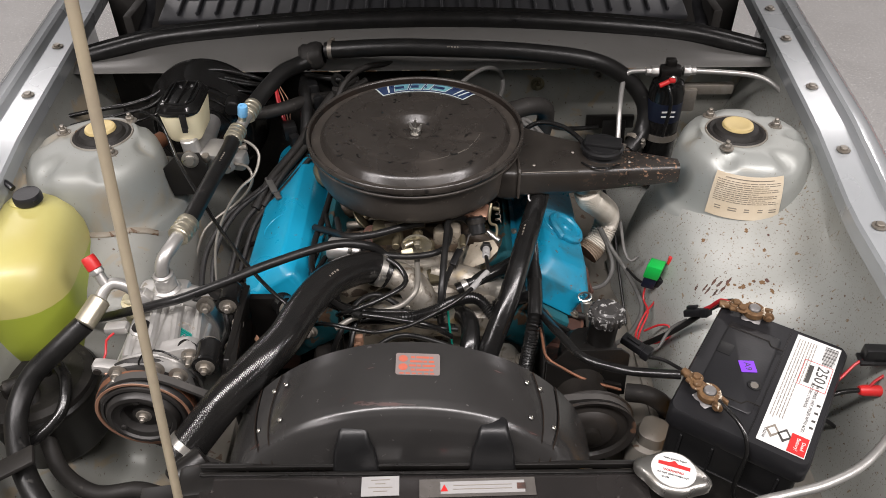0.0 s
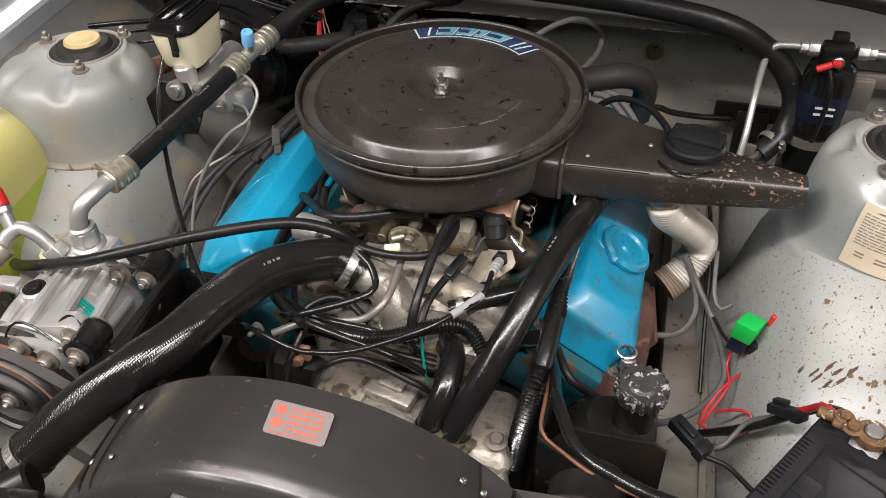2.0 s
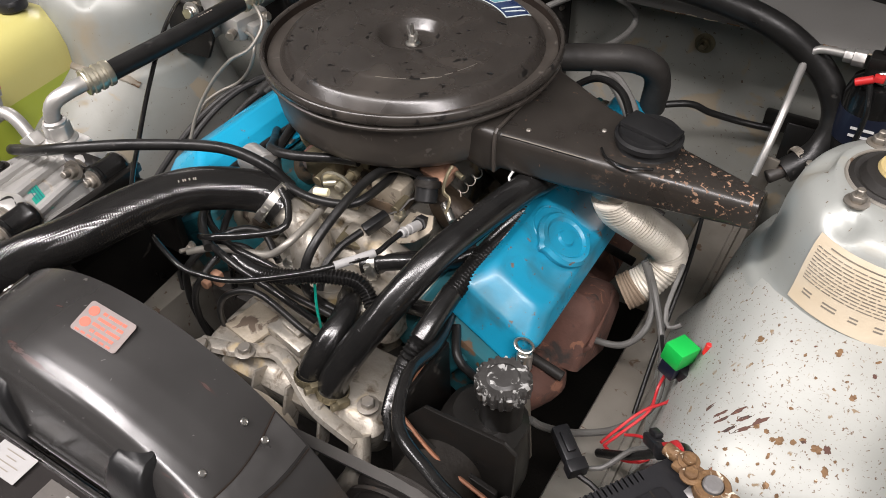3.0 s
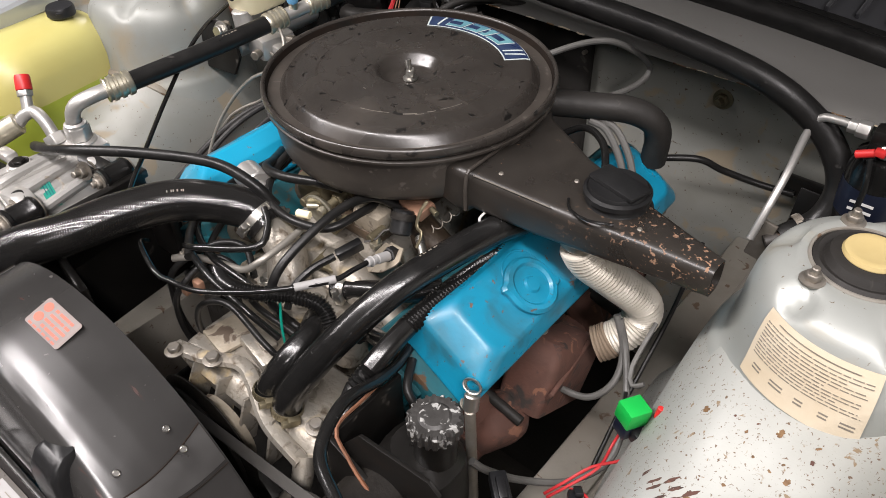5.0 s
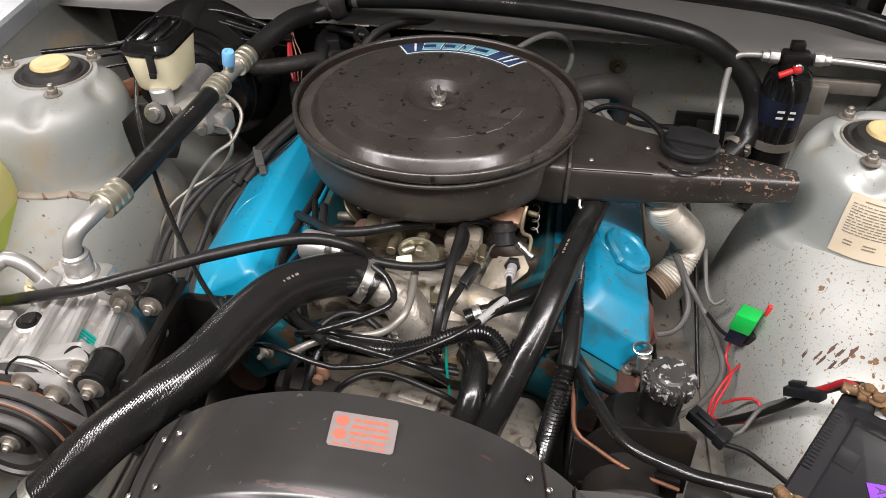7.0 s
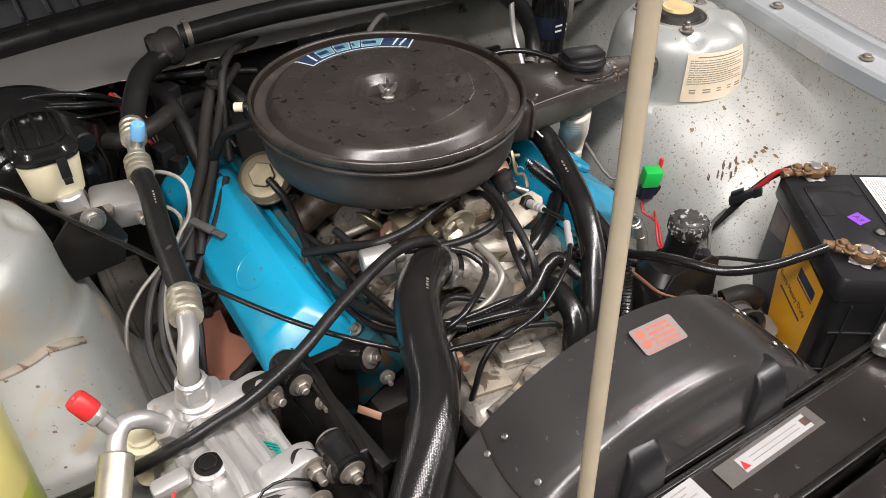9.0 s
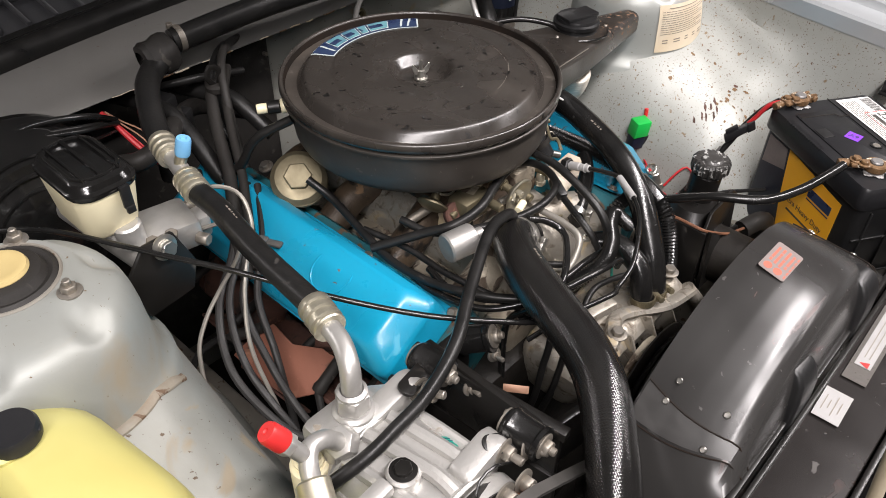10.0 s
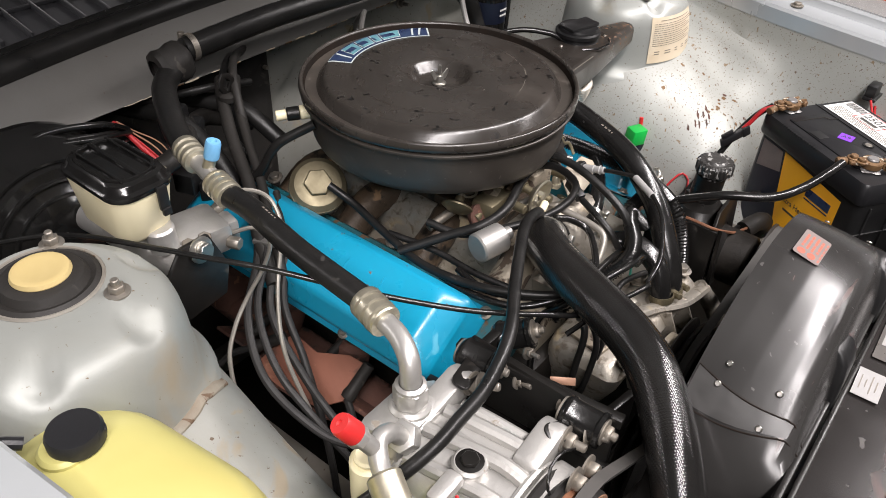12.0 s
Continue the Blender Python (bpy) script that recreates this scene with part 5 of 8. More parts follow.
for s in (-1, 1):
    # joint strip and lower flank, each a thin skin over the shell
    for name, (a0, a1), (b0, b1), lift in (("joint_strip", (50, 50), (41, 47), 0.0016), ("side_piece", (40.2, 46.2), (-20, -20), 0.0024)):
        rows = []
        for k in range(9):
            y = 0.604 - 0.107 * k / 8
            bow = 2.5 * math.sin(math.pi * k / 8)
            top, low = a0 + (a1 - a0) * k / 8 - bow, b0 + (b1 - b0) * k / 8 - (bow if name == "joint_strip" else 0)
            row = []
            for i in range(13):
                a = radians(top + (low - top) * i / 12)
                x = SX + s * (SR + lift) * math.cos(a)
                row.append((x, y, on_shroud(SX + s * SR * math.cos(a), lift * 0.7, y) if a > 0 else SZ + SR * math.sin(a)))
            rows.append(row)
        part(name, sheet(rows, 0.0010), "shroud_joint" if name == "joint_strip" else "shroud", sh, "scuffed grey joint strip" if name == "joint_strip" else "")
        edge = [Vector(r[0]) for r in rows]
        part("seam", tube([q + Vector((0, 0, 0.0004)) for q in edge], 0.0008, 6, 0.01), "groove_dirt_shade", sh, "dark seam")
    for dx, y in ((0.147, 0.581), (0.164, 0.582), (0.148, 0.532), (0.177, 0.534)):
        x = SX + s * dx
        n = Vector((x - SX, 0, on_shroud(x) - SZ)).normalized()
        p = Vector((x, y, on_shroud(x, 0.0, y))) + n * 0.0024
        part("rivet", lathe([(0.0022, 0.0012), (0.0024, 0.0014), (0.0030, 0.001), (0.0034, 0), (0.0, 0.0)], aim(p, n), 14), "steel", sh, "pale pop rivet")
for x in (-0.106, 0.056):
    part("stiffener", loft([(rounded(0.056, 0.030, 0.005), 0.850), (rounded(0.048, 0.029, 0.005, cy0=0.001), 0.885), (rounded(0.038, 0.027, 0.005, cy0=0.003), 0.900), (rounded(0.034, 0.022, 0.005, cy0=0.006), 0.910), (rounded(0.028, 0.014, 0.004, cy0=0.010), 0.914)], pose(x, 0.5045, 0)), "black_plastic", sh)
st = thing("warning_sticker", (-0.032, 0.572, 0.945), "silver sticker with faded orange print on the shroud", "sticker")
stm = lambda w, h, cx, cy, mat, lift, name="print_bar": part(name, patch(rect(w, h, cx, cy), (-0.0315, 0.572, on_shroud(-0.0315, 0.0012, 0.572)), (1, 0, -0.06), (0, 1, 0.25), lift), mat, st)
part("backing", patch(rounded(0.0525, 0.0285, 0.003), (-0.0315, 0.572, on_shroud(-0.0315, 0.0012, 0.572)), (1, 0, -0.06), (0, 1, 0.25), 0.0002), "foil_label", st)
for cy_ in (0.007, -0.004):
    part("print_disc", patch([(0.0055 * math.cos(radians(a)) - 0.0175, 0.0045 * math.sin(radians(a)) + cy_) for a in range(0, 360, 30)], (-0.0315, 0.572, on_shroud(-0.0315, 0.0012, 0.572)), (1, 0, -0.06), (0, 1, 0.25), 0.0004), "orange_ink", st)
for k in range(4):
    [stm(0.0045 + 0.002 * ((k + j) % 3), 0.0026, -0.006 + 0.0074 * j, 0.009 - 0.0055 * k, "orange_ink", 0.0004) for j in range(4)]
[stm(0.005, 0.0018, -0.019 + 0.0072 * j, -0.0122, "orange_ink", 0.0004) for j in range(6)]

rad = thing("radiator", (AX, 0.45, 0.5), "black painted radiator with folded top tank and stickers", "radiator")
part("core", box((AX, 0.46, 0.655), (0.56, 0.05, 0.36), 0.003), "iron_dark", rad)
part("top_tank", loft([(rounded(0.53, 0.075, 0.01), 0.825), (rounded(0.53, 0.075, 0.012), 0.846), (rounded(0.522, 0.066, 0.012), 0.851)], pose(-0.025, 0.456, 0)), "nose_black", rad)
part("rear_lip", box((-0.025, 0.496, 0.8555), (0.53, 0.006, 0.009), 0.001), "black_paint", rad)
part("rear_lip", box((-0.025, 0.487, 0.8535), (0.53, 0.005, 0.005), 0.001), "black_paint", rad)
part("front_lip", box((-0.025, 0.417, 0.852), (0.53, 0.006, 0.010), 0.001), "black_paint", rad)
part("inlet_neck", rod((-0.295, 0.524, 0.837), (-0.33, 0.494, 0.827), 0.019, 20), "black_paint", rad)
lab = part("tank_label", patch(rect(0.044, 0.026), (-0.076, 0.47, 0.853), (1, 0.03, 0), (-0.03, 1, 0)), "tag_paper", rad, "small white parts label")
for k in range(4):
    part("print_bar", patch(rect((0.022, 0.012, 0.028, 0.016)[k], 0.0009, 0, 0.0080 - 0.0050 * k), (-0.076, 0.47, 0.8535), (1, 0.03, 0), (-0.03, 1, 0)), "ink_faded", lab)
part("tape", patch(rect(0.135, 0.024, -0.006, 0), (0.043, 0.468, 0.8524), (1, 0.02, 0), (-0.02, 1, 0)), "tape", rad, "yellowed clear tape")
lab = part("tank_label", patch(rect(0.098, 0.016), (0.043, 0.468, 0.853), (1, 0.02, 0), (-0.02, 1, 0)), "tag_paper", rad, "long white warning label with red marks")
for k in range(2):
    part("print_bar", patch(rect(0.068, 0.0008, 0.0, 0.0025 - 0.005 * k), (0.043, 0.468, 0.8535), (1, 0.02, 0), (-0.02, 1, 0)), "ink_faded", lab)
part("print_mark", patch([(-0.049, -0.005), (-0.040, -0.005), (-0.0445, 0.004)], (0.043, 0.468, 0.8535), (1, 0.02, 0), (-0.02, 1, 0)), "red", lab)
part("print_mark", patch(rect(0.010, 0.008, 0.045, 0), (0.043, 0.468, 0.8535), (1, 0.02, 0), (-0.02, 1, 0)), "rust", lab)
part("end_tank", box((0.235, 0.456, 0.824), (0.04, 0.085, 0.05), 0.008), "black_paint", rad)
part("mount_bracket", box((-0.315, 0.449, 0.847), (0.075, 0.06, 0.006), 0.002, rz=8), "black_paint", rad)
part("mount_bracket", box((-0.292, 0.484, 0.834), (0.05, 0.05, 0.035), 0.008, rz=8), "black_paint", rad)
solo("front_beam", box((-0.02, 0.374, 0.844), (1.12, 0.055, 0.05), 0.012), "nose_black", "black painted upper beam in front of the radiator", "beam")

# radiator cap with two ears
RC = Matrix.Translation((0.262, 0.473, 0.856)) @ pose(0, 0, 0, -6, 0, -20)
rc = part("filler_cap", xf(lathe([(0.028, 0), (0.031, 0.003), (0.0315, 0.012), (0.029, 0.0165), (0.026, 0.018), (0.0, 0.018)], None, 48,
                          lambda r, h, a: (r * (1 + 0.42 * max(0.0, math.cos(a)) ** 14 + 0.42 * max(0.0, -math.cos(a)) ** 14), h)), RC), "steel", rad, "plated steel cap with two ears and a warning disc")
part("disc", xf(lathe([(0.0255, 0.018), (0.0255, 0.0188), (0, 0.0188)], None, 40), RC), "white", rc, "white warning disc")
part("print_bar", xf(prism([(-0.018, 0.003), (0.018, 0.003), (0.018, 0.008), (0.004, 0.0085), (0.0, 0.0125), (-0.006, 0.0085), (-0.018, 0.008)], 0.0004), RC @ pose(0, 0, 0.019)), "red", rc)
part("lettering", lettering("WARNING", 0.0048, RC @ pose(0, -0.0035, 0.0192)), "red", rc)
part("lettering", lettering("DO NOT OPEN WHEN HOT", 0.0028, RC @ pose(0, -0.0090, 0.0192)), "ink", rc)
part("lettering", lettering("TURN DOWN TIGHT", 0.0028, RC @ pose(0, 0.0145, 0.0192)), "ink", rc)
part("lettering", lettering("CLOSE", 0.0028, RC @ pose(-0.008, -0.0145, 0.0192)), "ink", rc)
solo("prop_rod", rod((-0.2815, 0.394, 0.835), (-0.2178, 0.536, 2.01), 0.0046, 12), "rod", "slim tan-painted bonnet prop rod standing upright", "prop rod")


# ---- hoses ----
rh = thing("radiator_hose", (-0.2, 0.7, 0.87), "thick glossy black radiator hose with a woven sheen", "radiator hose")
RADPTS = [(-0.086, 0.838, 0.858), (-0.112, 0.836, 0.874), (-0.146, 0.805, 0.889), (-0.171, 0.771, 0.897), (-0.194, 0.720, 0.898), (-0.214, 0.669, 0.893), (-0.240, 0.631, 0.886), (-0.281, 0.590, 0.864), (-0.318, 0.556, 0.832), (-0.336, 0.540, 0.816)]
part("hose", tube(RADPTS, 0.0245, 32, 0.004), "hose_weave", rh, angle=80)
part("clamp", clamp((-0.100, 0.8385, 0.866), (-0.7, -0.1, 0.45), 0.0248, 0.010), "steel", rh, "worm-drive hose clamp")
part("clamp", clamp((-0.325, 0.549, 0.826), (-0.55, -0.5, -0.48), 0.0248, 0.010), "steel", rh, "worm-drive hose clamp")


def hose(name, pts, r, mat, label, category="hose", **kw):
    return solo(name, tube(pts, r, kw.pop("seg", 12), kw.pop("step", 0.008), **kw), mat, label, category, kw.get("group", ""), at=None)


sh_ = thing("suction_hose", (-0.35, 1.05, 0.932), "black air-conditioning suction hose with crimped gold fittings", "hose")
part("hose", tube([(-0.237, 1.327, 0.984), (-0.274, 1.305, 0.976), (-0.301, 1.269, 0.976), (-0.328, 1.216, 0.963), (-0.339, 1.183, 0.957)], 0.0150, 18), "rubber", sh_)
part("hose", tube([(-0.358, 1.087, 0.946), (-0.36, 1.044, 0.945), (-0.371, 0.966, 0.94), (-0.38, 0.868, 0.938)], 0.0128, 18), "rubber", sh_)
part("ferrule", crimp((-0.338, 1.189, 0.958), (-0.346, 1.154, 0.954), 0.0150), "brass", sh_, "crimped plated ferrule")
part("ferrule", crimp((-0.359, 1.083, 0.945), (-0.354, 1.116, 0.949), 0.0150), "brass", sh_, "crimped plated ferrule")
part("joint", rod((-0.345, 1.157, 0.954), (-0.354, 1.111, 0.949), 0.010, 16), "alu_tube", sh_)
vs = part("valve_stem", rod((-0.35, 1.133, 0.952), (-0.345, 1.128, 0.972), 0.007, 14), "brass", sh_, "service valve")
part("valve_cap", lathe([(0.0082, 0), (0.0086, 0.002), (0.0086, 0.018), (0.0075, 0.021), (0.004, 0.021), (0.003, 0.019), (0, 0.019)], aim((-0.345, 1.128, 0.97), (0.2, -0.15, 1)), 20), "light_blue", vs, "light blue plastic cap")
part("ferrule", crimp((-0.3795, 0.872, 0.938), (-0.388, 0.836, 0.936), 0.0158), "brass", sh_, "crimped gold ferrule")
part("pipe", tube([(-0.387, 0.842, 0.937), (-0.392, 0.818, 0.935), (-0.401, 0.798, 0.927), (-0.406, 0.791, 0.91), (-0.406, 0.791, 0.89)], 0.0098, 18, 0.005), "alu_tube", sh_, "bent aluminium pipe")
part("union_nut", join(prism(hexagon(0.0170), 0.020, Matrix.Translation((-0.406, 0.791, 0.88)), 0.002), lathe([(0.011, 0.898), (0.0145, 0.898), (0.0145, 0.903), (0.011, 0.905)], Matrix.Translation((-0.406, 0.791, 0)), 20)), "alu_tube", sh_, "hex union nut")

hh = thing("heater_hose", (0.1, 1.32, 0.9), "long black heater hose along the firewall panel", "hose")
part("hose", tube([(-0.222, 1.333, 0.992), (-0.10, 1.318, 1.004), (0.02, 1.310, 1.004), (0.165, 1.314, 0.993), (0.291, 1.316, 0.972), (0.366, 1.328, 0.925), (0.404, 1.320, 0.874), (0.402, 1.300, 0.828), (0.372, 1.27, 0.80)], 0.0165, 18), "rubber", hh)
part("grommet", lathe([(0.015, -0.024), (0.022, -0.022), (0.0255, -0.015), (0.0235, -0.006), (0.0262, 0.002), (0.0255, 0.012), (0.022, 0.019), (0.0165, 0.022)], aim((-0.247, 1.327, 0.984), (1, -0.05, 0.15)), 36, lambda r, h, a: (r * (1 + 0.04 * math.sin(5 * a + 90 * h)), h)), "rubber_dusty", hh, "dusty rubber grommet")
part("clamp", clamp((-0.212, 1.332, 0.994), (1, -0.1, 0.03), 0.0168, 0.008), "steel_dull", hh, "dull steel hose clamp")
part("clamp", clamp((0.385, 1.288, 0.812), (-0.6, -0.7, -0.4), 0.0168, 0.010), "steel_dull", hh)
part("tap", rod((0.378, 1.277, 0.804), (0.356, 1.258, 0.793), 0.009, 16), "iron_worn", hh, "dull metal heater tap")

wh = thing("water_hose", (0.1, 0.86, 0.85), "glossy black water hose from pump to heater", "hose", "pump hoses")
part("hose", tube([(0.162, 1.04, 0.885), (0.160, 1.000, 0.891), (0.150, 0.955, 0.897), (0.120, 0.854, 0.882), (0.097, 0.792, 0.849), (0.074, 0.752, 0.807), (0.057, 0.728, 0.768), (0.053, 0.722, 0.738)], 0.0165, 18), "rubber_gloss", wh)
part("clamp", clamp((0.054, 0.7235, 0.748), (-0.1, -0.25, -1), 0.0168, 0.009), "gold", wh, "gold hose clamp")
part("cable_tie", tube([(0.152, 0.985, 0.911), (0.140, 0.972, 0.914), (0.137, 0.955, 0.911), (0.145, 0.948, 0.905)], 0.0014, 6), "white", wh, "white cable tie")
wh2 = thing("bypass_hose", (0.03, 0.76, 0.76), "short glossy black bypass hose", "hose", "pump hoses")
part("hose", tube([(0.005, 0.832, 0.792), (0.022, 0.808, 0.804), (0.038, 0.781, 0.808), (0.037, 0.744, 0.793), (0.027, 0.728, 0.768), (0.024, 0.721, 0.750)], 0.0145, 18), "rubber_gloss", wh2)
part("clamp", clamp((0.0245, 0.722, 0.757), (-0.1, -0.2, -1), 0.0148, 0.009), "gold", wh2, "gold hose clamp")
part("hose", tube([(0.13, 0.90, 0.842), (0.10, 0.875, 0.838), (0.055, 0.852, 0.832), (0.02, 0.838, 0.822)], 0.0115, 14), "rubber_gloss", wh2, "glossy black hose stub")
part("clamp", clamp((0.033, 0.843, 0.826), (-1, -0.35, -0.3), 0.012, 0.009), "steel", wh2)

BLACK = [
    ("vacuum_hose", [(-0.72, 0.80, 0.68), (-0.66, 0.83, 0.735), (-0.60, 0.825, 0.775), (-0.52, 0.785, 0.822), (-0.445, 0.746, 0.874), (-0.40, 0.738, 0.894), (-0.364, 0.737, 0.906), (-0.312, 0.751, 0.919), (-0.248, 0.788, 0.923), (-0.165, 0.832, 0.921), (-0.112, 0.847, 0.906), (-0.088, 0.857, 0.878)], 0.0066, "rubber", "thin black vacuum hose over the compressor"),
    ("vacuum_hose", [(-0.175, 0.960, 0.872), (-0.160, 0.915, 0.868), (-0.106, 0.861, 0.882), (-0.050, 0.845, 0.886), (-0.002, 0.859, 0.887), (0.010, 0.90, 0.890), (-0.002, 0.945, 0.875)], 0.0050, "rubber", "thin black vacuum hose looped before the carburettor"),
    ("vacuum_hose", [(0.045, 0.945, 0.868), (0.030, 0.935, 0.890), (0.010, 0.912, 0.904), (0.004, 0.860, 0.906), (-0.003, 0.790, 0.878), (-0.006, 0.771, 0.838), (-0.003, 0.785, 0.800), (0.015, 0.79, 0.79)], 0.0052, "rubber", "thin black vacuum hose looped before the carburettor"),
    ("speed_cable", [(-0.20, 0.745, 0.84), (-0.168, 0.722, 0.868), (-0.110, 0.703, 0.872), (-0.090, 0.708, 0.865), (-0.047, 0.715, 0.871), (0.008, 0.743, 0.882), (0.040, 0.772, 0.886), (0.0640, 0.806, 0.886), (0.0655, 0.830, 0.883), (0.0648, 0.853, 0.878)], 0.0030, "rubber_gloss", "thin glossy black control cable"),
    ("battery_cable", [(0.129, 0.848, 0.8), (0.141, 0.813, 0.806), (0.151, 0.773, 0.823), (0.161, 0.718, 0.85), (0.189, 0.664, 0.857), (0.236, 0.639, 0.86), (0.273, 0.622, 0.872), (0.303, 0.612, 0.88)], 0.0062, "rubber_gloss", "thick black earth cable to the battery"),
    ("kickdown_cable", [(-0.62, 1.30, 0.89), (-0.545, 1.215, 0.925), (-0.50, 1.153, 0.939), (-0.458, 1.071, 0.940), (-0.438, 1.031, 0.939), (-0.402, 0.973, 0.932), (-0.346, 0.891, 0.911), (-0.289, 0.817, 0.894), (-0.235, 0.757, 0.886), (-0.19, 0.73, 0.87)], 0.0030, "rubber_gloss", "thin glossy black cable across the bay"),
    ("vacuum_hose", [(-0.205, 1.095, 0.880), (-0.196, 1.06, 0.862), (-0.203, 0.999, 0.848), (-0.212, 0.934, 0.842), (-0.205, 0.86, 0.846), (-0.17, 0.79, 0.85), (-0.12, 0.75, 0.855)], 0.0052, "rubber", "thin black vacuum hose beside the cover"),
    ("fuel_hose", [(-0.215, 0.97, 0.846), (-0.175, 0.925, 0.87), (-0.149, 0.895, 0.886), (-0.110, 0.890, 0.893), (-0.06, 0.905, 0.897), (-0.03, 0.91, 0.90)], 0.0058, "rubber", "black fuel hose with printed marks"),
    ("ignition_lead", [(-0.19, 0.90, 0.84), (-0.20, 0.85, 0.842), (-0.175, 0.80, 0.845), (-0.12, 0.775, 0.842), (-0.05, 0.772, 0.84), (0.0, 0.775, 0.825)], 0.0042, "rubber_gloss", "black ignition lead in the bundle"),
    ("ignition_lead", [(-0.205, 0.93, 0.835), (-0.21, 0.87, 0.835), (-0.19, 0.81, 0.835), (-0.14, 0.765, 0.85), (-0.08, 0.745, 0.855), (-0.02, 0.745, 0.838), (0.01, 0.76, 0.80)], 0.0042, "rubber_gloss", "black ignition lead in the bundle"),
    ("ignition_lead", [(-0.168, 0.79, 0.66), (-0.165, 0.80, 0.73), (-0.16, 0.80, 0.80), (-0.155, 0.77, 0.84), (-0.12, 0.76, 0.862), (-0.06, 0.80, 0.868), (-0.065, 0.825, 0.88), (-0.085, 0.838, 0.888)], 0.0042, "rubber_gloss", "black ignition lead in the bundle"),
    ("ignition_lead", [(-0.165, 0.765, 0.64), (-0.172, 0.745, 0.71), (-0.17, 0.74, 0.77), (-0.155, 0.745, 0.82), (-0.13, 0.79, 0.842), (-0.10, 0.81, 0.84), (-0.06, 0.79, 0.83)], 0.0042, "rubber", "black ignition lead in the bundle"),
    ("ignition_lead", [(-0.15, 0.76, 0.62), (-0.153, 0.74, 0.69), (-0.15, 0.73, 0.75), (-0.14, 0.735, 0.80), (-0.125, 0.78, 0.83), (-0.09, 0.79, 0.822), (-0.04, 0.77, 0.815), (0.02, 0.775, 0.80)], 0.0040, "rubber", "black ignition lead in the bundle"),
    ("ignition_lead", [(-0.12, 0.76, 0.63), (-0.119, 0.745, 0.70), (-0.115, 0.735, 0.765), (-0.10, 0.74, 0.80), (-0.06, 0.75, 0.815), (0.0, 0.745, 0.80), (0.02, 0.75, 0.78)], 0.0038, "rubber", "black ignition lead in the bundle"),
    ("ignition_lead", [(-0.20, 1.0, 0.85), (-0.185, 0.94, 0.845), (-0.18, 0.88, 0.838), (-0.165, 0.82, 0.83), (-0.145, 0.78, 0.815)], 0.0042, "rubber", "black ignition lead in the bundle"),
    ("wiring_loom", [(0.145, 0.83, 0.80), (0.165, 0.80, 0.79), (0.19, 0.80, 0.77), (0.22, 0.80, 0.75)], 0.0050, "rubber", "black taped wiring beside the cover"),
    ("brake_vacuum_hose", [(0.075, 1.165, 0.936), (0.126, 1.200, 0.932), (0.165, 1.222, 0.930), (0.190, 1.237, 0.917), (0.197, 1.247, 0.892), (0.193, 1.254, 0.850)], 0.0170, "rubber_dusty", "dusty black breather elbow behind the cleaner"),
    ("breather_hose", [(-0.20, 1.12, 0.955), (-0.235, 1.15, 0.93), (-0.25, 1.17, 0.89), (-0.26, 1.20, 0.86)], 0.006, "rubber", "thin black breather hose below the cleaner"),
    ("vacuum_hose", [(0.12, 1.105, 0.925), (0.16, 1.115, 0.955), (0.20, 1.09, 0.965), (0.228, 1.05, 0.962), (0.232, 1.03, 0.955)], 0.0042, "rubber_gloss", "thin black vacuum hose to the snorkel motor"),
    ("heater_return", [(-0.26, 1.20, 0.85), (-0.262, 1.27, 0.90), (-0.27, 1.32, 0.92), (-0.28, 1.43, 0.90)], 0.012, "rubber", "black hose into the firewall"),
    ("heater_return", [(-0.15, 1.24, 0.86), (-0.17, 1.30, 0.90), (-0.20, 1.36, 0.905), (-0.22, 1.44, 0.90)], 0.012, "rubber", "black hose into the firewall"),
    ("wiring_loom", [(-0.17, 1.34, 0.93), (-0.205, 1.29, 0.925), (-0.235, 1.24, 0.905), (-0.270, 1.17, 0.876), (-0.31, 1.11, 0.850), (-0.335, 1.06, 0.82)], 0.0085, "rubber_dusty", "dusty black loom beside the valve cover"),
    ("wiring_loom", [(-0.15, 1.33, 0.93), (-0.190, 1.28, 0.925), (-0.220, 1.23, 0.905), (-0.255, 1.165, 0.878), (-0.29, 1.11, 0.856), (-0.32, 1.06, 0.825)], 0.006, "rubber_dusty", "dusty black loom beside the valve cover"),
    ("wiring_loom", [(-0.725, 1.24, 0.905), (-0.66, 1.27, 0.905), (-0.60, 1.27, 0.915), (-0.555, 1.285, 0.925), (-0.51, 1.30, 0.950), (-0.44, 1.31, 0.966), (-0.37, 1.31, 0.952), (-0.325, 1.33, 0.92)], 0.0042, "rubber_gloss", "black taped loom over the brake booster"),
    ("wiring_loom", [(-0.715, 1.14, 0.895), (-0.66, 1.18, 0.90), (-0.62, 1.22, 0.915), (-0.56, 1.26, 0.915), (-0.52, 1.28, 0.935), (-0.45, 1.292, 0.958), (-0.38, 1.292, 0.945), (-0.325, 1.325, 0.918)], 0.0030, "rubber", "black taped loom over the brake booster"),
    ("wiring_loom", [(-0.725, 1.22, 0.892), (-0.66, 1.25, 0.897), (-0.60, 1.255, 0.906), (-0.55, 1.27, 0.914), (-0.51, 1.285, 0.940), (-0.44, 1.30, 0.956), (-0.375, 1.302, 0.944), (-0.325, 1.335, 0.914)], 0.0028, "rubber", "thin black wire run over the brake booster"),
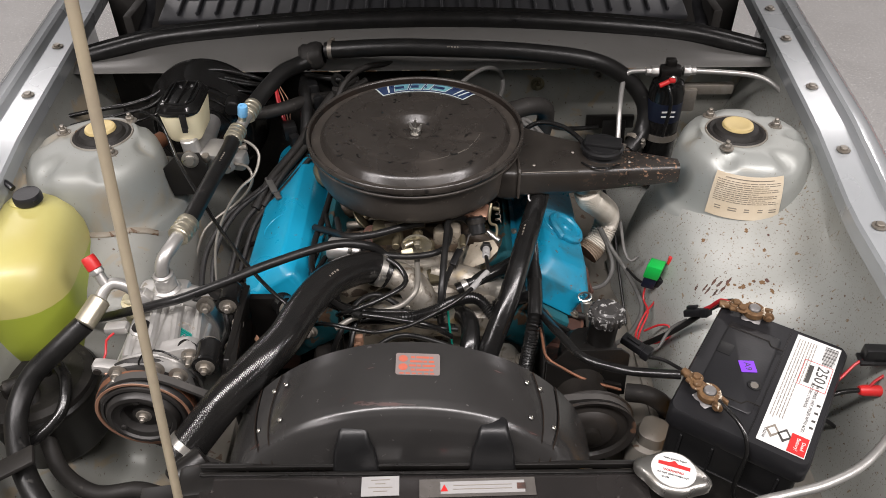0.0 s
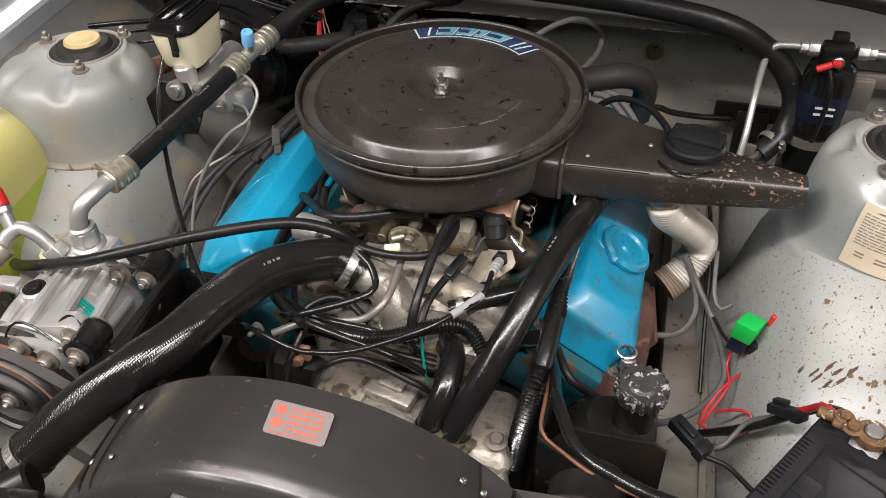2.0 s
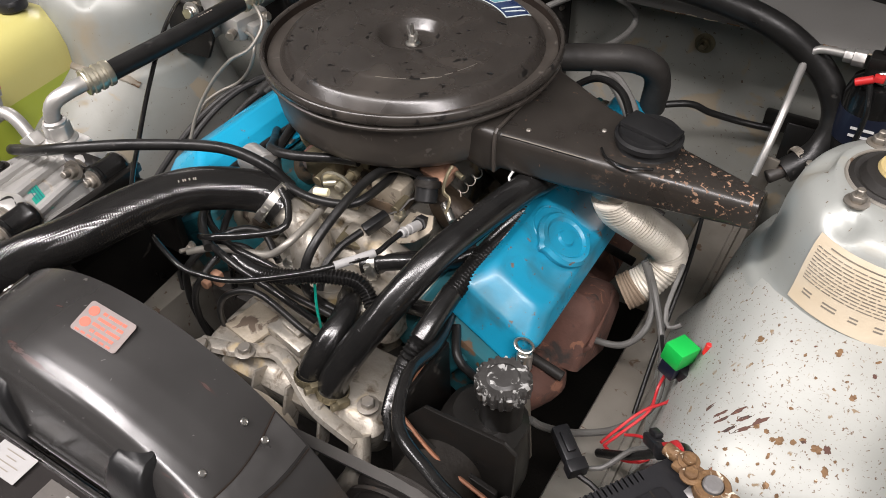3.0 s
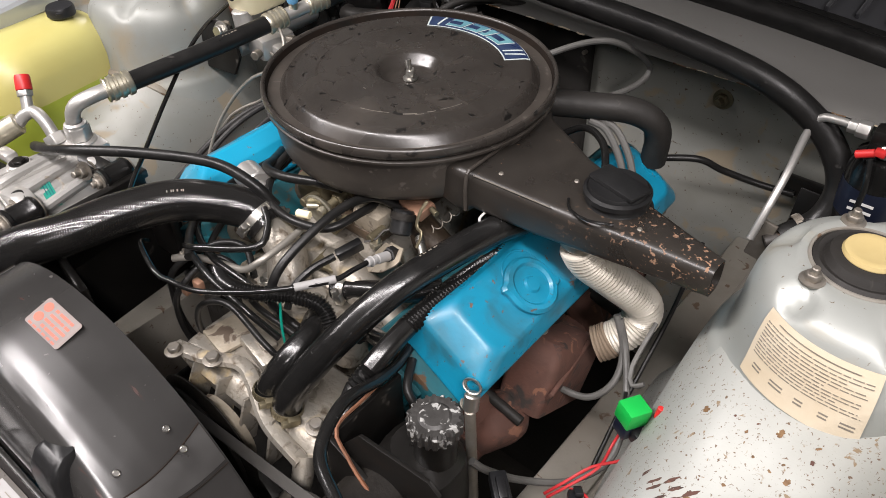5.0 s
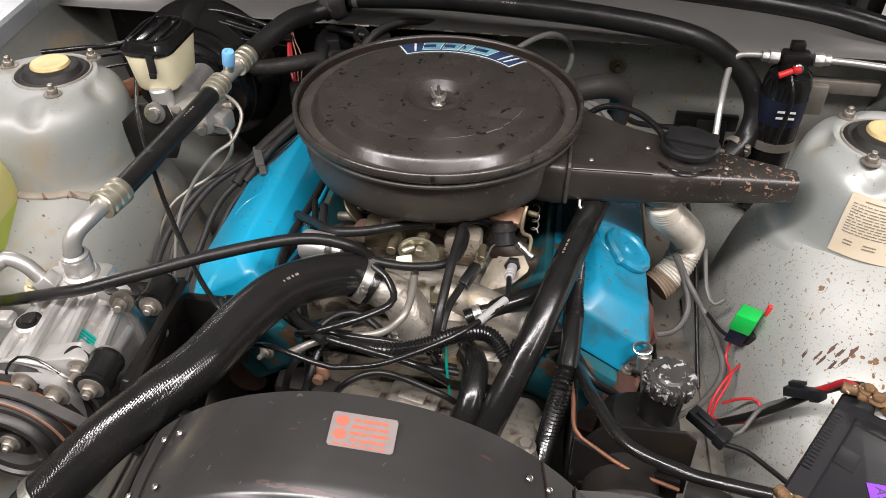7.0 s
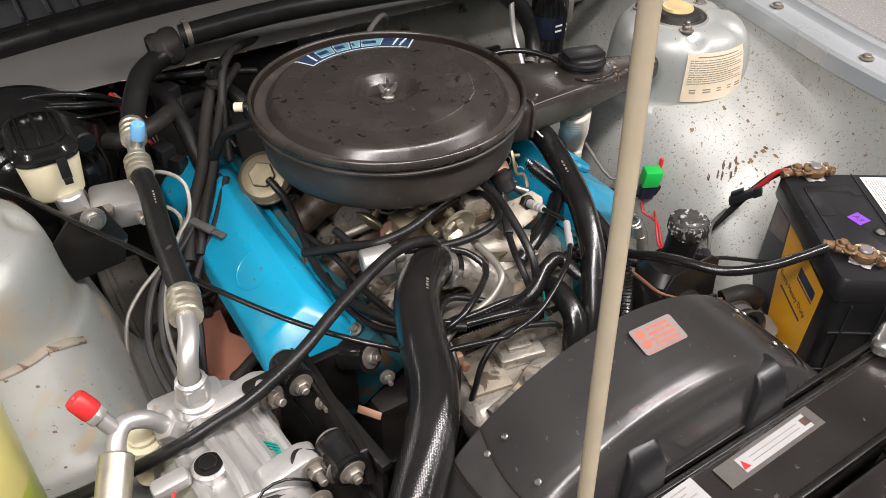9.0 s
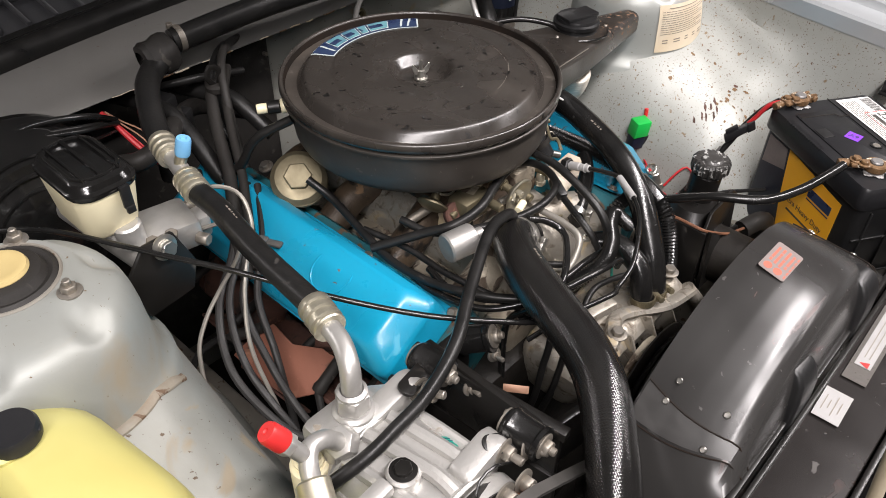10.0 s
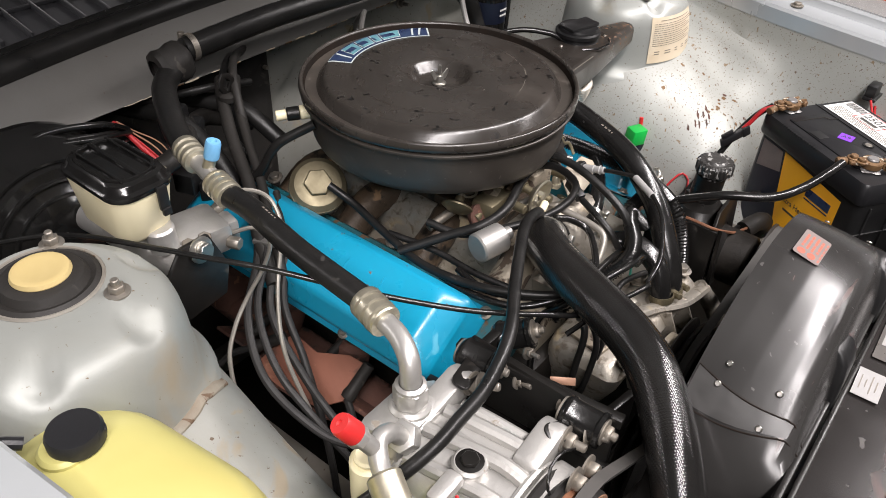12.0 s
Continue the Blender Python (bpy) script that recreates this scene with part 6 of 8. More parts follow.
    ("wiring_loom", [(-0.720, 1.20, 0.880), (-0.65, 1.23, 0.888), (-0.59, 1.235, 0.896), (-0.54, 1.258, 0.904), (-0.50, 1.275, 0.925), (-0.44, 1.285, 0.942), (-0.38, 1.29, 0.930), (-0.33, 1.325, 0.908)], 0.0024, "rubber_gloss", "thin black wire run over the brake booster"),
    ("vacuum_hose", [(-0.10, 1.37, 0.945), (-0.145, 1.335, 0.957), (-0.18, 1.295, 0.952), (-0.200, 1.262, 0.925), (-0.212, 1.235, 0.885), (-0.22, 1.21, 0.85)], 0.0058, "rubber_dusty", "dusty black hose looped behind the air cleaner"),
    ("vacuum_hose", [(-0.09, 1.40, 0.93), (-0.13, 1.365, 0.945), (-0.17, 1.33, 0.945), (-0.20, 1.30, 0.92), (-0.21, 1.27, 0.88), (-0.20, 1.24, 0.85)], 0.0052, "rubber", "thin black hose behind the air cleaner"),
    ("servo_hose", [(-0.365, 1.255, 0.905), (-0.345, 1.235, 0.912), (-0.30, 1.25, 0.915), (-0.255, 1.30, 0.905), (-0.20, 1.34, 0.885), (-0.14, 1.32, 0.86)], 0.0125, "rubber_dusty", "thick black servo vacuum hose behind the engine"),
    ("vacuum_hose", [(-0.30, 1.435, 0.915), (-0.285, 1.38, 0.925), (-0.25, 1.34, 0.935), (-0.19, 1.33, 0.93), (-0.12, 1.34, 0.91)], 0.0055, "rubber", "thin black hose along the firewall"),
    ("heater_pipe", [(0.16, 1.33, 0.80), (0.215, 1.36, 0.805), (0.245, 1.385, 0.785), (0.29, 1.41, 0.768), (0.34, 1.42, 0.765)], 0.005, "rubber", "thin black pipe low on the firewall"),
    ("apron_cable", [(0.30, 1.20, 0.80), (0.315, 1.10, 0.76), (0.32, 1.0, 0.70), (0.325, 0.93, 0.65)], 0.0028, "rubber", "black cable down beside the tower"),
    ("fuse_wire", [(0.490, 0.612, 0.826), (0.512, 0.616, 0.832), (0.532, 0.620, 0.834), (0.552, 0.622, 0.834)], 0.0034, "rubber_gloss", "short black wire at the battery side"),
    ("drain_tube", [(0.515, 0.630, 0.770), (0.555, 0.640, 0.735), (0.590, 0.625, 0.700), (0.580, 0.580, 0.680), (0.545, 0.550, 0.674)], 0.0030, "rubber", "thin black wire beside the battery"),
    ("terminal_wire", [(0.338, 0.566, 0.884), (0.355, 0.531, 0.881), (0.361, 0.508, 0.858), (0.355, 0.496, 0.796), (0.378, 0.481, 0.746)], 0.0028, "rubber_gloss", "thin black wire from the battery terminal"),
    ("steering_hose", [(0.35, 0.74, 0.66), (0.335, 0.70, 0.70), (0.318, 0.685, 0.735), (0.298, 0.69, 0.745), (0.27, 0.70, 0.74)], 0.014, "rubber_dusty", "dusty black steering hose below the battery"),
    ("steering_hose", [(0.36, 0.76, 0.62), (0.352, 0.71, 0.65), (0.345, 0.66, 0.66), (0.33, 0.60, 0.62)], 0.014, "rubber_dusty", "dusty black steering hose below the battery"),
]
for hname, hpts, hr, hm, hlabel in BLACK:
    solo(hname, tube(hpts, hr, 12, 0.006), hm, hlabel, "hose" if "hose" in hname else "cable")

# corrugated looms
cl = thing("corrugated_loom", (0.13, 0.8, 0.74), "black corrugated wiring conduit beside the valve cover", "conduit", "corrugated conduits")
part("conduit", tube([(0.155, 1.02, 0.838), (0.147, 0.97, 0.845), (0.142, 0.898, 0.850), (0.139, 0.83, 0.845)], 0.0095, 14, rib=0.0022, pitch=0.0042), "rubber_gloss", cl)
part("sleeve", tube([(0.139, 0.832, 0.845), (0.1375, 0.80, 0.836), (0.135, 0.778, 0.825)], 0.0115, 14), "rubber_gloss", cl)
part("conduit", tube([(0.135, 0.78, 0.826), (0.131, 0.760, 0.808), (0.124, 0.742, 0.764), (0.118, 0.73, 0.71)], 0.0095, 14, rib=0.0022, pitch=0.0042), "rubber_gloss", cl)
part("branch", tube([(0.138, 0.81, 0.838), (0.12, 0.812, 0.828), (0.10, 0.818, 0.818)], 0.0095, 12), "rubber_gloss", cl)
part("conduit", tube([(0.102, 0.817, 0.819), (0.085, 0.82, 0.81), (0.075, 0.815, 0.80)], 0.008, 12, rib=0.002, pitch=0.0042), "rubber_gloss", cl)
cl2 = thing("corrugated_loom", (0.0, 0.76, 0.8), "black corrugated wiring conduit before the manifold", "conduit", "corrugated conduits")
part("conduit", tube([(-0.15, 0.79, 0.80), (-0.121, 0.780, 0.818), (-0.060, 0.752, 0.848), (-0.019, 0.759, 0.853), (0.018, 0.784, 0.851), (0.050, 0.797, 0.842), (0.075, 0.785, 0.815)], 0.0075, 14, rib=0.0018, pitch=0.0036), "rubber_gloss", cl2)

# printed sleeve and sensor of the control cable
cs = thing("cable_end", (0.07, 0.87, 0.84), "pale cable ferrule and printed white sleeve on a control cable", "cable end")
part("ferrule", join(rod((0.0668, 0.884, 0.8675), (0.0655, 0.866, 0.8735), 0.0058, 14), rod((0.0655, 0.866, 0.8735), (0.0648, 0.852, 0.878), 0.0050, 14), lathe([(0.0056, -0.001), (0.0064, 0), (0.0056, 0.001)], aim((0.0651, 0.858, 0.876), (0, -1, 0.3)), 14)), "tag_paper", cs, "pale cable ferrule")
part("knob", rod((0.0675, 0.893, 0.8645), (0.0667, 0.882, 0.868), 0.0098, 6), "black_plastic", cs)
part("printed_sleeve", rod((0.040, 0.772, 0.886), (0.0645, 0.808, 0.8862), 0.0045, 12), "tag_paper", cs, "printed white sleeve")
part("plug", box((0.020, 0.868, 0.862), (0.012, 0.032, 0.012), 0.002, rz=-25, rx=15), "black_plastic", cs, "black wire plug")
part("plug_lead", tube([(0.012, 0.852, 0.858), (0.002, 0.825, 0.852), (-0.002, 0.80, 0.84), (0.0, 0.785, 0.82)], 0.0045, 10), "rubber", cs)
part("plug_wire", tube([(0.027, 0.885, 0.866), (0.036, 0.895, 0.868), (0.040, 0.905, 0.876), (0.048, 0.915, 0.876)], 0.0013, 6), "ink", cs)
part("green_wire", tube([(0.005, 0.775, 0.845), (0.008, 0.768, 0.81), (0.012, 0.765, 0.775)], 0.0016, 6), "green_label", cs, "green wire")

# bright bent pipe before the manifold
solo("metal_pipe", tube([(-0.041, 0.862, 0.872), (-0.041, 0.852, 0.870), (-0.039, 0.815, 0.867), (-0.044, 0.790, 0.861), (-0.063, 0.782, 0.845), (-0.092, 0.778, 0.838), (-0.13, 0.765, 0.838), (-0.16, 0.75, 0.83)], 0.0043, 12, 0.005), "pipe_steel", "bent bright metal water pipe", "pipe")
solo("fuel_filter_clip", join(box((-0.128, 0.755, 0.80), (0.014, 0.010, 0.02), 0.003), rod((-0.128, 0.742, 0.805), (-0.128, 0.735, 0.805), 0.006, 10)), "copper", "small copper coloured terminal in the wiring", "terminal")

GREY = [
    ([(0.281, 1.035, 0.785), (0.301, 1.022, 0.752), (0.330, 0.978, 0.722), (0.346, 0.926, 0.695), (0.321, 0.883, 0.678), (0.285, 0.845, 0.69), (0.262, 0.812, 0.725), (0.250, 0.80, 0.745)], 0.0046),
    ([(0.277, 1.034, 0.790), (0.296, 1.025, 0.752), (0.303, 0.999, 0.724), (0.285, 0.976, 0.704), (0.243, 0.970, 0.700), (0.215, 0.968, 0.715)], 0.0046),
    ([(0.128, 1.19, 0.917), (0.150, 1.196, 0.908), (0.180, 1.185, 0.880), (0.20, 1.17, 0.845)], 0.0052),
    ([(0.138, 1.20, 0.917), (0.160, 1.205, 0.907), (0.188, 1.195, 0.880), (0.208, 1.18, 0.845)], 0.0052),
    ([(-0.255, 1.185, 0.862), (-0.325, 1.097, 0.840), (-0.384, 1.050, 0.812), (-0.416, 0.990, 0.775), (-0.413, 0.915, 0.745), (-0.395, 0.87, 0.738), (-0.365, 0.83, 0.745)], 0.0052),
    ([(-0.250, 1.165, 0.862), (-0.305, 1.090, 0.838), (-0.355, 1.045, 0.800), (-0.372, 0.98, 0.755), (-0.378, 0.92, 0.722), (-0.37, 0.885, 0.69), (-0.365, 0.86, 0.63), (-0.36, 0.85, 0.58)], 0.0052),
    ([(-0.245, 1.15, 0.865), (-0.29, 1.085, 0.84), (-0.335, 1.045, 0.80), (-0.355, 0.995, 0.755), (-0.372, 0.955, 0.705), (-0.382, 0.93, 0.645), (-0.385, 0.92, 0.58)], 0.0050),
    ([(-0.250, 1.175, 0.866), (-0.315, 1.092, 0.846), (-0.372, 1.046, 0.815), (-0.400, 0.985, 0.775), (-0.398, 0.915, 0.725), (-0.392, 0.88, 0.69), (-0.385, 0.86, 0.62)], 0.0048),
    ([(-0.337, 0.945, 0.706), (-0.346, 0.93, 0.70), (-0.365, 0.90, 0.690), (-0.385, 0.87, 0.66), (-0.39, 0.86, 0.60)], 0.0052),
    ([(-0.352, 1.10, 0.702), (-0.372, 1.12, 0.690), (-0.40, 1.13, 0.66), (-0.42, 1.13, 0.58)], 0.0052),
]
for gpts, gr in GREY:
    left = gpts[0][0] < 0
    solo("plug_lead", tube(gpts, gr * 0.92, 10, 0.006), "lead_dark" if left else "wire_grey", "dark printed spark plug lead beside the brake pipes" if left else "grey silicone spark plug lead", "cable", "plug leads")
solo("cable_tie", join(box((-0.307, 1.088, 0.851), (0.012, 0.05, 0.006), 0.002, rz=25), box((-0.292, 1.06, 0.848), (0.010, 0.022, 0.004), 0.001, rz=25)), "wire_grey", "grey plastic lead separator clip", "clip")

# brake pipes
for bpts in ([(-0.365, 1.105, 0.935), (-0.335, 1.09, 0.940), (-0.315, 1.075, 0.925), (-0.322, 1.05, 0.90), (-0.345, 1.03, 0.885), (-0.372, 1.008, 0.850), (-0.392, 0.98, 0.80), (-0.395, 0.94, 0.73)],
             [(-0.370, 1.09, 0.897), (-0.340, 1.078, 0.897), (-0.331, 1.063, 0.882), (-0.345, 1.060, 0.855), (-0.374, 1.060, 0.826), (-0.405, 1.048, 0.808), (-0.43, 1.03, 0.785), (-0.442, 1.0, 0.74), (-0.425, 0.96, 0.68)]):
    solo("brake_pipe", tube(bpts, 0.0026, 8, 0.006), "pipe_steel", "thin pale metal brake pipe", "pipe", "brake pipes")
solo("evaporator_pipe", tube([(0.01, 1.235, 0.945), (0.045, 1.272, 0.960), (0.070, 1.292, 0.967), (0.090, 1.308, 0.965), (0.110, 1.335, 0.945), (0.121, 1.358, 0.917), (0.119, 1.335, 0.903), (0.105, 1.290, 0.900), (0.085, 1.25, 0.905)], 0.0042, 10, 0.004), "wire_grey", "thin grey pipe looped at the firewall", "pipe")

# ---- brakes and firewall fittings ----
bb = thing("brake_booster", (-0.448, 1.354, 0.76), "glossy black brake booster on the firewall", "brake booster")
part("shell", lathe([(0, -0.042), (0.10, -0.042), (0.111, -0.038), (0.113, -0.03), (0.118, -0.026), (0.118, -0.016), (0.112, -0.010), (0.104, 0.02), (0.085, 0.045), (0.06, 0.052), (0.052, 0.060), (0.03, 0.066), (0, 0.066)], aim((-0.466, 1.300, 0.862), (0, -1, 0.08)), 56), "black_gloss", bb)
part("check_valve", rod((-0.400, 1.268, 0.920), (-0.393, 1.232, 0.924), 0.014, 20), "rubber", bb)
part("mount", box((-0.466, 1.385, 0.85), (0.12, 0.10, 0.12), 0.01), "dark_panel", bb, "dark mounting bracket")
for rr, yy in ((0.095, 1.268), (0.078, 1.255), (0.062, 1.248)):
    part("rib", tube([(-0.466 + rr * math.cos(radians(a)), yy, 0.862 + rr * math.sin(radians(a))) for a in range(0, 361, 20)], 0.0028, 6), "black_gloss", bb)
mc = thing("master_cylinder", (-0.446, 1.13, 0.878), "brake master cylinder with cream reservoir and black lid", "master cylinder")
mrot = pose(-0.446, 1.142, 0.010)
part("reservoir", loft([(rounded(0.052, 0.080, 0.016), 0.924), (rounded(0.058, 0.088, 0.018), 0.929), (rounded(0.068, 0.106, 0.021), 0.980)], mrot), "cream", mc)
ml = part("lid", loft([(rounded(0.070, 0.108, 0.021), 0.980), (rounded(0.072, 0.110, 0.022), 0.9815), (rounded(0.072, 0.110, 0.022), 0.986), (rounded(0.066, 0.102, 0.020), 0.9885), (rounded(0.062, 0.098, 0.020), 0.994), (rounded(0.056, 0.090, 0.018), 0.9965)], mrot), "black_gloss", mc, "ribbed black lid")
for k in (-0.018, 0.0, 0.018):
    part("lid_rib", xf(box((k, 0, 0.9975), (0.003 if k else 0.005, 0.084, 0.005), 0.0012), mrot), "black_gloss", ml)
part("lid_rib", xf(tube([(x_, y_, 0.9972) for x_, y_ in rounded(0.050, 0.084, 0.020) + rounded(0.050, 0.084, 0.020)[:2]], 0.0022, 8, 0.004), mrot), "black_gloss", ml)
part("clip", xf(join(box((0.012, -0.0560, 0.972), (0.011, 0.004, 0.026), 0.001), box((0.012, -0.058, 0.957), (0.009, 0.005, 0.008), 0.001)), mrot @ pose(0, 0, 0, 0, 0, 0)), "black_plastic", mc)
part("cylinder", rod((-0.441, 1.24, 0.893), (-0.428, 1.065, 0.897), 0.019, 24), "alu_clean", mc)
part("neck", rod((-0.454, 1.16, 0.913), (-0.455, 1.16, 0.942), 0.013, 16), "alu_clean", mc)
part("neck", rod((-0.436, 1.1, 0.913), (-0.438, 1.1, 0.942), 0.015, 16), "alu_clean", mc)
part("valve_block", join(box((-0.391, 1.11, 0.901), (0.06, 0.06, 0.036), 0.008, rz=-10), box((-0.361, 1.105, 0.894), (0.03, 0.03, 0.03), 0.006, rz=-10)), "alu_clean", mc, "cast aluminium valve block")
for p_, w_ in (((-0.361, 1.12, 0.908), (1, 0.2, 0.2)), ((-0.376, 1.075, 0.9), (0.4, -1, 0)), ((-0.406, 1.075, 0.913), (0, -0.3, 1)), ((-0.431, 1.065, 0.923), (0, -0.2, 1))):
    part("union", bolt(p_, w_, r=0.0075, h=0.014, washer=False), "steel_dull", mc)
part("bracket", prism([(-0.035, -0.050), (0.022, -0.050), (0.035, -0.02), (0.02, 0.025), (-0.015, 0.028), (-0.045, 0.0)], 0.006, frame_of((-0.431, 1.056, 0.913), (1, 0.12, 0), (0.12, -1, 0.15)), 0.001), "black_paint", mc, "black steel bracket plate")
part("bracket_bolt", bolt((-0.4255, 1.051, 0.93), (0.12, -1, 0.2), r=0.0095, h=0.010), "steel", mc)
part("rusty_plug", rod((-0.501, 1.15, 0.913), (-0.521, 1.12, 0.913), 0.014, 18), "rust_band", mc, "rusty switch on the bracket")

fwf = [((-0.04 + 0.243, 1.441, 0.860), 0.010), ((-0.32, 1.441, 0.90), 0.009), ((0.33, 1.441, 0.88), 0.007), ((-0.02, 1.441, 0.87), 0.007)]
for p_, r_ in fwf:
    solo("firewall_bolt", bolt(p_, (0, -1, 0.1), r=r_, h=0.008, stud=0.012), "gold" if r_ > 0.009 else "steel_dull", "yellow plated stud on the firewall", "bolt", "firewall studs")
# Black sheet added over the firewall for the dark void behind the engine.
pad = loft([(rounded(0.68, 0.56, 0.02, 4), 0.0), (rounded(0.68, 0.56, 0.02, 4), 0.006), (rounded(0.67, 0.55, 0.018, 4), 0.009)], frame_of((-0.35, 1.438, 0.643), (1, 0, 0), (0, -1, 0)))
solo("insulation_pad", pad, "rubber_dusty", "black sheet on the firewall that stands for deep shade", "insulation")
for p_, r_ in (((-0.205, 1.436, 0.895), 0.028), ((-0.255, 1.436, 0.93), 0.02)):
    solo("grommet", lathe([(r_, 0), (r_, 0.006), (r_ * 0.7, 0.010), (r_ * 0.4, 0.006), (0, 0.006)], aim(p_, (0, -1, 0)), 24), "rubber", "black rubber firewall grommet", "grommet", "firewall grommets")
solo("wire_connector", join(box((-0.262, 1.325, 0.905), (0.035, 0.03, 0.05), 0.005, rz=20), box((-0.245, 1.30, 0.90), (0.02, 0.018, 0.03), 0.004, rz=30)), "black_plastic", "black plastic wiring connector near the firewall", "connector")
for k, (o, wr, wm) in enumerate(((-0.004, 0.0034, "red_wire"), (0.000, 0.0011, "red_wire"), (0.006, 0.0011, "copper"), (0.013, 0.0010, "copper"))):
    solo("red_wire", tube([(-0.332 + 0.3 * o, 1.348, 0.926), (-0.326 + 0.6 * o, 1.328, 0.916), (-0.316 + 1.2 * o, 1.300, 0.896 + 0.3 * o), (-0.304 + 0.5 * o, 1.270, 0.868)], wr, 8), wm, "thick red wire into a black plug" if k == 0 else "thin reddish wire into a black plug", "wire", "connector wires")
solo("wire_plug", join(box((-0.298, 1.258, 0.862), (0.026, 0.03, 0.03), 0.004, rz=20), box((-0.285, 1.235, 0.850), (0.02, 0.02, 0.03), 0.004, rz=30)), "black_plastic", "black plastic plug on red wires", "connector")
dt = thing("dipstick_tube", (-0.2, 1.292, 0.728), "dark dipstick tube with a looped handle", "dipstick")
part("tube", rod((-0.197, 1.287, 0.933), (-0.19, 1.277, 0.758), 0.0095, 16), "rubber", dt)
part("collar", lathe([(0.009, -0.006), (0.0145, -0.006), (0.0145, 0.001), (0.010, 0.004), (0, 0.004)], Matrix.Translation((-0.197, 1.287, 0.936)), 20), "rubber_dusty", dt)
part("handle", tube([(-0.197, 1.287, 0.936), (-0.208, 1.287, 0.95), (-0.201, 1.289, 0.963), (-0.189, 1.287, 0.956), (-0.195, 1.287, 0.94)], 0.0026, 8, flat=1.6), "black_paint", dt)
dr = thing("engine_dipstick", (0.222, 0.83, 0.72), "flat ring-topped engine dipstick", "dipstick")
part("ring", tube([(0.221 + 0.010 * math.cos(radians(a)), 0.838 + 0.004 * math.sin(radians(a)), 0.806 + 0.005 * math.sin(radians(a))) for a in range(0, 361, 20)], 0.0016, 8, flat=1.8), "steel", dr)
part("stopper", rod((0.226, 0.828, 0.782), (0.224, 0.834, 0.800), 0.0085, 16), "steel", dr)
part("tube", rod((0.228, 0.825, 0.785), (0.245, 0.81, 0.66), 0.006, 12), "steel_dull", dr)

# plates on the firewall, right-hand side
solo("relay_box", join(box((0.365, 1.428, 0.775), (0.105, 0.012, 0.030), 0.003), box((0.372, 1.405, 0.748), (0.05, 0.004, 0.075), 0.002, rx=-18)), "black_paint", "black steel bracket low on the firewall", "bracket")
solo("steel_tab", box((0.35, 1.265, 0.79), (0.022, 0.006, 0.06), 0.002, ry=10), "steel_dull", "dull steel tab beside the dryer pipe", "bracket")

# ---- dryer and pipes ----
dz = thing("receiver_dryer", (0.44, 1.31, 0.72), "black receiver dryer with red plug and steel band", "dryer")
dm = Matrix.Translation((0.440, 1.312, 0))
part("canister", lathe([(0, 0.70), (0.030, 0.70), (0.034, 0.706), (0.034, 0.915), (0.030, 0.930), (0.018, 0.936), (0, 0.936)], dm, 36), "black_gloss", dz)
part("label", lathe([(0.0344, 0.855), (0.0346, 0.856), (0.0346, 0.895), (0.0344, 0.896)], dm, 36), "dark_blue", dz, "dark blue label band")
for z_ in (0.872, 0.882):
    part("print_bar", patch(rect(0.026, 0.0035), (0.440, 1.2768, z_), (1, 0, 0), (0, 0, 1), 0.0004), "white", dz)
part("band", lathe([(0.0345, 0.812), (0.036, 0.812), (0.036, 0.826), (0.0345, 0.826)], dm, 36), "steel_dull", dz)
part("head", join(lathe([(0.020, 0.934), (0.021, 0.940), (0.019, 0.948), (0.0, 0.948)], dm, 24), box((0.440, 1.312, 0.953), (0.040, 0.026, 0.018), 0.004), box((0.440, 1.318, 0.968), (0.020, 0.016, 0.014), 0.003)), "black_paint", dz)
part("sight_glass", rod((0.440, 1.292, 0.945), (0.440, 1.286, 0.945), 0.008, 16), "steel", dz)
for s in (-1, 1):
    part("union", join(prism(hexagon(0.0105), 0.014, aim((0.440 + s * 0.024, 1.312, 0.952), (s, 0, 0)), 0.001), prism(hexagon(0.0085), 0.010, aim((0.440 + s * 0.038, 1.312, 0.952), (s, 0, 0)), 0.001)), "alu_tube", dz, "aluminium union nut")
part("switch_plug", join(rod((0.414, 1.281, 0.937), (0.432, 1.283, 0.945), 0.0048, 12), box((0.437, 1.283, 0.947), (0.012, 0.010, 0.008), 0.002)), "red", dz, "red wire plug")
part("switch_lead", tube([(0.43, 1.278, 0.939), (0.436, 1.268, 0.919), (0.438, 1.266, 0.894), (0.434, 1.266, 0.834)], 0.0035, 8), "rubber_gloss", dz)
part("pipe", tube([(0.400, 1.314, 0.952), (0.378, 1.316, 0.951), (0.360, 1.318, 0.946), (0.352, 1.314, 0.925), (0.349, 1.296, 0.877), (0.346, 1.264, 0.835), (0.342, 1.245, 0.80)], 0.0050, 12, 0.005), "alu_tube", dz, "bent aluminium pipe")
part("pipe", tube([(0.480, 1.312, 0.952), (0.54, 1.308, 0.950), (0.600, 1.300, 0.946), (0.632, 1.275, 0.938), (0.648, 1.22, 0.925), (0.650, 1.17, 0.918)], 0.0050, 12, 0.006), "alu_tube", dz, "bent aluminium pipe")
solo("dryer_bracket", join(box((0.525, 1.33, 0.905), (0.10, 0.016, 0.022), 0.003), box((0.488, 1.325, 0.885), (0.03, 0.02, 0.05), 0.004)), "steel_dull", "tarnished steel strap holding the dryer", "bracket")

# ---- paper label on the tower ----

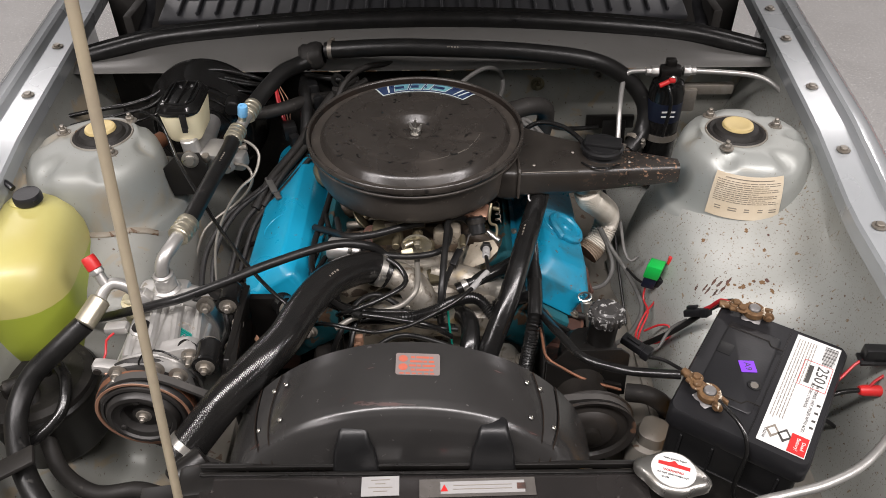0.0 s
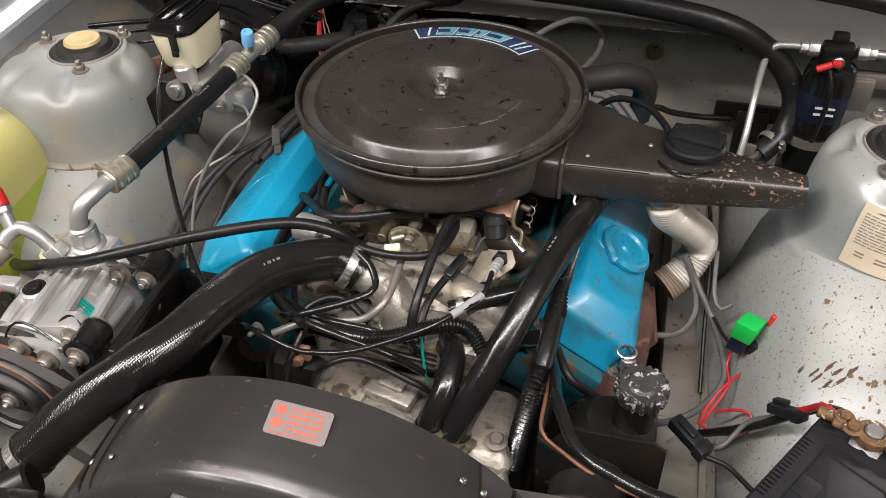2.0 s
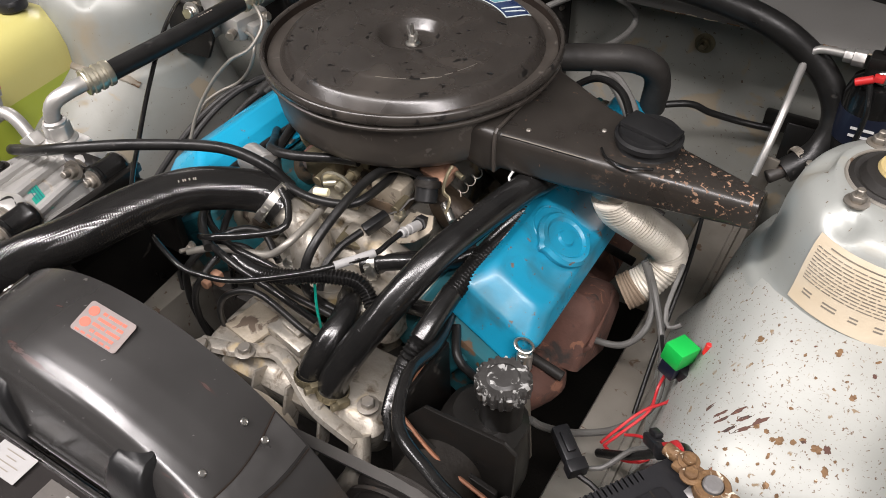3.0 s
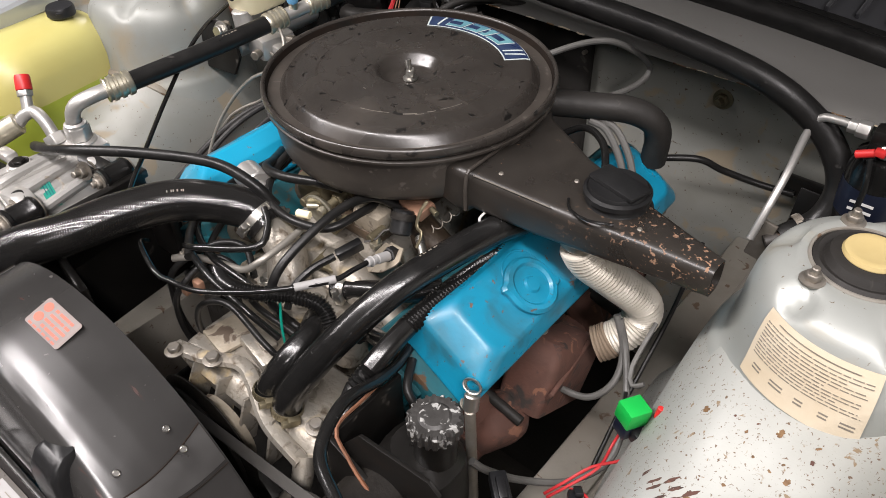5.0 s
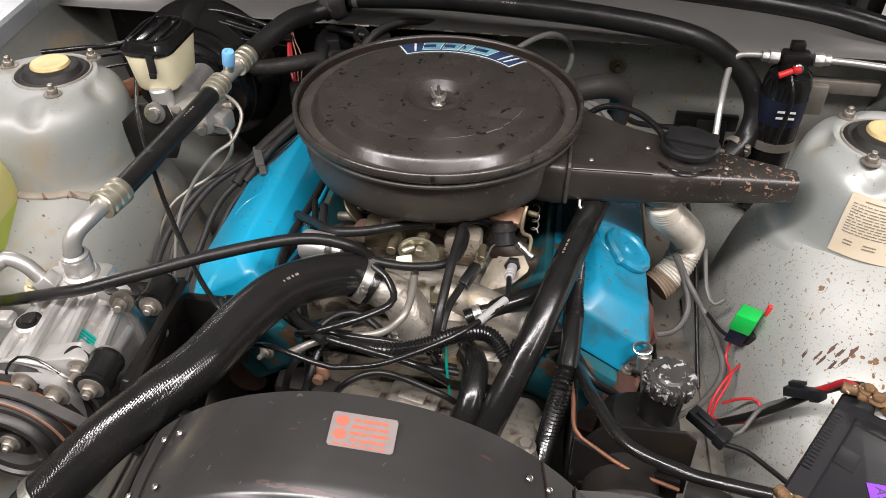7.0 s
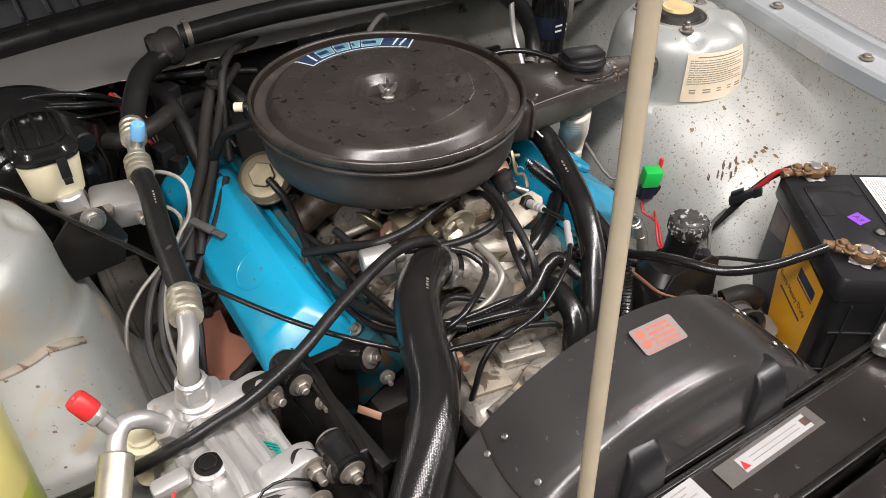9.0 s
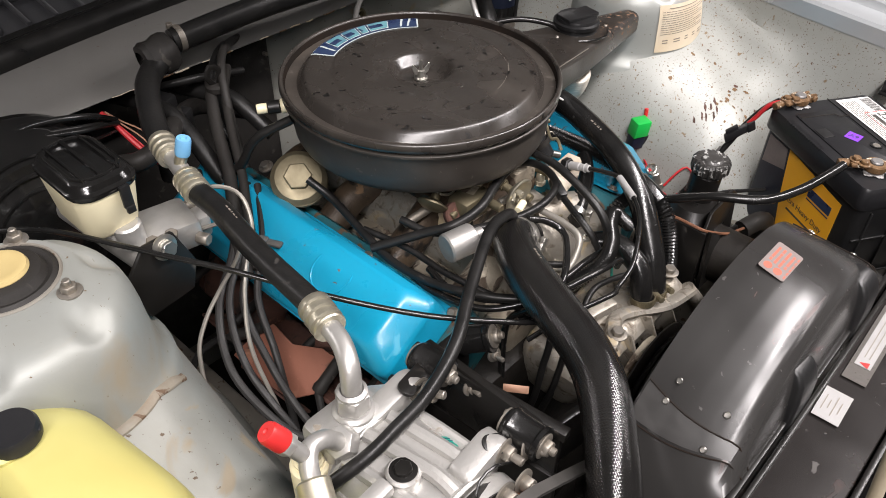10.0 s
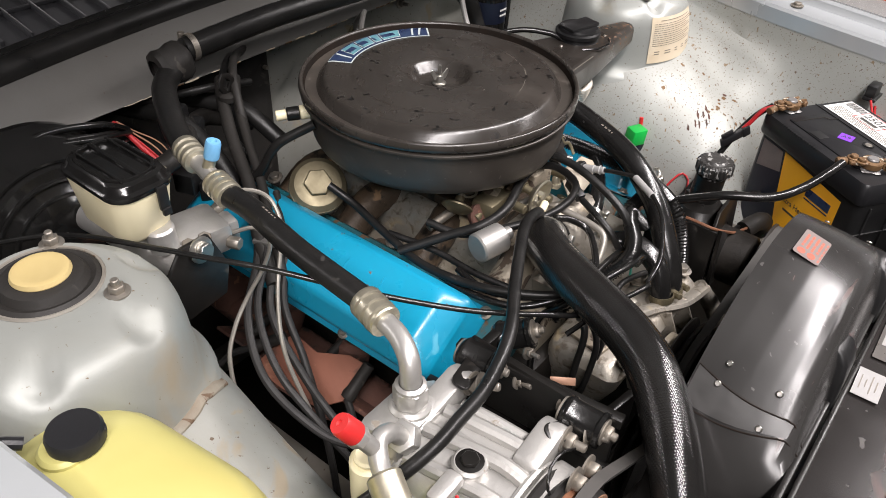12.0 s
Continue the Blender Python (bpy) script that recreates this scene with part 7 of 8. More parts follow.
def tower_patch(a0, a1, z0, z1, lift, n=14, rows=7):
    g = []
    for j in range(rows):
        z = z0 + (z1 - z0) * j / (rows - 1)
        row = []
        for i in range(n + 1):
            a = radians(a0 + (a1 - a0) * i / n)
            r = tower_radius(z, a, 1) + lift
            row.append((0.487 + TOWER_SHIFT[1][0] + r * math.cos(a), 1.060 + r * math.sin(a), z))
        g.append(row)
    return sheet(g, 0.0003)


pl = thing("paper_label", (0.49, 0.93, 0.87), "yellowed emission label with faded print on the tower", "label")
part("backing", tower_patch(-130, -71, 0.870, 0.946, 0.0012), "paper", pl)
rng = random.Random(4)
part("heading", tower_patch(-121, -80, 0.9403, 0.9412, 0.0017, rows=2), "ink_faded", pl)
for k in range(11):
    z = 0.9355 - 0.0036 * k
    e = rng.uniform(-94, -82) if k % 3 == 2 else -73 - rng.uniform(0, 3)
    a0 = -127
    while a0 < e:
        a1 = min(e, a0 + rng.uniform(2.0, 7.0))
        part("print_bar", tower_patch(a0, a1, z - 0.00042, z + 0.00042, 0.0017, 3, 2), "ink_faded", pl)
        a0 = a1 + 0.8
for a0, a1 in ((-124, -119), (-113, -106), (-100, -96), (-89, -85), (-80, -74)):
    for z in (0.889, 0.885):
        part("print_bar", tower_patch(a0, a1, z - 0.0009, z + 0.0007, 0.0017, 3, 2), "ink_faded", pl)

# ---- compressor ----
comp = thing("compressor", (-0.40, 0.70, 0.75), "cast aluminium air-conditioning compressor with lugs and label", "compressor")
KX, KZ = -0.402, 0.808
part("body", loft([(rounded(0.118, 0.125, 0.045, 6), 0.0), (rounded(0.122, 0.128, 0.05, 6), 0.02), (rounded(0.112, 0.116, 0.045, 6), 0.024), (rounded(0.112, 0.116, 0.045, 6), 0.13), (rounded(0.122, 0.126, 0.05, 6), 0.134), (rounded(0.122, 0.126, 0.05, 6), 0.165), (rounded(0.10, 0.105, 0.04, 6), 0.18)], frame_of((KX, 0.638, KZ), (1, 0, 0), (0, 1, 0))), "alu_clean", comp, angle=50)
for k in range(5):
    a = radians(20 + 35 * k)
    part("rib", xf(box((0, 0, 0.058), (0.012, 0.10, 0.010), 0.004), Matrix.Translation((KX, 0.712, KZ)) @ pose(0, 0, 0, 0, math.degrees(a) - 90, 0)), "alu_clean", comp)
part("head", box((KX - 0.012, 0.792, KZ + 0.050), (0.075, 0.05, 0.035), 0.010), "alu_clean", comp)
part("suction_boss", rod((-0.406, 0.791, 0.855), (-0.406, 0.791, 0.880), 0.020, 24), "alu_clean", comp)
part("plug", bolt((-0.421, 0.712, 0.876), (0, 0, 1), r=0.009, h=0.005), "black_paint", comp, "dark hex plug")
part("plug_boss", rod((-0.421, 0.712, 0.862), (-0.421, 0.712, 0.877), 0.016, 24), "alu_clean", comp)
part("label", patch(rect(0.042, 0.014), (-0.3640, 0.713, 0.8535), (0.74, -0.12, -0.66), (0.1, 1, 0), 0.003), "green_label", comp, "green printed label")
for k in range(3):
    part("print_bar", patch(rect(0.030 - 0.006 * k, 0.0010, -0.003 * k, 0.004 - 0.0035 * k), (-0.3640, 0.713, 0.8535), (0.74, -0.12, -0.66), (0.1, 1, 0), 0.0036), "teal", comp)
# cast ears that reach up to the bracket's bushes
for y0, x0, x1, w in ((0.779, -0.418, -0.340, 0.024), (0.677, -0.400, -0.338, 0.026)):
    part("ear", prism([(x0, 0.846), (x0 + 0.012, 0.872), (x1 - 0.010, 0.882), (x1 + 0.004, 0.876), (x1 + 0.006, 0.862), (x1 - 0.008, 0.852), (x0 + 0.05, 0.826)], w, frame_of((0, y0 + w / 2, 0), (1, 0, 0), (0, -1, 0)), 0.004), "alu_clean", comp, "cast mounting ear")
    part("ear_bolt", bolt((x1 - 0.004, y0 - w / 2, 0.868), (0.05, -1, 0.05), r=0.0085, h=0.009, stud=0.010), "steel_dull", comp)
part("ear", box((-0.456, 0.655, 0.857), (0.036, 0.020, 0.020), 0.007, ry=12), "alu_clean", comp, "cast mounting ear")
part("ear_hole", rod((-0.464, 0.646, 0.859), (-0.464, 0.643, 0.859), 0.0055, 14), "iron_dark", comp, "dark bolt hole")
# ribs and seams of the casting
part("flange_ring", lathe([(0.055, -0.003), (0.0635, -0.003), (0.0645, 0.0), (0.0635, 0.003), (0.055, 0.003)], aim((KX, 0.770, KZ), (0, -1, 0)), 48), "alu_clean", comp)
part("flange_ring", lathe([(0.055, -0.003), (0.0630, -0.003), (0.0640, 0.0), (0.0630, 0.003), (0.055, 0.003)], aim((KX, 0.665, KZ), (0, -1, 0)), 48), "alu_clean", comp)
for k in range(4):
    a = radians(35 + 28 * k)
    part("rib", tube([(KX + 0.060 * math.cos(a), 0.668, KZ + 0.060 * math.sin(a)), (KX + 0.0635 * math.cos(a), 0.69, KZ + 0.0635 * math.sin(a)), (KX + 0.0625 * math.cos(a + 0.1), 0.735, KZ + 0.0625 * math.sin(a + 0.1)), (KX + 0.060 * math.cos(a + 0.16), 0.766, KZ + 0.060 * math.sin(a + 0.16))], 0.0075, 10), "alu_clean", comp)
for p_, w_ in (((-0.343, 0.757, 0.872), (0.3, -1, 0.3)), ((-0.325, 0.652, 0.868), (0.3, -1, 0.2)), ((-0.352, 0.635, 0.862), (0, -1, 0.1)), ((-0.38, 0.634, 0.875), (0, -1, 0.1)), ((-0.43, 0.634, 0.868), (0, -1, 0.1))):
    part("bolt", bolt(p_, w_, r=0.0085, h=0.010, stud=0.008), "steel_dull", comp)
cm = aim((KX - 0.003, 0.610, KZ), (0, -1, 0))
cp = part("clutch", lathe([(0, -0.048), (0.060, -0.048), (0.067, -0.046), (0.068, -0.043), (0.062, -0.037), (0.068, -0.031), (0.068, -0.027), (0.0652, -0.025), (0.0652, -0.006), (0.0635, -0.003), (0.0600, -0.003), (0.0590, -0.006), (0.0570, -0.006), (0.0560, -0.001), (0.0520, 0.0), (0.0510, -0.005), (0.0490, -0.005), (0.0480, 0.004), (0.0455, 0.007), (0.0400, 0.0075), (0.0385, 0.004), (0.0300, 0.003), (0.0280, -0.008), (0.0165, -0.008), (0.0150, -0.002), (0, -0.002)], cm, 72), "clutch", comp, "black clutch pulley")
part("clutch_band", lathe([(0.0652, -0.024), (0.0664, -0.0235), (0.0664, -0.012), (0.0652, -0.0115)], cm, 72), "rust_band", cp, "rusty band on the pulley")
part("clutch_band", lathe([(0.0592, -0.0052), (0.0598, -0.0024), (0.0632, -0.0022), (0.0640, -0.0030)], cm, 72), "copper", cp, "tan worn ring on the pulley")
part("hub_nut", bolt((KX - 0.003, 0.611, KZ), (0, -1, 0), r=0.007, h=0.006, stud=0.003), "steel_dull", cp)
for k in range(3):
    a = radians(90 + 120 * k)
    part("rivet", lathe([(0.0042, 0), (0.0042, 0.002), (0.003, 0.003), (0, 0.003)], aim((KX - 0.003 + 0.034 * math.cos(a), 0.607, KZ + 0.034 * math.sin(a)), (0, -1, 0)), 12), "clutch", cp)
part("clutch_wire", tube([(-0.455, 0.700, 0.876), (-0.462, 0.688, 0.874), (-0.459, 0.672, 0.868), (-0.462, 0.660, 0.858), (-0.456, 0.648, 0.855), (-0.447, 0.640, 0.850)], 0.0017, 8), "red_wire", comp, "red clutch wire")
part("clutch_sleeve", tube([(-0.458, 0.650, 0.857), (-0.450, 0.643, 0.852), (-0.444, 0.637, 0.845)], 0.0027, 8), "copper", comp, "copper coloured wire sleeve")
part("ear", box((-0.455, 0.712, 0.874), (0.034, 0.018, 0.014), 0.005, ry=-6), "alu_clean", comp, "cast mounting ear")
part("clutch_lead", tube([(-0.352, 0.650, 0.876), (-0.372, 0.652, 0.890), (-0.392, 0.652, 0.890), (-0.404, 0.645, 0.878), (-0.402, 0.636, 0.862)], 0.0014, 8), "rubber_gloss", comp, "thin black clutch lead")
# discharge side: elbow, red cap, ferrule and hose
dh = thing("discharge_hose", (-0.52, 0.66, 0.75), "thick black discharge hose with gold ferrule and red cap", "hose")
part("pipe", tube([(-0.440, 0.772, 0.878), (-0.455, 0.772, 0.898), (-0.472, 0.770, 0.905), (-0.482, 0.760, 0.900), (-0.488, 0.748, 0.888)], 0.0085, 14, 0.005), "alu_tube", dh, "aluminium elbow")
part("union_nut", prism(hexagon(0.0155), 0.016, aim((-0.432, 0.772, 0.868), (-0.6, 0, 0.8)), 0.0015), "alu_tube", dh)
part("valve", rod((-0.478, 0.765, 0.902), (-0.490, 0.775, 0.925), 0.0075, 14), "alu_tube", dh)
part("valve_nut", prism(hexagon(0.0105), 0.008, aim((-0.488, 0.773, 0.921), (-0.45, 0.35, 0.8)), 0.001), "alu_tube", dh)
part("valve_cap", lathe([(0.0100, 0), (0.0104, 0.002), (0.0100, 0.017), (0.0088, 0.020), (0.003, 0.020), (0.002, 0.018), (0, 0.018)], aim((-0.4915, 0.776, 0.928), (-0.45, 0.35, 0.8)), 24), "red", dh, "red plastic valve cap")
part("ferrule", rod((-0.486, 0.752, 0.892), (-0.503, 0.716, 0.876), 0.0150, 20), "brass", dh, "plated ferrule")
part("hose", tube([(-0.502, 0.718, 0.877), (-0.530, 0.697, 0.858), (-0.577, 0.670, 0.820), (-0.588, 0.622, 0.790), (-0.562, 0.560, 0.762), (-0.525, 0.515, 0.738), (-0.48, 0.47, 0.70)], 0.0150, 18), "rubber", dh)

# bracket between engine and compressor
cbk = thing("compressor_bracket", (-0.30, 0.73, 0.72), "black steel compressor bracket with rubber bushes", "bracket")
part("plate", box((-0.293, 0.725, 0.822), (0.008, 0.17, 0.065), 0.002, rz=6), "black_paint", cbk)
# Black plate added so that the gap to the inner guard stays dark.
part("lower_plate", box((-0.300, 0.74, 0.735), (0.008, 0.21, 0.125), 0.002, rz=6), "black_paint", cbk)
part("bar", box((-0.293, 0.725, 0.858), (0.012, 0.18, 0.012), 0.002, rz=6), "black_paint", cbk)
part("plate", prism([(-0.03, 0.0), (0.115, -0.004), (0.135, -0.030), (0.10, -0.062), (-0.03, -0.070)], 0.010, frame_of((-0.288, 0.775, 0.868), (0, -1, 0), (-1, 0, 0.15)), 0.002), "black_paint", cbk, "black bracket plate")
part("web", box((-0.265, 0.80, 0.80), (0.06, 0.012, 0.10), 0.003), "black_paint", cbk)
part("web", box((-0.25, 0.665, 0.785), (0.09, 0.010, 0.07), 0.003, rz=-10), "black_paint", cbk)
for (a_, b_) in (((-0.314, 0.797, 0.866), (-0.312, 0.757, 0.868)), ((-0.318, 0.678, 0.872), (-0.316, 0.638, 0.872)), ((-0.245, 0.80, 0.835), (-0.232, 0.775, 0.848))):
    a_, b_ = Vector(a_), Vector(b_)
    d_ = (b_ - a_).normalized()
    bs = part("bush", lathe([(0, -0.004), (0.013, -0.004), (0.0155, -0.002), (0.0172, 0.001), (0.0172, 0.004), (0.0158, 0.006), (0.0158, 0.031), (0.0175, 0.033), (0.0175, 0.037), (0.011, 0.038), (0, 0.038)], aim(a_, d_), 28), "rubber_gloss", cbk, "black rubber bush")
    part("bush_bolt", bolt(a_ + d_ * 0.038, d_, r=0.0085, h=0.007, stud=0.004), "steel_dull", bs)
    part("washer", lathe([(0.006, -0.001), (0.0135, -0.001), (0.0135, 0.0012), (0.006, 0.0012)], aim(a_ - d_ * 0.0045, d_), 24), "steel_dull", bs)
for a_, b_ in (((-0.352, 0.772, 0.876), (-0.312, 0.783, 0.866)), ((-0.345, 0.672, 0.872), (-0.318, 0.66, 0.862))):
    a_, b_ = Vector(a_), Vector(b_)
    part("arm", prism(rounded((b_ - a_).length + 0.03, 0.020, 0.009), 0.005, frame_of((a_ + b_) / 2, b_ - a_, (0, -0.3, 1)), 0.001), "black_paint", cbk, "flat black arm")
for p_ in ((-0.297, 0.742, 0.850), (-0.297, 0.692, 0.852), (-0.203, 0.785, 0.788)):
    part("stud", bolt(p_, (-0.2, -0.9, 0.3), r=0.006, h=0.006, stud=0.010), "steel_dull", cbk)
part("paper_tag", box((-0.262, 0.712, 0.842), (0.026, 0.0012, 0.008), 0.0004, rz=-55, rx=-35), "copper", cbk, "torn tan paper tag")
part("paper_tag", box((-0.335, 0.69, 0.842), (0.014, 0.003, 0.024), 0.0005, rz=-30, rx=20), "copper", cbk, "torn tan paper tag")

# ---- coolant bottle ----
cbt = thing("coolant_bottle", (-0.666, 0.831, 0.72), "yellowed plastic coolant bottle with green fluid showing", "bottle")
BM = pose(-0.643, 0.862, 0, 0, 0, 7)
LEVEL = 0.862
low = [(rounded(0.13, 0.20, 0.05, 6), 0.735), (rounded(0.150, 0.225, 0.06, 6), 0.745), (rounded(0.158, 0.238, 0.068, 6), 0.80), (rounded(0.160, 0.242, 0.070, 6), LEVEL)]
up = [(rounded(0.160, 0.242, 0.070, 6), LEVEL), (rounded(0.156, 0.238, 0.070, 6), 0.892), (rounded(0.144, 0.222, 0.068, 6), 0.915), (rounded(0.118, 0.19, 0.056, 6), 0.932), (rounded(0.075, 0.13, 0.035, 6), 0.941), (rounded(0.03, 0.06, 0.014, 6), 0.943)]
part("lower_tank", loft(low, BM), "bottle_fluid", cbt, "plastic tinted green by the fluid", angle=60)
part("upper_tank", loft(up, BM), "bottle", cbt, "yellowed translucent plastic", angle=60)
part("mould_seam", tube([BM @ Vector((0.0775 * math.cos(a) if abs(math.cos(a)) > 1 else 0.0, -0.118 + 0.01 * k, 0.80 + 0.02 * k)) for k, a in enumerate((0, 0.2, 0.4, 0.6))], 0.0012, 6), "bottle", cbt)
part("neck", rod((-0.648, 0.919, 0.925), (-0.648, 0.919, 0.948), 0.0185, 24), "bottle", cbt)
bc = part("cap", lathe([(0.0195, 0.944), (0.021, 0.946), (0.021, 0.955), (0.019, 0.959), (0.015, 0.9585), (0, 0.9585)], Matrix.Translation((-0.637, 0.918, 0)), 36), "grey_plastic", cbt, "black plastic cap with a hinge tab")
part("tab", box((-0.625, 0.909, 0.953), (0.014, 0.009, 0.005), 0.002, rz=-25), "grey_plastic", bc)
part("spout", tube([(-0.666, 0.936, 0.955), (-0.683, 0.946, 0.962), (-0.701, 0.956, 0.955), (-0.721, 0.971, 0.93)], 0.005, 10), "grey_plastic", bc)

# ---- charcoal canister and the hoses before it ----
cc = thing("charcoal_canister", (-0.60, 0.70, 0.58), "black cylindrical charcoal canister with grey lid", "canister")
part("can", lathe([(0, 0.660), (0.082, 0.660), (0.086, 0.668), (0.086, 0.745), (0.088, 0.748), (0.088, 0.756), (0.084, 0.760), (0.0, 0.760)], Matrix.Translation((-0.607, 0.712, 0)), 48), "black_paint", cc)
part("lid", lathe([(0.083, 0.760), (0.082, 0.768), (0.070, 0.772), (0.068, 0.769), (0.03, 0.770), (0, 0.772)], Matrix.Translation((-0.607, 0.712, 0)), 48), "rubber_dusty", cc, "dusty grey lid")
for x_, y_ in ((-0.59, 0.72), (-0.63, 0.68)):
    part("spigot", rod((x_, y_, 0.768), (x_, y_, 0.79), 0.007, 12), "rubber_dusty", cc)
solo("canister_hose", tube([(-0.590, 0.72, 0.785), (-0.572, 0.72, 0.80), (-0.545, 0.690, 0.795), (-0.540, 0.650, 0.775), (-0.565, 0.618, 0.758), (-0.60, 0.60, 0.75)], 0.0085, 14), "rubber_gloss", "black canister hose bent over the lid", "hose")
solo("canister_hose", tube([(-0.63, 0.68, 0.785), (-0.605, 0.69, 0.785), (-0.590, 0.665, 0.755), (-0.575, 0.640, 0.725), (-0.545, 0.598, 0.70), (-0.49, 0.570, 0.69), (-0.43, 0.575, 0.69), (-0.37, 0.55, 0.70)], 0.0115, 14), "rubber_dusty", "dusty black hose below the compressor", "hose")
solo("strap", box((-0.575, 0.545, 0.785), (0.085, 0.030, 0.008), 0.003, rz=24, ry=-14), "rubber_dusty", "dusty rubber strap over the hoses", "strap")
solo("strap", box((-0.60, 0.475, 0.785), (0.12, 0.022, 0.008), 0.003, rz=-38, ry=8), "steel_dull", "dull grey metal brace at the nose", "brace")
solo("relay_canister", join(rod((-0.462, 0.79, 0.80), (-0.462, 0.79, 0.855), 0.018, 24), rod((-0.462, 0.79, 0.855), (-0.462, 0.79, 0.862), 0.014, 24)), "cream", "pale plastic cylindrical switch beside the compressor", "switch")

# ---- battery ----
BATM = Matrix.Translation((0.4107, 0.6155, 0.671)) @ pose(0, 0, 0, 0, 0, -33.5)
bat = thing("battery", BATM.translation, "black car battery with corroded terminals and paper labels", "battery")
part("case", xf(loft([(rounded(0.150, 0.212, 0.010), 0.0), (rounded(0.158, 0.220, 0.010), 0.012), (rounded(0.158, 0.220, 0.010), 0.168)]), BATM), "black_plastic", bat)
lid = part("lid", xf(loft([(rounded(0.168, 0.222, 0.010), 0.166), (rounded(0.171, 0.224, 0.010), 0.170), (rounded(0.171, 0.224, 0.012), 0.194), (rounded(0.166, 0.219, 0.012), 0.199)]), BATM), "grey_plastic", bat, "dark grey lid")
for k in range(17):
    part("grip_rib", xf(box((-0.0795, 0.012 + 0.0048 * k - 0.02, 0.194), (0.010, 0.0028, 0.010), 0.0008), BATM), "black_plastic", lid)
    part("grip_rib", xf(box((0.0835, 0.0048 * k - 0.06, 0.186), (0.004, 0.0028, 0.016), 0.0008), BATM), "black_plastic", lid)
part("vent_cover", xf(loft([(rounded(0.070, 0.150, 0.006, cx0=-0.030, cy0=0.004), 0.197), (rounded(0.070, 0.150, 0.006, cx0=-0.030, cy0=0.004), 0.2005), (rounded(0.067, 0.147, 0.006, cx0=-0.030, cy0=0.004), 0.2015)]), BATM), "grey_plastic", lid)
part("vent_step", xf(box((-0.055, 0.022, 0.2018), (0.018, 0.022, 0.001), 0.0003), BATM), "black_plastic", lid)
part("gauge", xf(lathe([(0.0085, 0.2012), (0.0085, 0.2030), (0.006, 0.2030), (0.005, 0.2022), (0, 0.2022)], pose(-0.004, -0.022, 0), 24), BATM), "black_plastic", lid)
part("gauge_eye", xf(lathe([(0.0052, 0.2023), (0.0048, 0.2028), (0, 0.2028)], pose(-0.004, -0.022, 0), 20), BATM), "steel_dull", lid, "pale gauge eye")
for e_, d_ in ((0.066, 1), (-0.060, -1)):
    notch = [(-0.064, e_), (-0.014, e_), (-0.009, e_ - 0.001 * d_), (-0.005, e_ - 0.007 * d_), (0.0, e_ - 0.008 * d_), (0.011, e_ - 0.008 * d_)]
    part("vent_groove", xf(tube([(x_, y_, 0.2016) for x_, y_ in notch], 0.0009, 6, 0.003), BATM), "iron_dark", lid, "dark stepped groove")
part("seam", xf(box((0.0120, 0, 0.1995), (0.002, 0.222, 0.0015), 0.0004), BATM), "black_plastic", lid)
for k in range(4):
    part("side_rib", xf(box((-0.06 + 0.04 * k, -0.1115, 0.085), (0.003, 0.003, 0.15), 0.0008), BATM), "black_plastic", bat)
for z_ in (0.05, 0.115):
    part("side_rib", xf(box((0, -0.1115, z_), (0.15, 0.003, 0.003), 0.0008), BATM), "black_plastic", bat)


LABM = BATM @ pose(0.0045, 0.001, 0)  # the printed label on the lid


def bat_rect(w, h, cx, cy, mat, lift, parent, name="print_bar", label=""):
    return part(name, xf(prism(rect(w, h, cx, cy), 0.0003), LABM @ pose(0, 0, 0.1990 + lift)), mat, parent, label)


WL = bat_rect(0.056, 0.204, 0.0440, 0.0, "white", 0.0006, bat, "top_label", "white printed battery label")


def bat_text(text, size, x, y, mat="ink"):
    part("lettering", lettering(text, size, LABM @ pose(x, y, 0.2004, 0, 0, -90), 0.0001), mat, WL)


for k, w in enumerate((1.2, 0.6, 1.6, 0.8, 0.6, 1.4, 0.6, 1.0, 1.6, 0.6, 0.9, 1.3, 0.6, 0.8, 1.5, 0.6)):
    bat_rect(0.016 if k < 13 else 0.013, w * 0.0010, 0.0615, 0.0965 - 0.0023 * k, "ink", 0.0011, WL)
bat_rect(0.0055, 0.034, 0.0455, 0.036, "ink", 0.0011, WL)
bat_text("2501", 0.0205, 0.0588, 0.036)
bat_text("BATTERIES, WET, FILLED WITH ACID,", 0.0052, 0.0600, -0.022)
bat_text("ELECTRIC STORAGE", 0.0052, 0.0535, 0.000)
bat_text("UN2794", 0.0046, 0.0220, -0.088)
rng = random.Random(8)
for c_ in range(7):
    x_ = 0.0205 + 0.0036 * c_
    y_ = 0.094
    while y_ > (0.02 if c_ > 4 else -0.055):
        w_ = rng.uniform(0.004, 0.013)
        bat_rect(0.0010, w_, x_, y_ - w_ / 2, "ink_faded", 0.0011, WL)
        y_ -= w_ + 0.0016
for x_ in (0.0355, 0.0700):
    bat_rect(0.0006, 0.049, x_, 0.036, "red", 0.0012, WL)
for y_ in (0.0120, 0.0600):
    bat_rect(0.0345, 0.0006, 0.05275, y_, "red", 0.0013, WL)
for y_ in (-0.012, -0.026, -0.040, -0.052):
    bat_rect(0.0045, 0.0034, 0.0680, y_, "ink", 0.0011, WL)
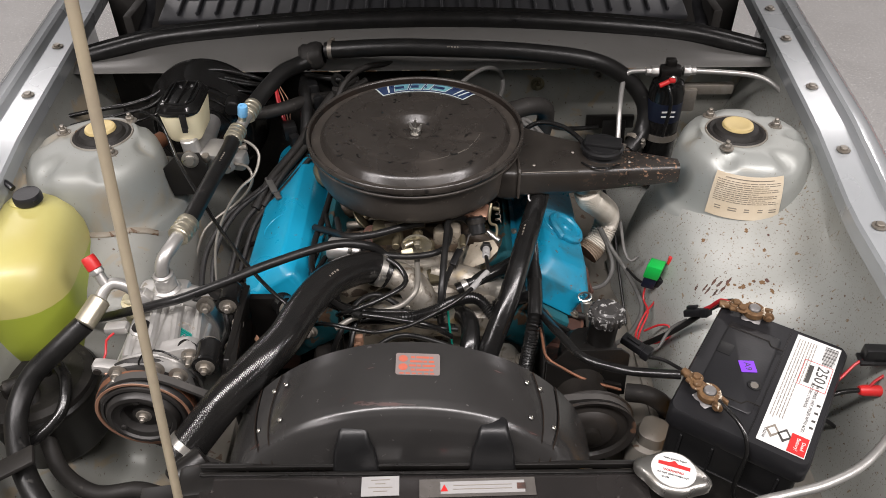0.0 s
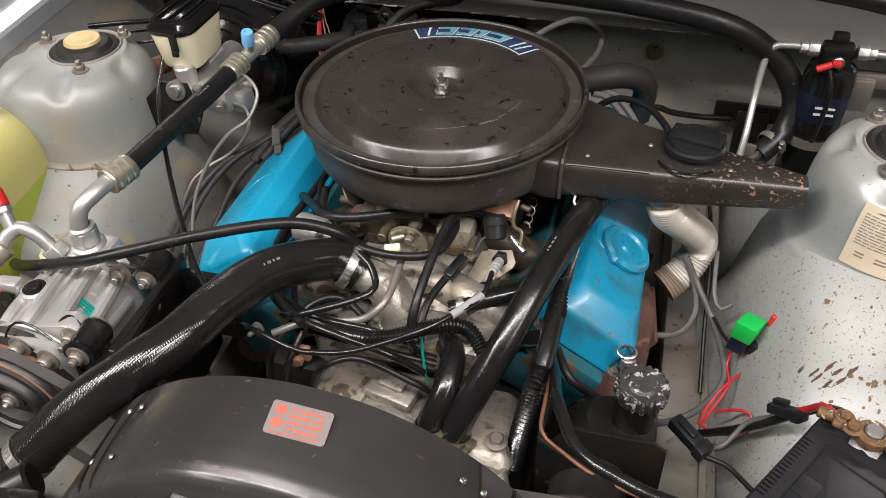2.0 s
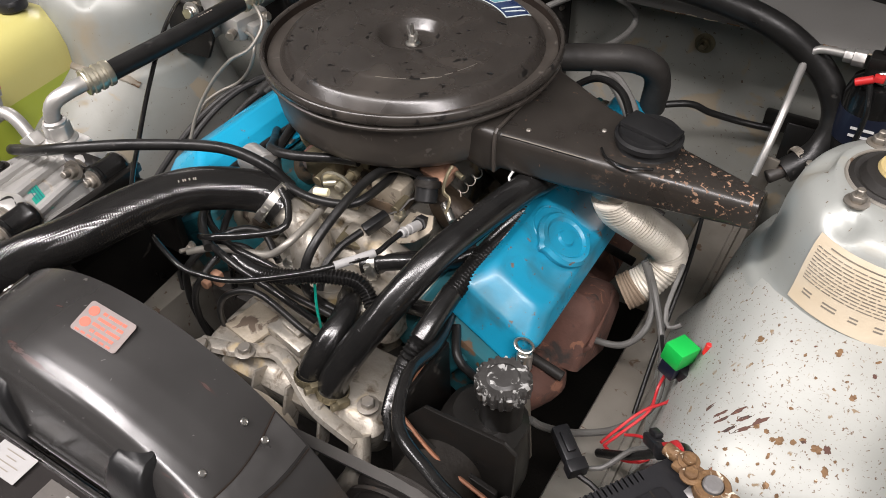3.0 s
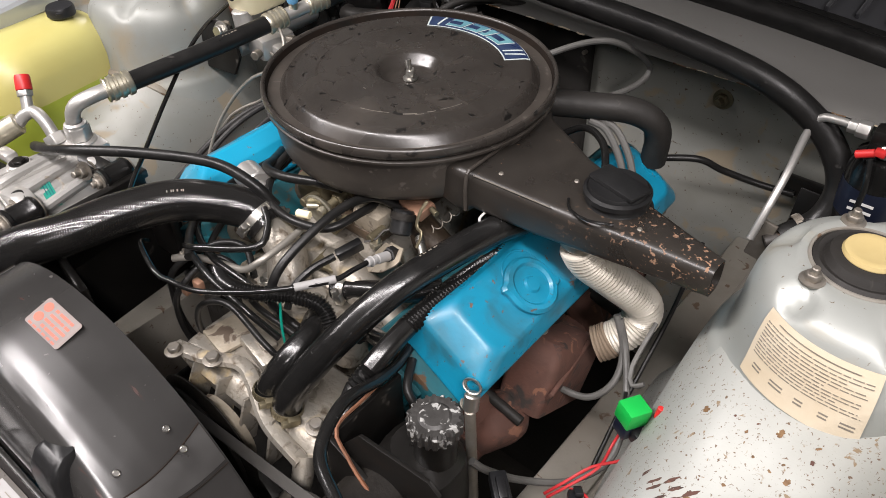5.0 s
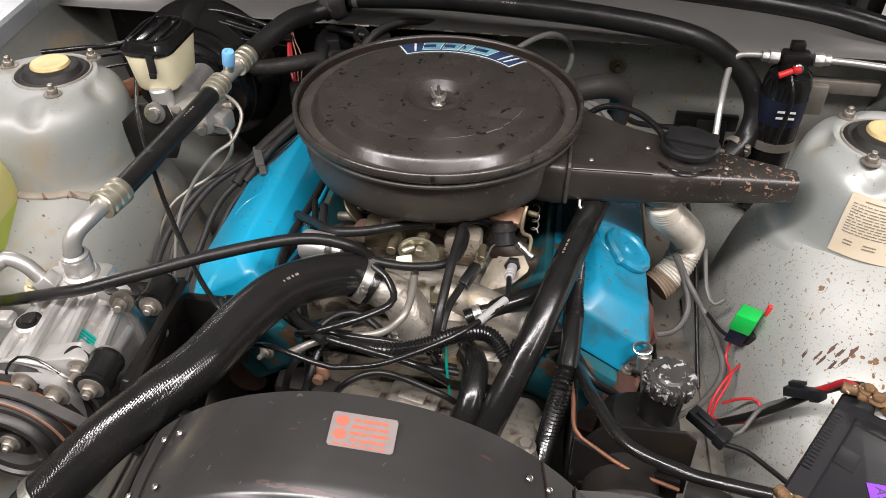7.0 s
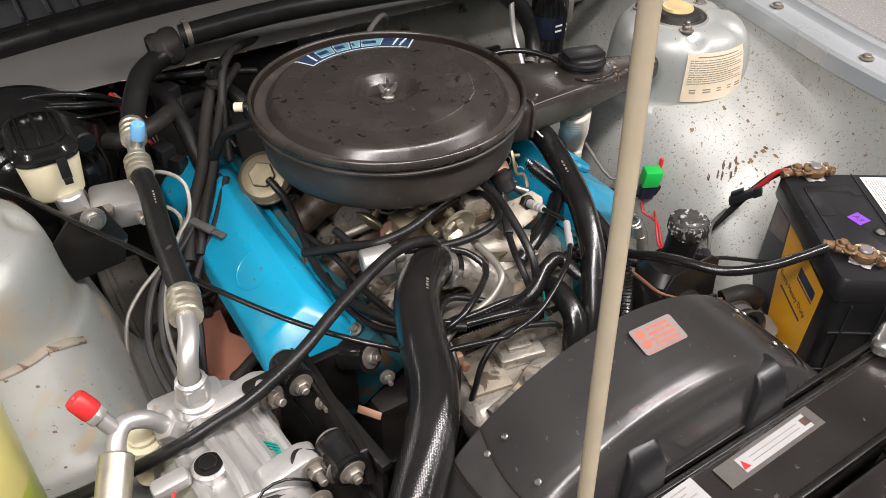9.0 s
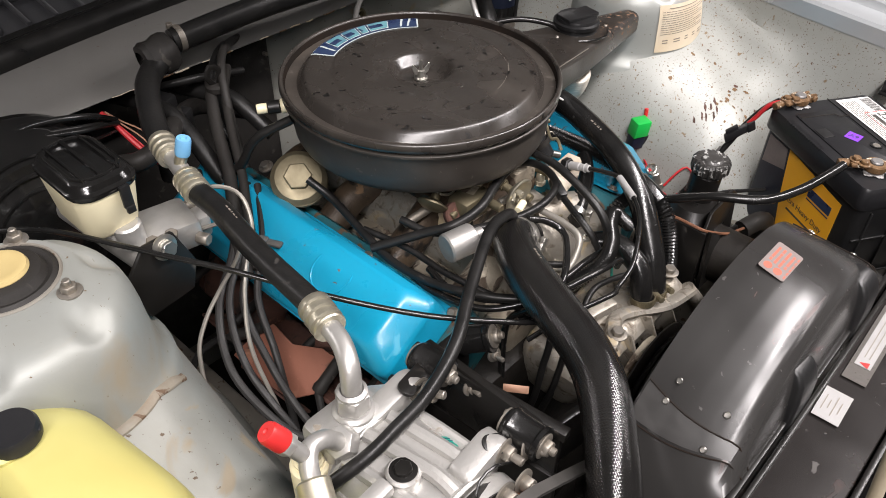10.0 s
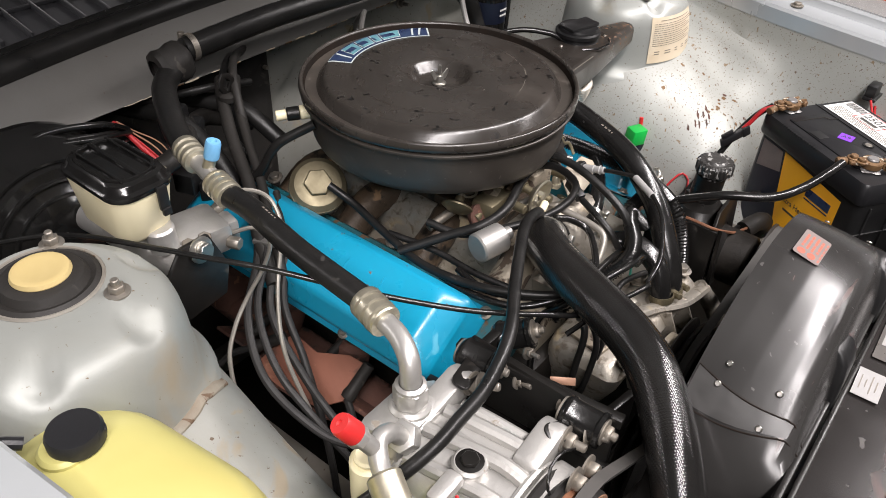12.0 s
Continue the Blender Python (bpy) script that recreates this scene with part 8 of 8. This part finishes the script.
for x_, mat_ in ((0.0440, "ink"), (0.0300, "ink_faded")):
    part("warning_mark", xf(prism([(x_ - 0.0085, -0.080), (x_, -0.0685), (x_ + 0.0085, -0.080), (x_, -0.0915)], 0.0003), LABM @ pose(0, 0, 0.2001)), mat_, WL)
    part("warning_mark", xf(prism([(x_ - 0.0055, -0.080), (x_, -0.0735), (x_ + 0.0055, -0.080), (x_, -0.0865)], 0.0003), LABM @ pose(0, 0, 0.2004)), "white", WL)
RL = bat_rect(0.020, 0.030, 0.0610, -0.0860, "red", 0.0015, WL, "red_panel", "red corner panel of the label")
part("lettering", lettering("Dead\nBattery?", 0.0062, LABM @ pose(0.0630, -0.086, 0.2010, 0, 0, -90), 0.0001), "white", RL)
PS_ = part("purple_sticker", xf(prism(rect(0.020, 0.020, 0.0, 0.0), 0.0003), BATM @ pose(-0.0205, 0.005, 0.2020, 0, 0, 30)), "purple", bat, "small purple sticker")
part("lettering", lettering("A9", 0.012, BATM @ pose(-0.0205, 0.005, 0.2025, 0, 0, -60), 0.0001), "ink", PS_)
# side label: dark panel and an amber panel with plain bars
fl = frame_of(BATM @ Vector((-0.0792, 0.0, 0.082)), BATM.to_3x3() @ Vector((0, -1, 0)), BATM.to_3x3() @ Vector((-1, 0, 0)))
SL = part("side_label", prism([(-0.100, 0.080), (-0.048, 0.080), (-0.035, 0.0), (-0.018, -0.068), (-0.100, -0.068)], 0.0004, fl), "dark_blue", bat, "dark blue picture panel")
SA = part("side_label", prism([(-0.048, 0.080), (0.078, 0.070), (0.078, -0.045), (0.02, -0.068), (-0.018, -0.068), (-0.035, 0.0)], 0.0004, fl), "amber", bat, "amber side label with plain bars")
part("print_bar", prism(rect(0.050, 0.014, 0.040, 0.048), 0.0004, fl @ pose(0, 0, 0.0004)), "navy", SA)
part("print_bar", prism(rect(0.050, 0.002, 0.040, 0.037), 0.0004, fl @ pose(0, 0, 0.0004)), "navy", SA)
part("lettering", lettering("Extra Heavy Duty", 0.0125, fl @ pose(0.018, 0.012, 0.0008), 0.0001), "ink", SA)
part("print_bar", prism(rect(0.07, 0.003, 0.02, -0.003), 0.0004, fl @ pose(0, 0, 0.0004)), "ink", SA)
part("print_bar", prism([(-0.097, 0.077), (-0.052, 0.077), (-0.046, 0.045), (-0.097, 0.030)], 0.0004, fl @ pose(0, 0, 0.0004)), "foil_label", SL)


def terminal(at_, rz, label):
    m = Matrix.Translation(at_) @ pose(0, 0, 0, 0, 0, rz) @ Matrix.Scale(0.82, 4)
    t = thing("battery_terminal", at_, label, "battery terminal", "battery terminals")
    part("post", xf(lathe([(0.010, -0.012), (0.0095, 0.008), (0.008, 0.010), (0, 0.010)], None, 20), m), "lead", t, "lead post")
    part("clamp", xf(lathe([(0.0105, -0.006), (0.017, -0.006), (0.0175, -0.004), (0.0175, 0.004), (0.016, 0.006), (0.0105, 0.006)], None, 24), m), "corroded", t)
    part("jaw", xf(join(box((0.022, 0.006, 0), (0.016, 0.006, 0.012), 0.002), box((0.022, -0.006, 0), (0.016, 0.006, 0.012), 0.002)), m), "corroded", t)
    part("jaw_bolt", xf(bolt((0.024, -0.010, 0), (0, -1, 0), r=0.006, h=0.006), m), "corroded", t)
    part("cable_lug", xf(join(box((-0.026, 0, 0.001), (0.028, 0.020, 0.007), 0.003), rod((-0.036, 0.006, -0.002), (-0.056, 0.006, -0.004), 0.007, 12)), m), "corroded", t)
    for dx, dy in ((-0.030, 0.005), (-0.020, -0.006)):
        part("lug_bolt", xf(bolt((dx, dy, 0.005), (0, 0, 1), r=0.007, h=0.006), m), "corroded", t)
    part("deposit", xf(lathe([(0.019, -0.0115), (0.020, -0.010), (0.013, -0.007), (0, -0.007)], None, 18, lambda r, h, a: (r * (1 + 0.18 * math.sin(5 * a + 1) + 0.1 * math.sin(9 * a)), h)), m), "lead", t, "white powdery deposit")
    return t


terminal((0.331, 0.581, 0.88), 125 - 180, "corroded brass earth terminal on the battery")
terminal((0.433, 0.727, 0.88), -18, "corroded brass live terminal on the battery")
solo("live_cable", tube([(0.405, 0.743, 0.88), (0.397, 0.756, 0.873), (0.392, 0.766, 0.853), (0.386, 0.774, 0.838)], 0.0034, 12), "red_wire", "red live cable from the battery terminal", "cable")
solo("live_cable", tube([(0.409, 0.746, 0.880), (0.402, 0.764, 0.860), (0.391, 0.781, 0.828), (0.374, 0.797, 0.785), (0.348, 0.812, 0.741), (0.318, 0.831, 0.696)], 0.0048, 12), "rubber", "thick black live cable from the battery terminal", "cable")
solo("inline_plug", xf(join(box((0, 0, 0), (0.060, 0.018, 0.018), 0.003), box((0.034, 0, 0), (0.02, 0.022, 0.022), 0.003), box((-0.01, 0.004, 0.013), (0.03, 0.012, 0.008), 0.002)), frame_of((0.377, 0.784, 0.822), (0.35, -0.5, 0.50), (-0.2, 0.3, 1)) @ Matrix.Scale(0.66, 4)), "grey_plastic", "dark grey inline wiring plug by the battery", "connector")
solo("fuse_holder", join(box((0.562, 0.640, 0.886), (0.030, 0.016, 0.022), 0.003, rz=-4), box((0.562, 0.638, 0.876), (0.038, 0.020, 0.005), 0.001, rz=-4)), "black_plastic", "black plastic inline fuse holder", "fuse holder")
solo("red_wire", tube([(0.500, 0.612, 0.850), (0.520, 0.622, 0.862), (0.536, 0.632, 0.873), (0.548, 0.637, 0.877)], 0.0020, 8), "red_wire", "short red fused wire", "wire", "fused wires")
solo("red_wire", tube([(0.579, 0.641, 0.880), (0.597, 0.645, 0.876), (0.600, 0.640, 0.866), (0.586, 0.632, 0.856), (0.570, 0.626, 0.848), (0.562, 0.622, 0.838)], 0.0020, 8), "red_wire", "loop of red wire beside the battery", "wire", "fused wires")
solo("red_boot", lathe([(0, 0), (0.0060, 0.001), (0.0075, 0.006), (0.0078, 0.026), (0.0066, 0.036), (0.0040, 0.039), (0, 0.039)], aim((0.550, 0.622, 0.834), (1, -0.06, 0.0)), 18), "red", "red insulating boot on a wire", "boot")
solo("battery_tray", box((0.43, 0.60, 0.668), (0.26, 0.30, 0.008), 0.003, rz=-31), "silver_dirty", "grimy grey battery tray", "tray")
solo("tray_bolt", join(bolt((0.582, 0.658, 0.674), r=0.010, h=0.008), lathe([(0, 0.0), (0.028, 0.0), (0.026, 0.002), (0, 0.003)], Matrix.Translation((0.582, 0.658, 0.671)), 20)), "rust_band", "rusty bolt and washer on the tray", "bolt")
solo("nose_pipe", tube([(0.30, 0.44, 0.80), (0.355, 0.452, 0.838), (0.40, 0.462, 0.842), (0.45, 0.475, 0.843), (0.51, 0.505, 0.845), (0.57, 0.56, 0.855), (0.612, 0.62, 0.88), (0.625, 0.68, 0.905), (0.632, 0.80, 0.915), (0.645, 1.0, 0.92), (0.65, 1.17, 0.918)], 0.0056, 14), "alu_tube", "pale aluminium pipe along the nose", "pipe")
solo("dirty_bracket", loft([(rounded(0.06, 0.06, 0.015), 0.60), (rounded(0.06, 0.08, 0.02), 0.67), (rounded(0.05, 0.065, 0.018), 0.69), (rounded(0.045, 0.05, 0.018), 0.694), (rounded(0.04, 0.045, 0.015), 0.712), (rounded(0.02, 0.03, 0.008), 0.716)], pose(0.306, 0.655, 0, 0, 0, -30)), "silver_dirty", "dusty brown casting below the battery", "casting")

# ---- power steering pump ----
pp = thing("steering_pump", (0.227, 0.727, 0.66), "black steering pump with a greasy ribbed cap", "steering pump")
part("reservoir", loft([(rounded(0.085, 0.075, 0.025), 0.68), (rounded(0.09, 0.08, 0.03), 0.72), (rounded(0.085, 0.075, 0.03), 0.775), (rounded(0.06, 0.055, 0.025), 0.79)], pose(0.219, 0.759, 0)), "black_paint", pp)
part("neck", rod((0.235, 0.763, 0.785), (0.237, 0.761, 0.832), 0.0215, 28), "black_paint", pp, "black filler neck")


def teeth(r, h, a):
    return (r * (1 + (0.10 if math.sin(20 * a) > 0 and r > 0.021 else 0.0)), h)


part("cap", lathe([(0.0235, 0.834), (0.0245, 0.836), (0.0245, 0.849), (0.022, 0.8525), (0.016, 0.8515), (0.013, 0.854), (0, 0.8545)], Matrix.Translation((0.238, 0.760, 0)), 120, teeth), "greasy", pp, "ribbed black cap smeared with pale grease")
part("front_plate", prism([(-0.045, -0.085), (0.075, -0.085), (0.075, -0.005), (0.062, 0.006), (-0.02, 0.012), (-0.045, -0.02)], 0.005, frame_of((0.197, 0.723, 0.8), (1, 0.08, 0), (0, -1, 0.1)), 0.001), "black_paint", pp, "black guard plate")
part("bracket", prism([(0.0, 0.0), (0.055, -0.035), (0.115, -0.055), (0.115, -0.12), (0.0, -0.10)], 0.006, frame_of((0.147, 0.707, 0.805), (1, 0.05, 0), (0, -1, 0.05)), 0.001), "black_paint", pp, "worn bracket with bare rusty edge")
part("rusty_edge", tube([(0.14, 0.807, 0.8), (0.145, 0.757, 0.805), (0.148, 0.715, 0.803), (0.172, 0.704, 0.79), (0.207, 0.697, 0.772), (0.259, 0.695, 0.752)], 0.0022, 6), "rust_band", pp, "bare rusty bracket edge")
part("side_plate", prism([(0, 0), (0.10, 0.0), (0.10, -0.10), (0, -0.10)], 0.005, frame_of((0.145, 0.707, 0.8), (0, 1, 0), (1, 0, 0)), 0.001), "black_paint", pp, "worn bracket side plate")
part("pump_body", rod((0.202, 0.727, 0.735), (0.202, 0.662, 0.735), 0.040, 28), "iron_dark", pp)

# ---- green relay and its wires ----
rl = thing("green_relay", (0.357, 0.933, 0.73), "bright green plastic relay on a wired socket", "relay")
RM = frame_of((0.356, 0.934, 0.776), (0.86, -0.5, 0.06), (0.12, -0.05, 1))
part("case", xf(box((0, 0, 0.001), (0.0258, 0.0258, 0.027), 0.0018), RM), "green", rl)
part("socket", xf(box((0, 0, -0.025), (0.022, 0.022, 0.022), 0.002), RM), "dark_blue", rl, "dark blue socket")
part("socket", xf(box((0.016, 0.004, -0.026), (0.012, 0.016, 0.018), 0.002), RM), "grey_plastic", rl, "dark plastic socket")
for k, (dx, dy) in enumerate(((-0.004, 0), (0.016, 0.003))):
    a_ = RM @ Vector((dx, dy, -0.033))
    part("wire", tube([a_, a_ + Vector((-0.004, -0.012, -0.025)), (0.347 - 0.006 * k, 0.895 - 0.004 * k, 0.715), (0.330 - 0.006 * k, 0.865, 0.700), (0.320 - 0.004 * k, 0.84, 0.70 + 0.002 * k)], 0.0017, 8), "red_wire", rl, "red wire")
part("wire", tube([(0.335, 0.86, 0.705), (0.352, 0.850, 0.728), (0.366, 0.842, 0.735), (0.368, 0.83, 0.725), (0.352, 0.825, 0.715), (0.335, 0.828, 0.708), (0.32, 0.84, 0.70)], 0.0018, 8), "red_wire", rl, "loop of red wire")
part("earth_wire", tube([RM @ Vector((0.018, 0.0, -0.03)), (0.376, 0.937, 0.755), (0.379, 0.937, 0.775), (0.380, 0.937, 0.786)], 0.0024, 8), "copper", rl)
part("earth_lug", rod((0.3795, 0.938, 0.785), (0.381, 0.940, 0.799), 0.0034, 10), "red", rl, "red crimp terminal")
part("black_wire", tube([(0.325, 0.985, 0.735), (0.338, 0.955, 0.735), (0.350, 0.935, 0.742)], 0.0024, 8), "rubber", rl)
solo("grey_connector", xf(join(box((0, 0, 0), (0.052, 0.024, 0.018), 0.003), box((0.0, 0, 0.011), (0.030, 0.012, 0.006), 0.002), box((0.032, 0, 0), (0.018, 0.028, 0.022), 0.003)), frame_of((0.296, 0.788, 0.750), (0.72, -0.62, -0.15), (0.1, 0, 1)) @ Matrix.Scale(0.75, 4)), "grey_plastic", "grey plastic wiring connector beside the steering pump", "connector")
solo("grey_wire", tube([(0.315, 0.775, 0.745), (0.335, 0.785, 0.745), (0.355, 0.805, 0.765), (0.375, 0.80, 0.79)], 0.0028, 8), "wire_grey", "thin grey wire between the connectors", "wire")
solo("black_wire", tube([(0.315, 0.77, 0.74), (0.34, 0.765, 0.738), (0.36, 0.745, 0.74), (0.385, 0.715, 0.745), (0.40, 0.70, 0.75)], 0.0030, 8), "rubber", "thin black wire behind the battery", "wire")
solo("apron_loop", tube([(0.318, 1.05, 0.79), (0.32, 1.0, 0.762), (0.330, 0.985, 0.752), (0.342, 0.988, 0.760)], 0.0028, 8), "wire_grey", "thin grey wire loop at the tower foot", "wire")


# white print along hoses
def hose_print(ob, pts, r, start, length, marks, toward, mat="white"):
    """Small pale print marks along a hose, on the side that faces the given direction."""
    c = spline(pts, 0.002)
    i0 = int(start * (len(c) - 1))
    rng = random.Random(int(1000 * start) + marks)
    step = length / marks
    for k in range(marks):
        i = min(len(c) - 2, i0 + int(k * step / 0.002))
        t = (c[i + 1] - c[i]).normalized()
        n = Vector(toward)
        n = (n - t * n.dot(t)).normalized()
        w = t.cross(n)
        part("print_mark", patch(rect(step * rng.uniform(0.35, 0.6), min(0.003, r * rng.uniform(0.10, 0.17))), c[i] + n * (r + 0.0003), t, w, 0.0002), mat, ob)


hose_print(sh_, [(-0.358, 1.087, 0.946), (-0.360, 1.044, 0.945), (-0.371, 0.966, 0.94), (-0.380, 0.868, 0.938)], 0.0128, 0.26, 0.026, 8, (0.2, -0.5, 1), "ink_faded")
hose_print(hh, [(-0.205, 1.330, 1.000), (-0.10, 1.318, 1.004), (0.02, 1.310, 1.004), (0.165, 1.314, 0.993), (0.291, 1.316, 0.972)], 0.0165, 0.44, 0.022, 7, (0, -1, 0.7), "ink_faded")
hose_print(wh, [(0.162, 1.04, 0.885), (0.160, 1.000, 0.891), (0.150, 0.955, 0.897), (0.120, 0.854, 0.882), (0.097, 0.792, 0.849), (0.074, 0.752, 0.807), (0.057, 0.728, 0.768)], 0.0165, 0.40, 0.022, 7, (-0.6, -0.5, 1), "ink_faded")
hose_print(rh, RADPTS, 0.0245, 0.25, 0.020, 6, (0.5, -0.2, 1), "ink_faded")


# rust streaks and stains on the right-hand inner guard
def apron_stain(x, y, w, h, turn, mat, seed):
    """An uneven blotch that lies on the inner guard."""
    rng = random.Random(seed)
    bm = bmesh.new()
    mid = bm.verts.new((x, y, apron_height(x - AX, y) + 0.0026))
    ring = []
    for i in range(18):
        a = 2 * math.pi * i / 18
        k = rng.uniform(0.6, 1.05)
        dx, dy = w * k * math.cos(a), h * k * math.sin(a)
        px, py = x + dx * math.cos(turn) - dy * math.sin(turn), y + dx * math.sin(turn) + dy * math.cos(turn)
        ring.append(bm.verts.new((px, py, apron_height(px - AX, py) + 0.0024)))
    for i in range(18):
        bm.faces.new((mid, ring[i], ring[(i + 1) % 18]))
    return bm


rng = random.Random(21)
for k in range(9):
    part("rust_streak", apron_stain(0.405 + 0.011 * (k % 5) + rng.uniform(-0.003, 0.003), 0.862 - 0.012 * (k // 5) + rng.uniform(-0.006, 0.006), 0.0023, rng.uniform(0.006, 0.011), -0.9, "rust", k), "rust", guard_r, "rust-brown streak on the paint")
for k in range(280):
    sx, sy = rng.uniform(0.42, 0.64), min(0.93, rng.gauss(0.80, 0.065))
    r = rng.uniform(0.0012, 0.0034) * (1.7 if rng.random() < 0.15 else 1.0)
    part("rust_speck", apron_stain(sx, sy, r, r * rng.uniform(0.5, 1.0), rng.uniform(0, 3), "rust", 100 + k), "corroded" if k % 3 else "rust", guard_r)
for sx, sy, w, h in ((0.452, 0.762, 0.014, 0.010), (0.600, 0.800, 0.005, 0.018)):
    part("rust_stain", apron_stain(sx, sy, w, h, 0.4, "silver_dirty", int(sx * 1000)), "silver_dirty", guard_r, "brown stain on the paint")
for hx, hy in ((0.411, 0.894), (0.400, 0.775)):
    part("drain_hole", apron_stain(hx, hy, 0.0035, 0.0042, 0.2, "iron_dark", 3), "iron_dark", guard_r, "small dark hole in the panel")
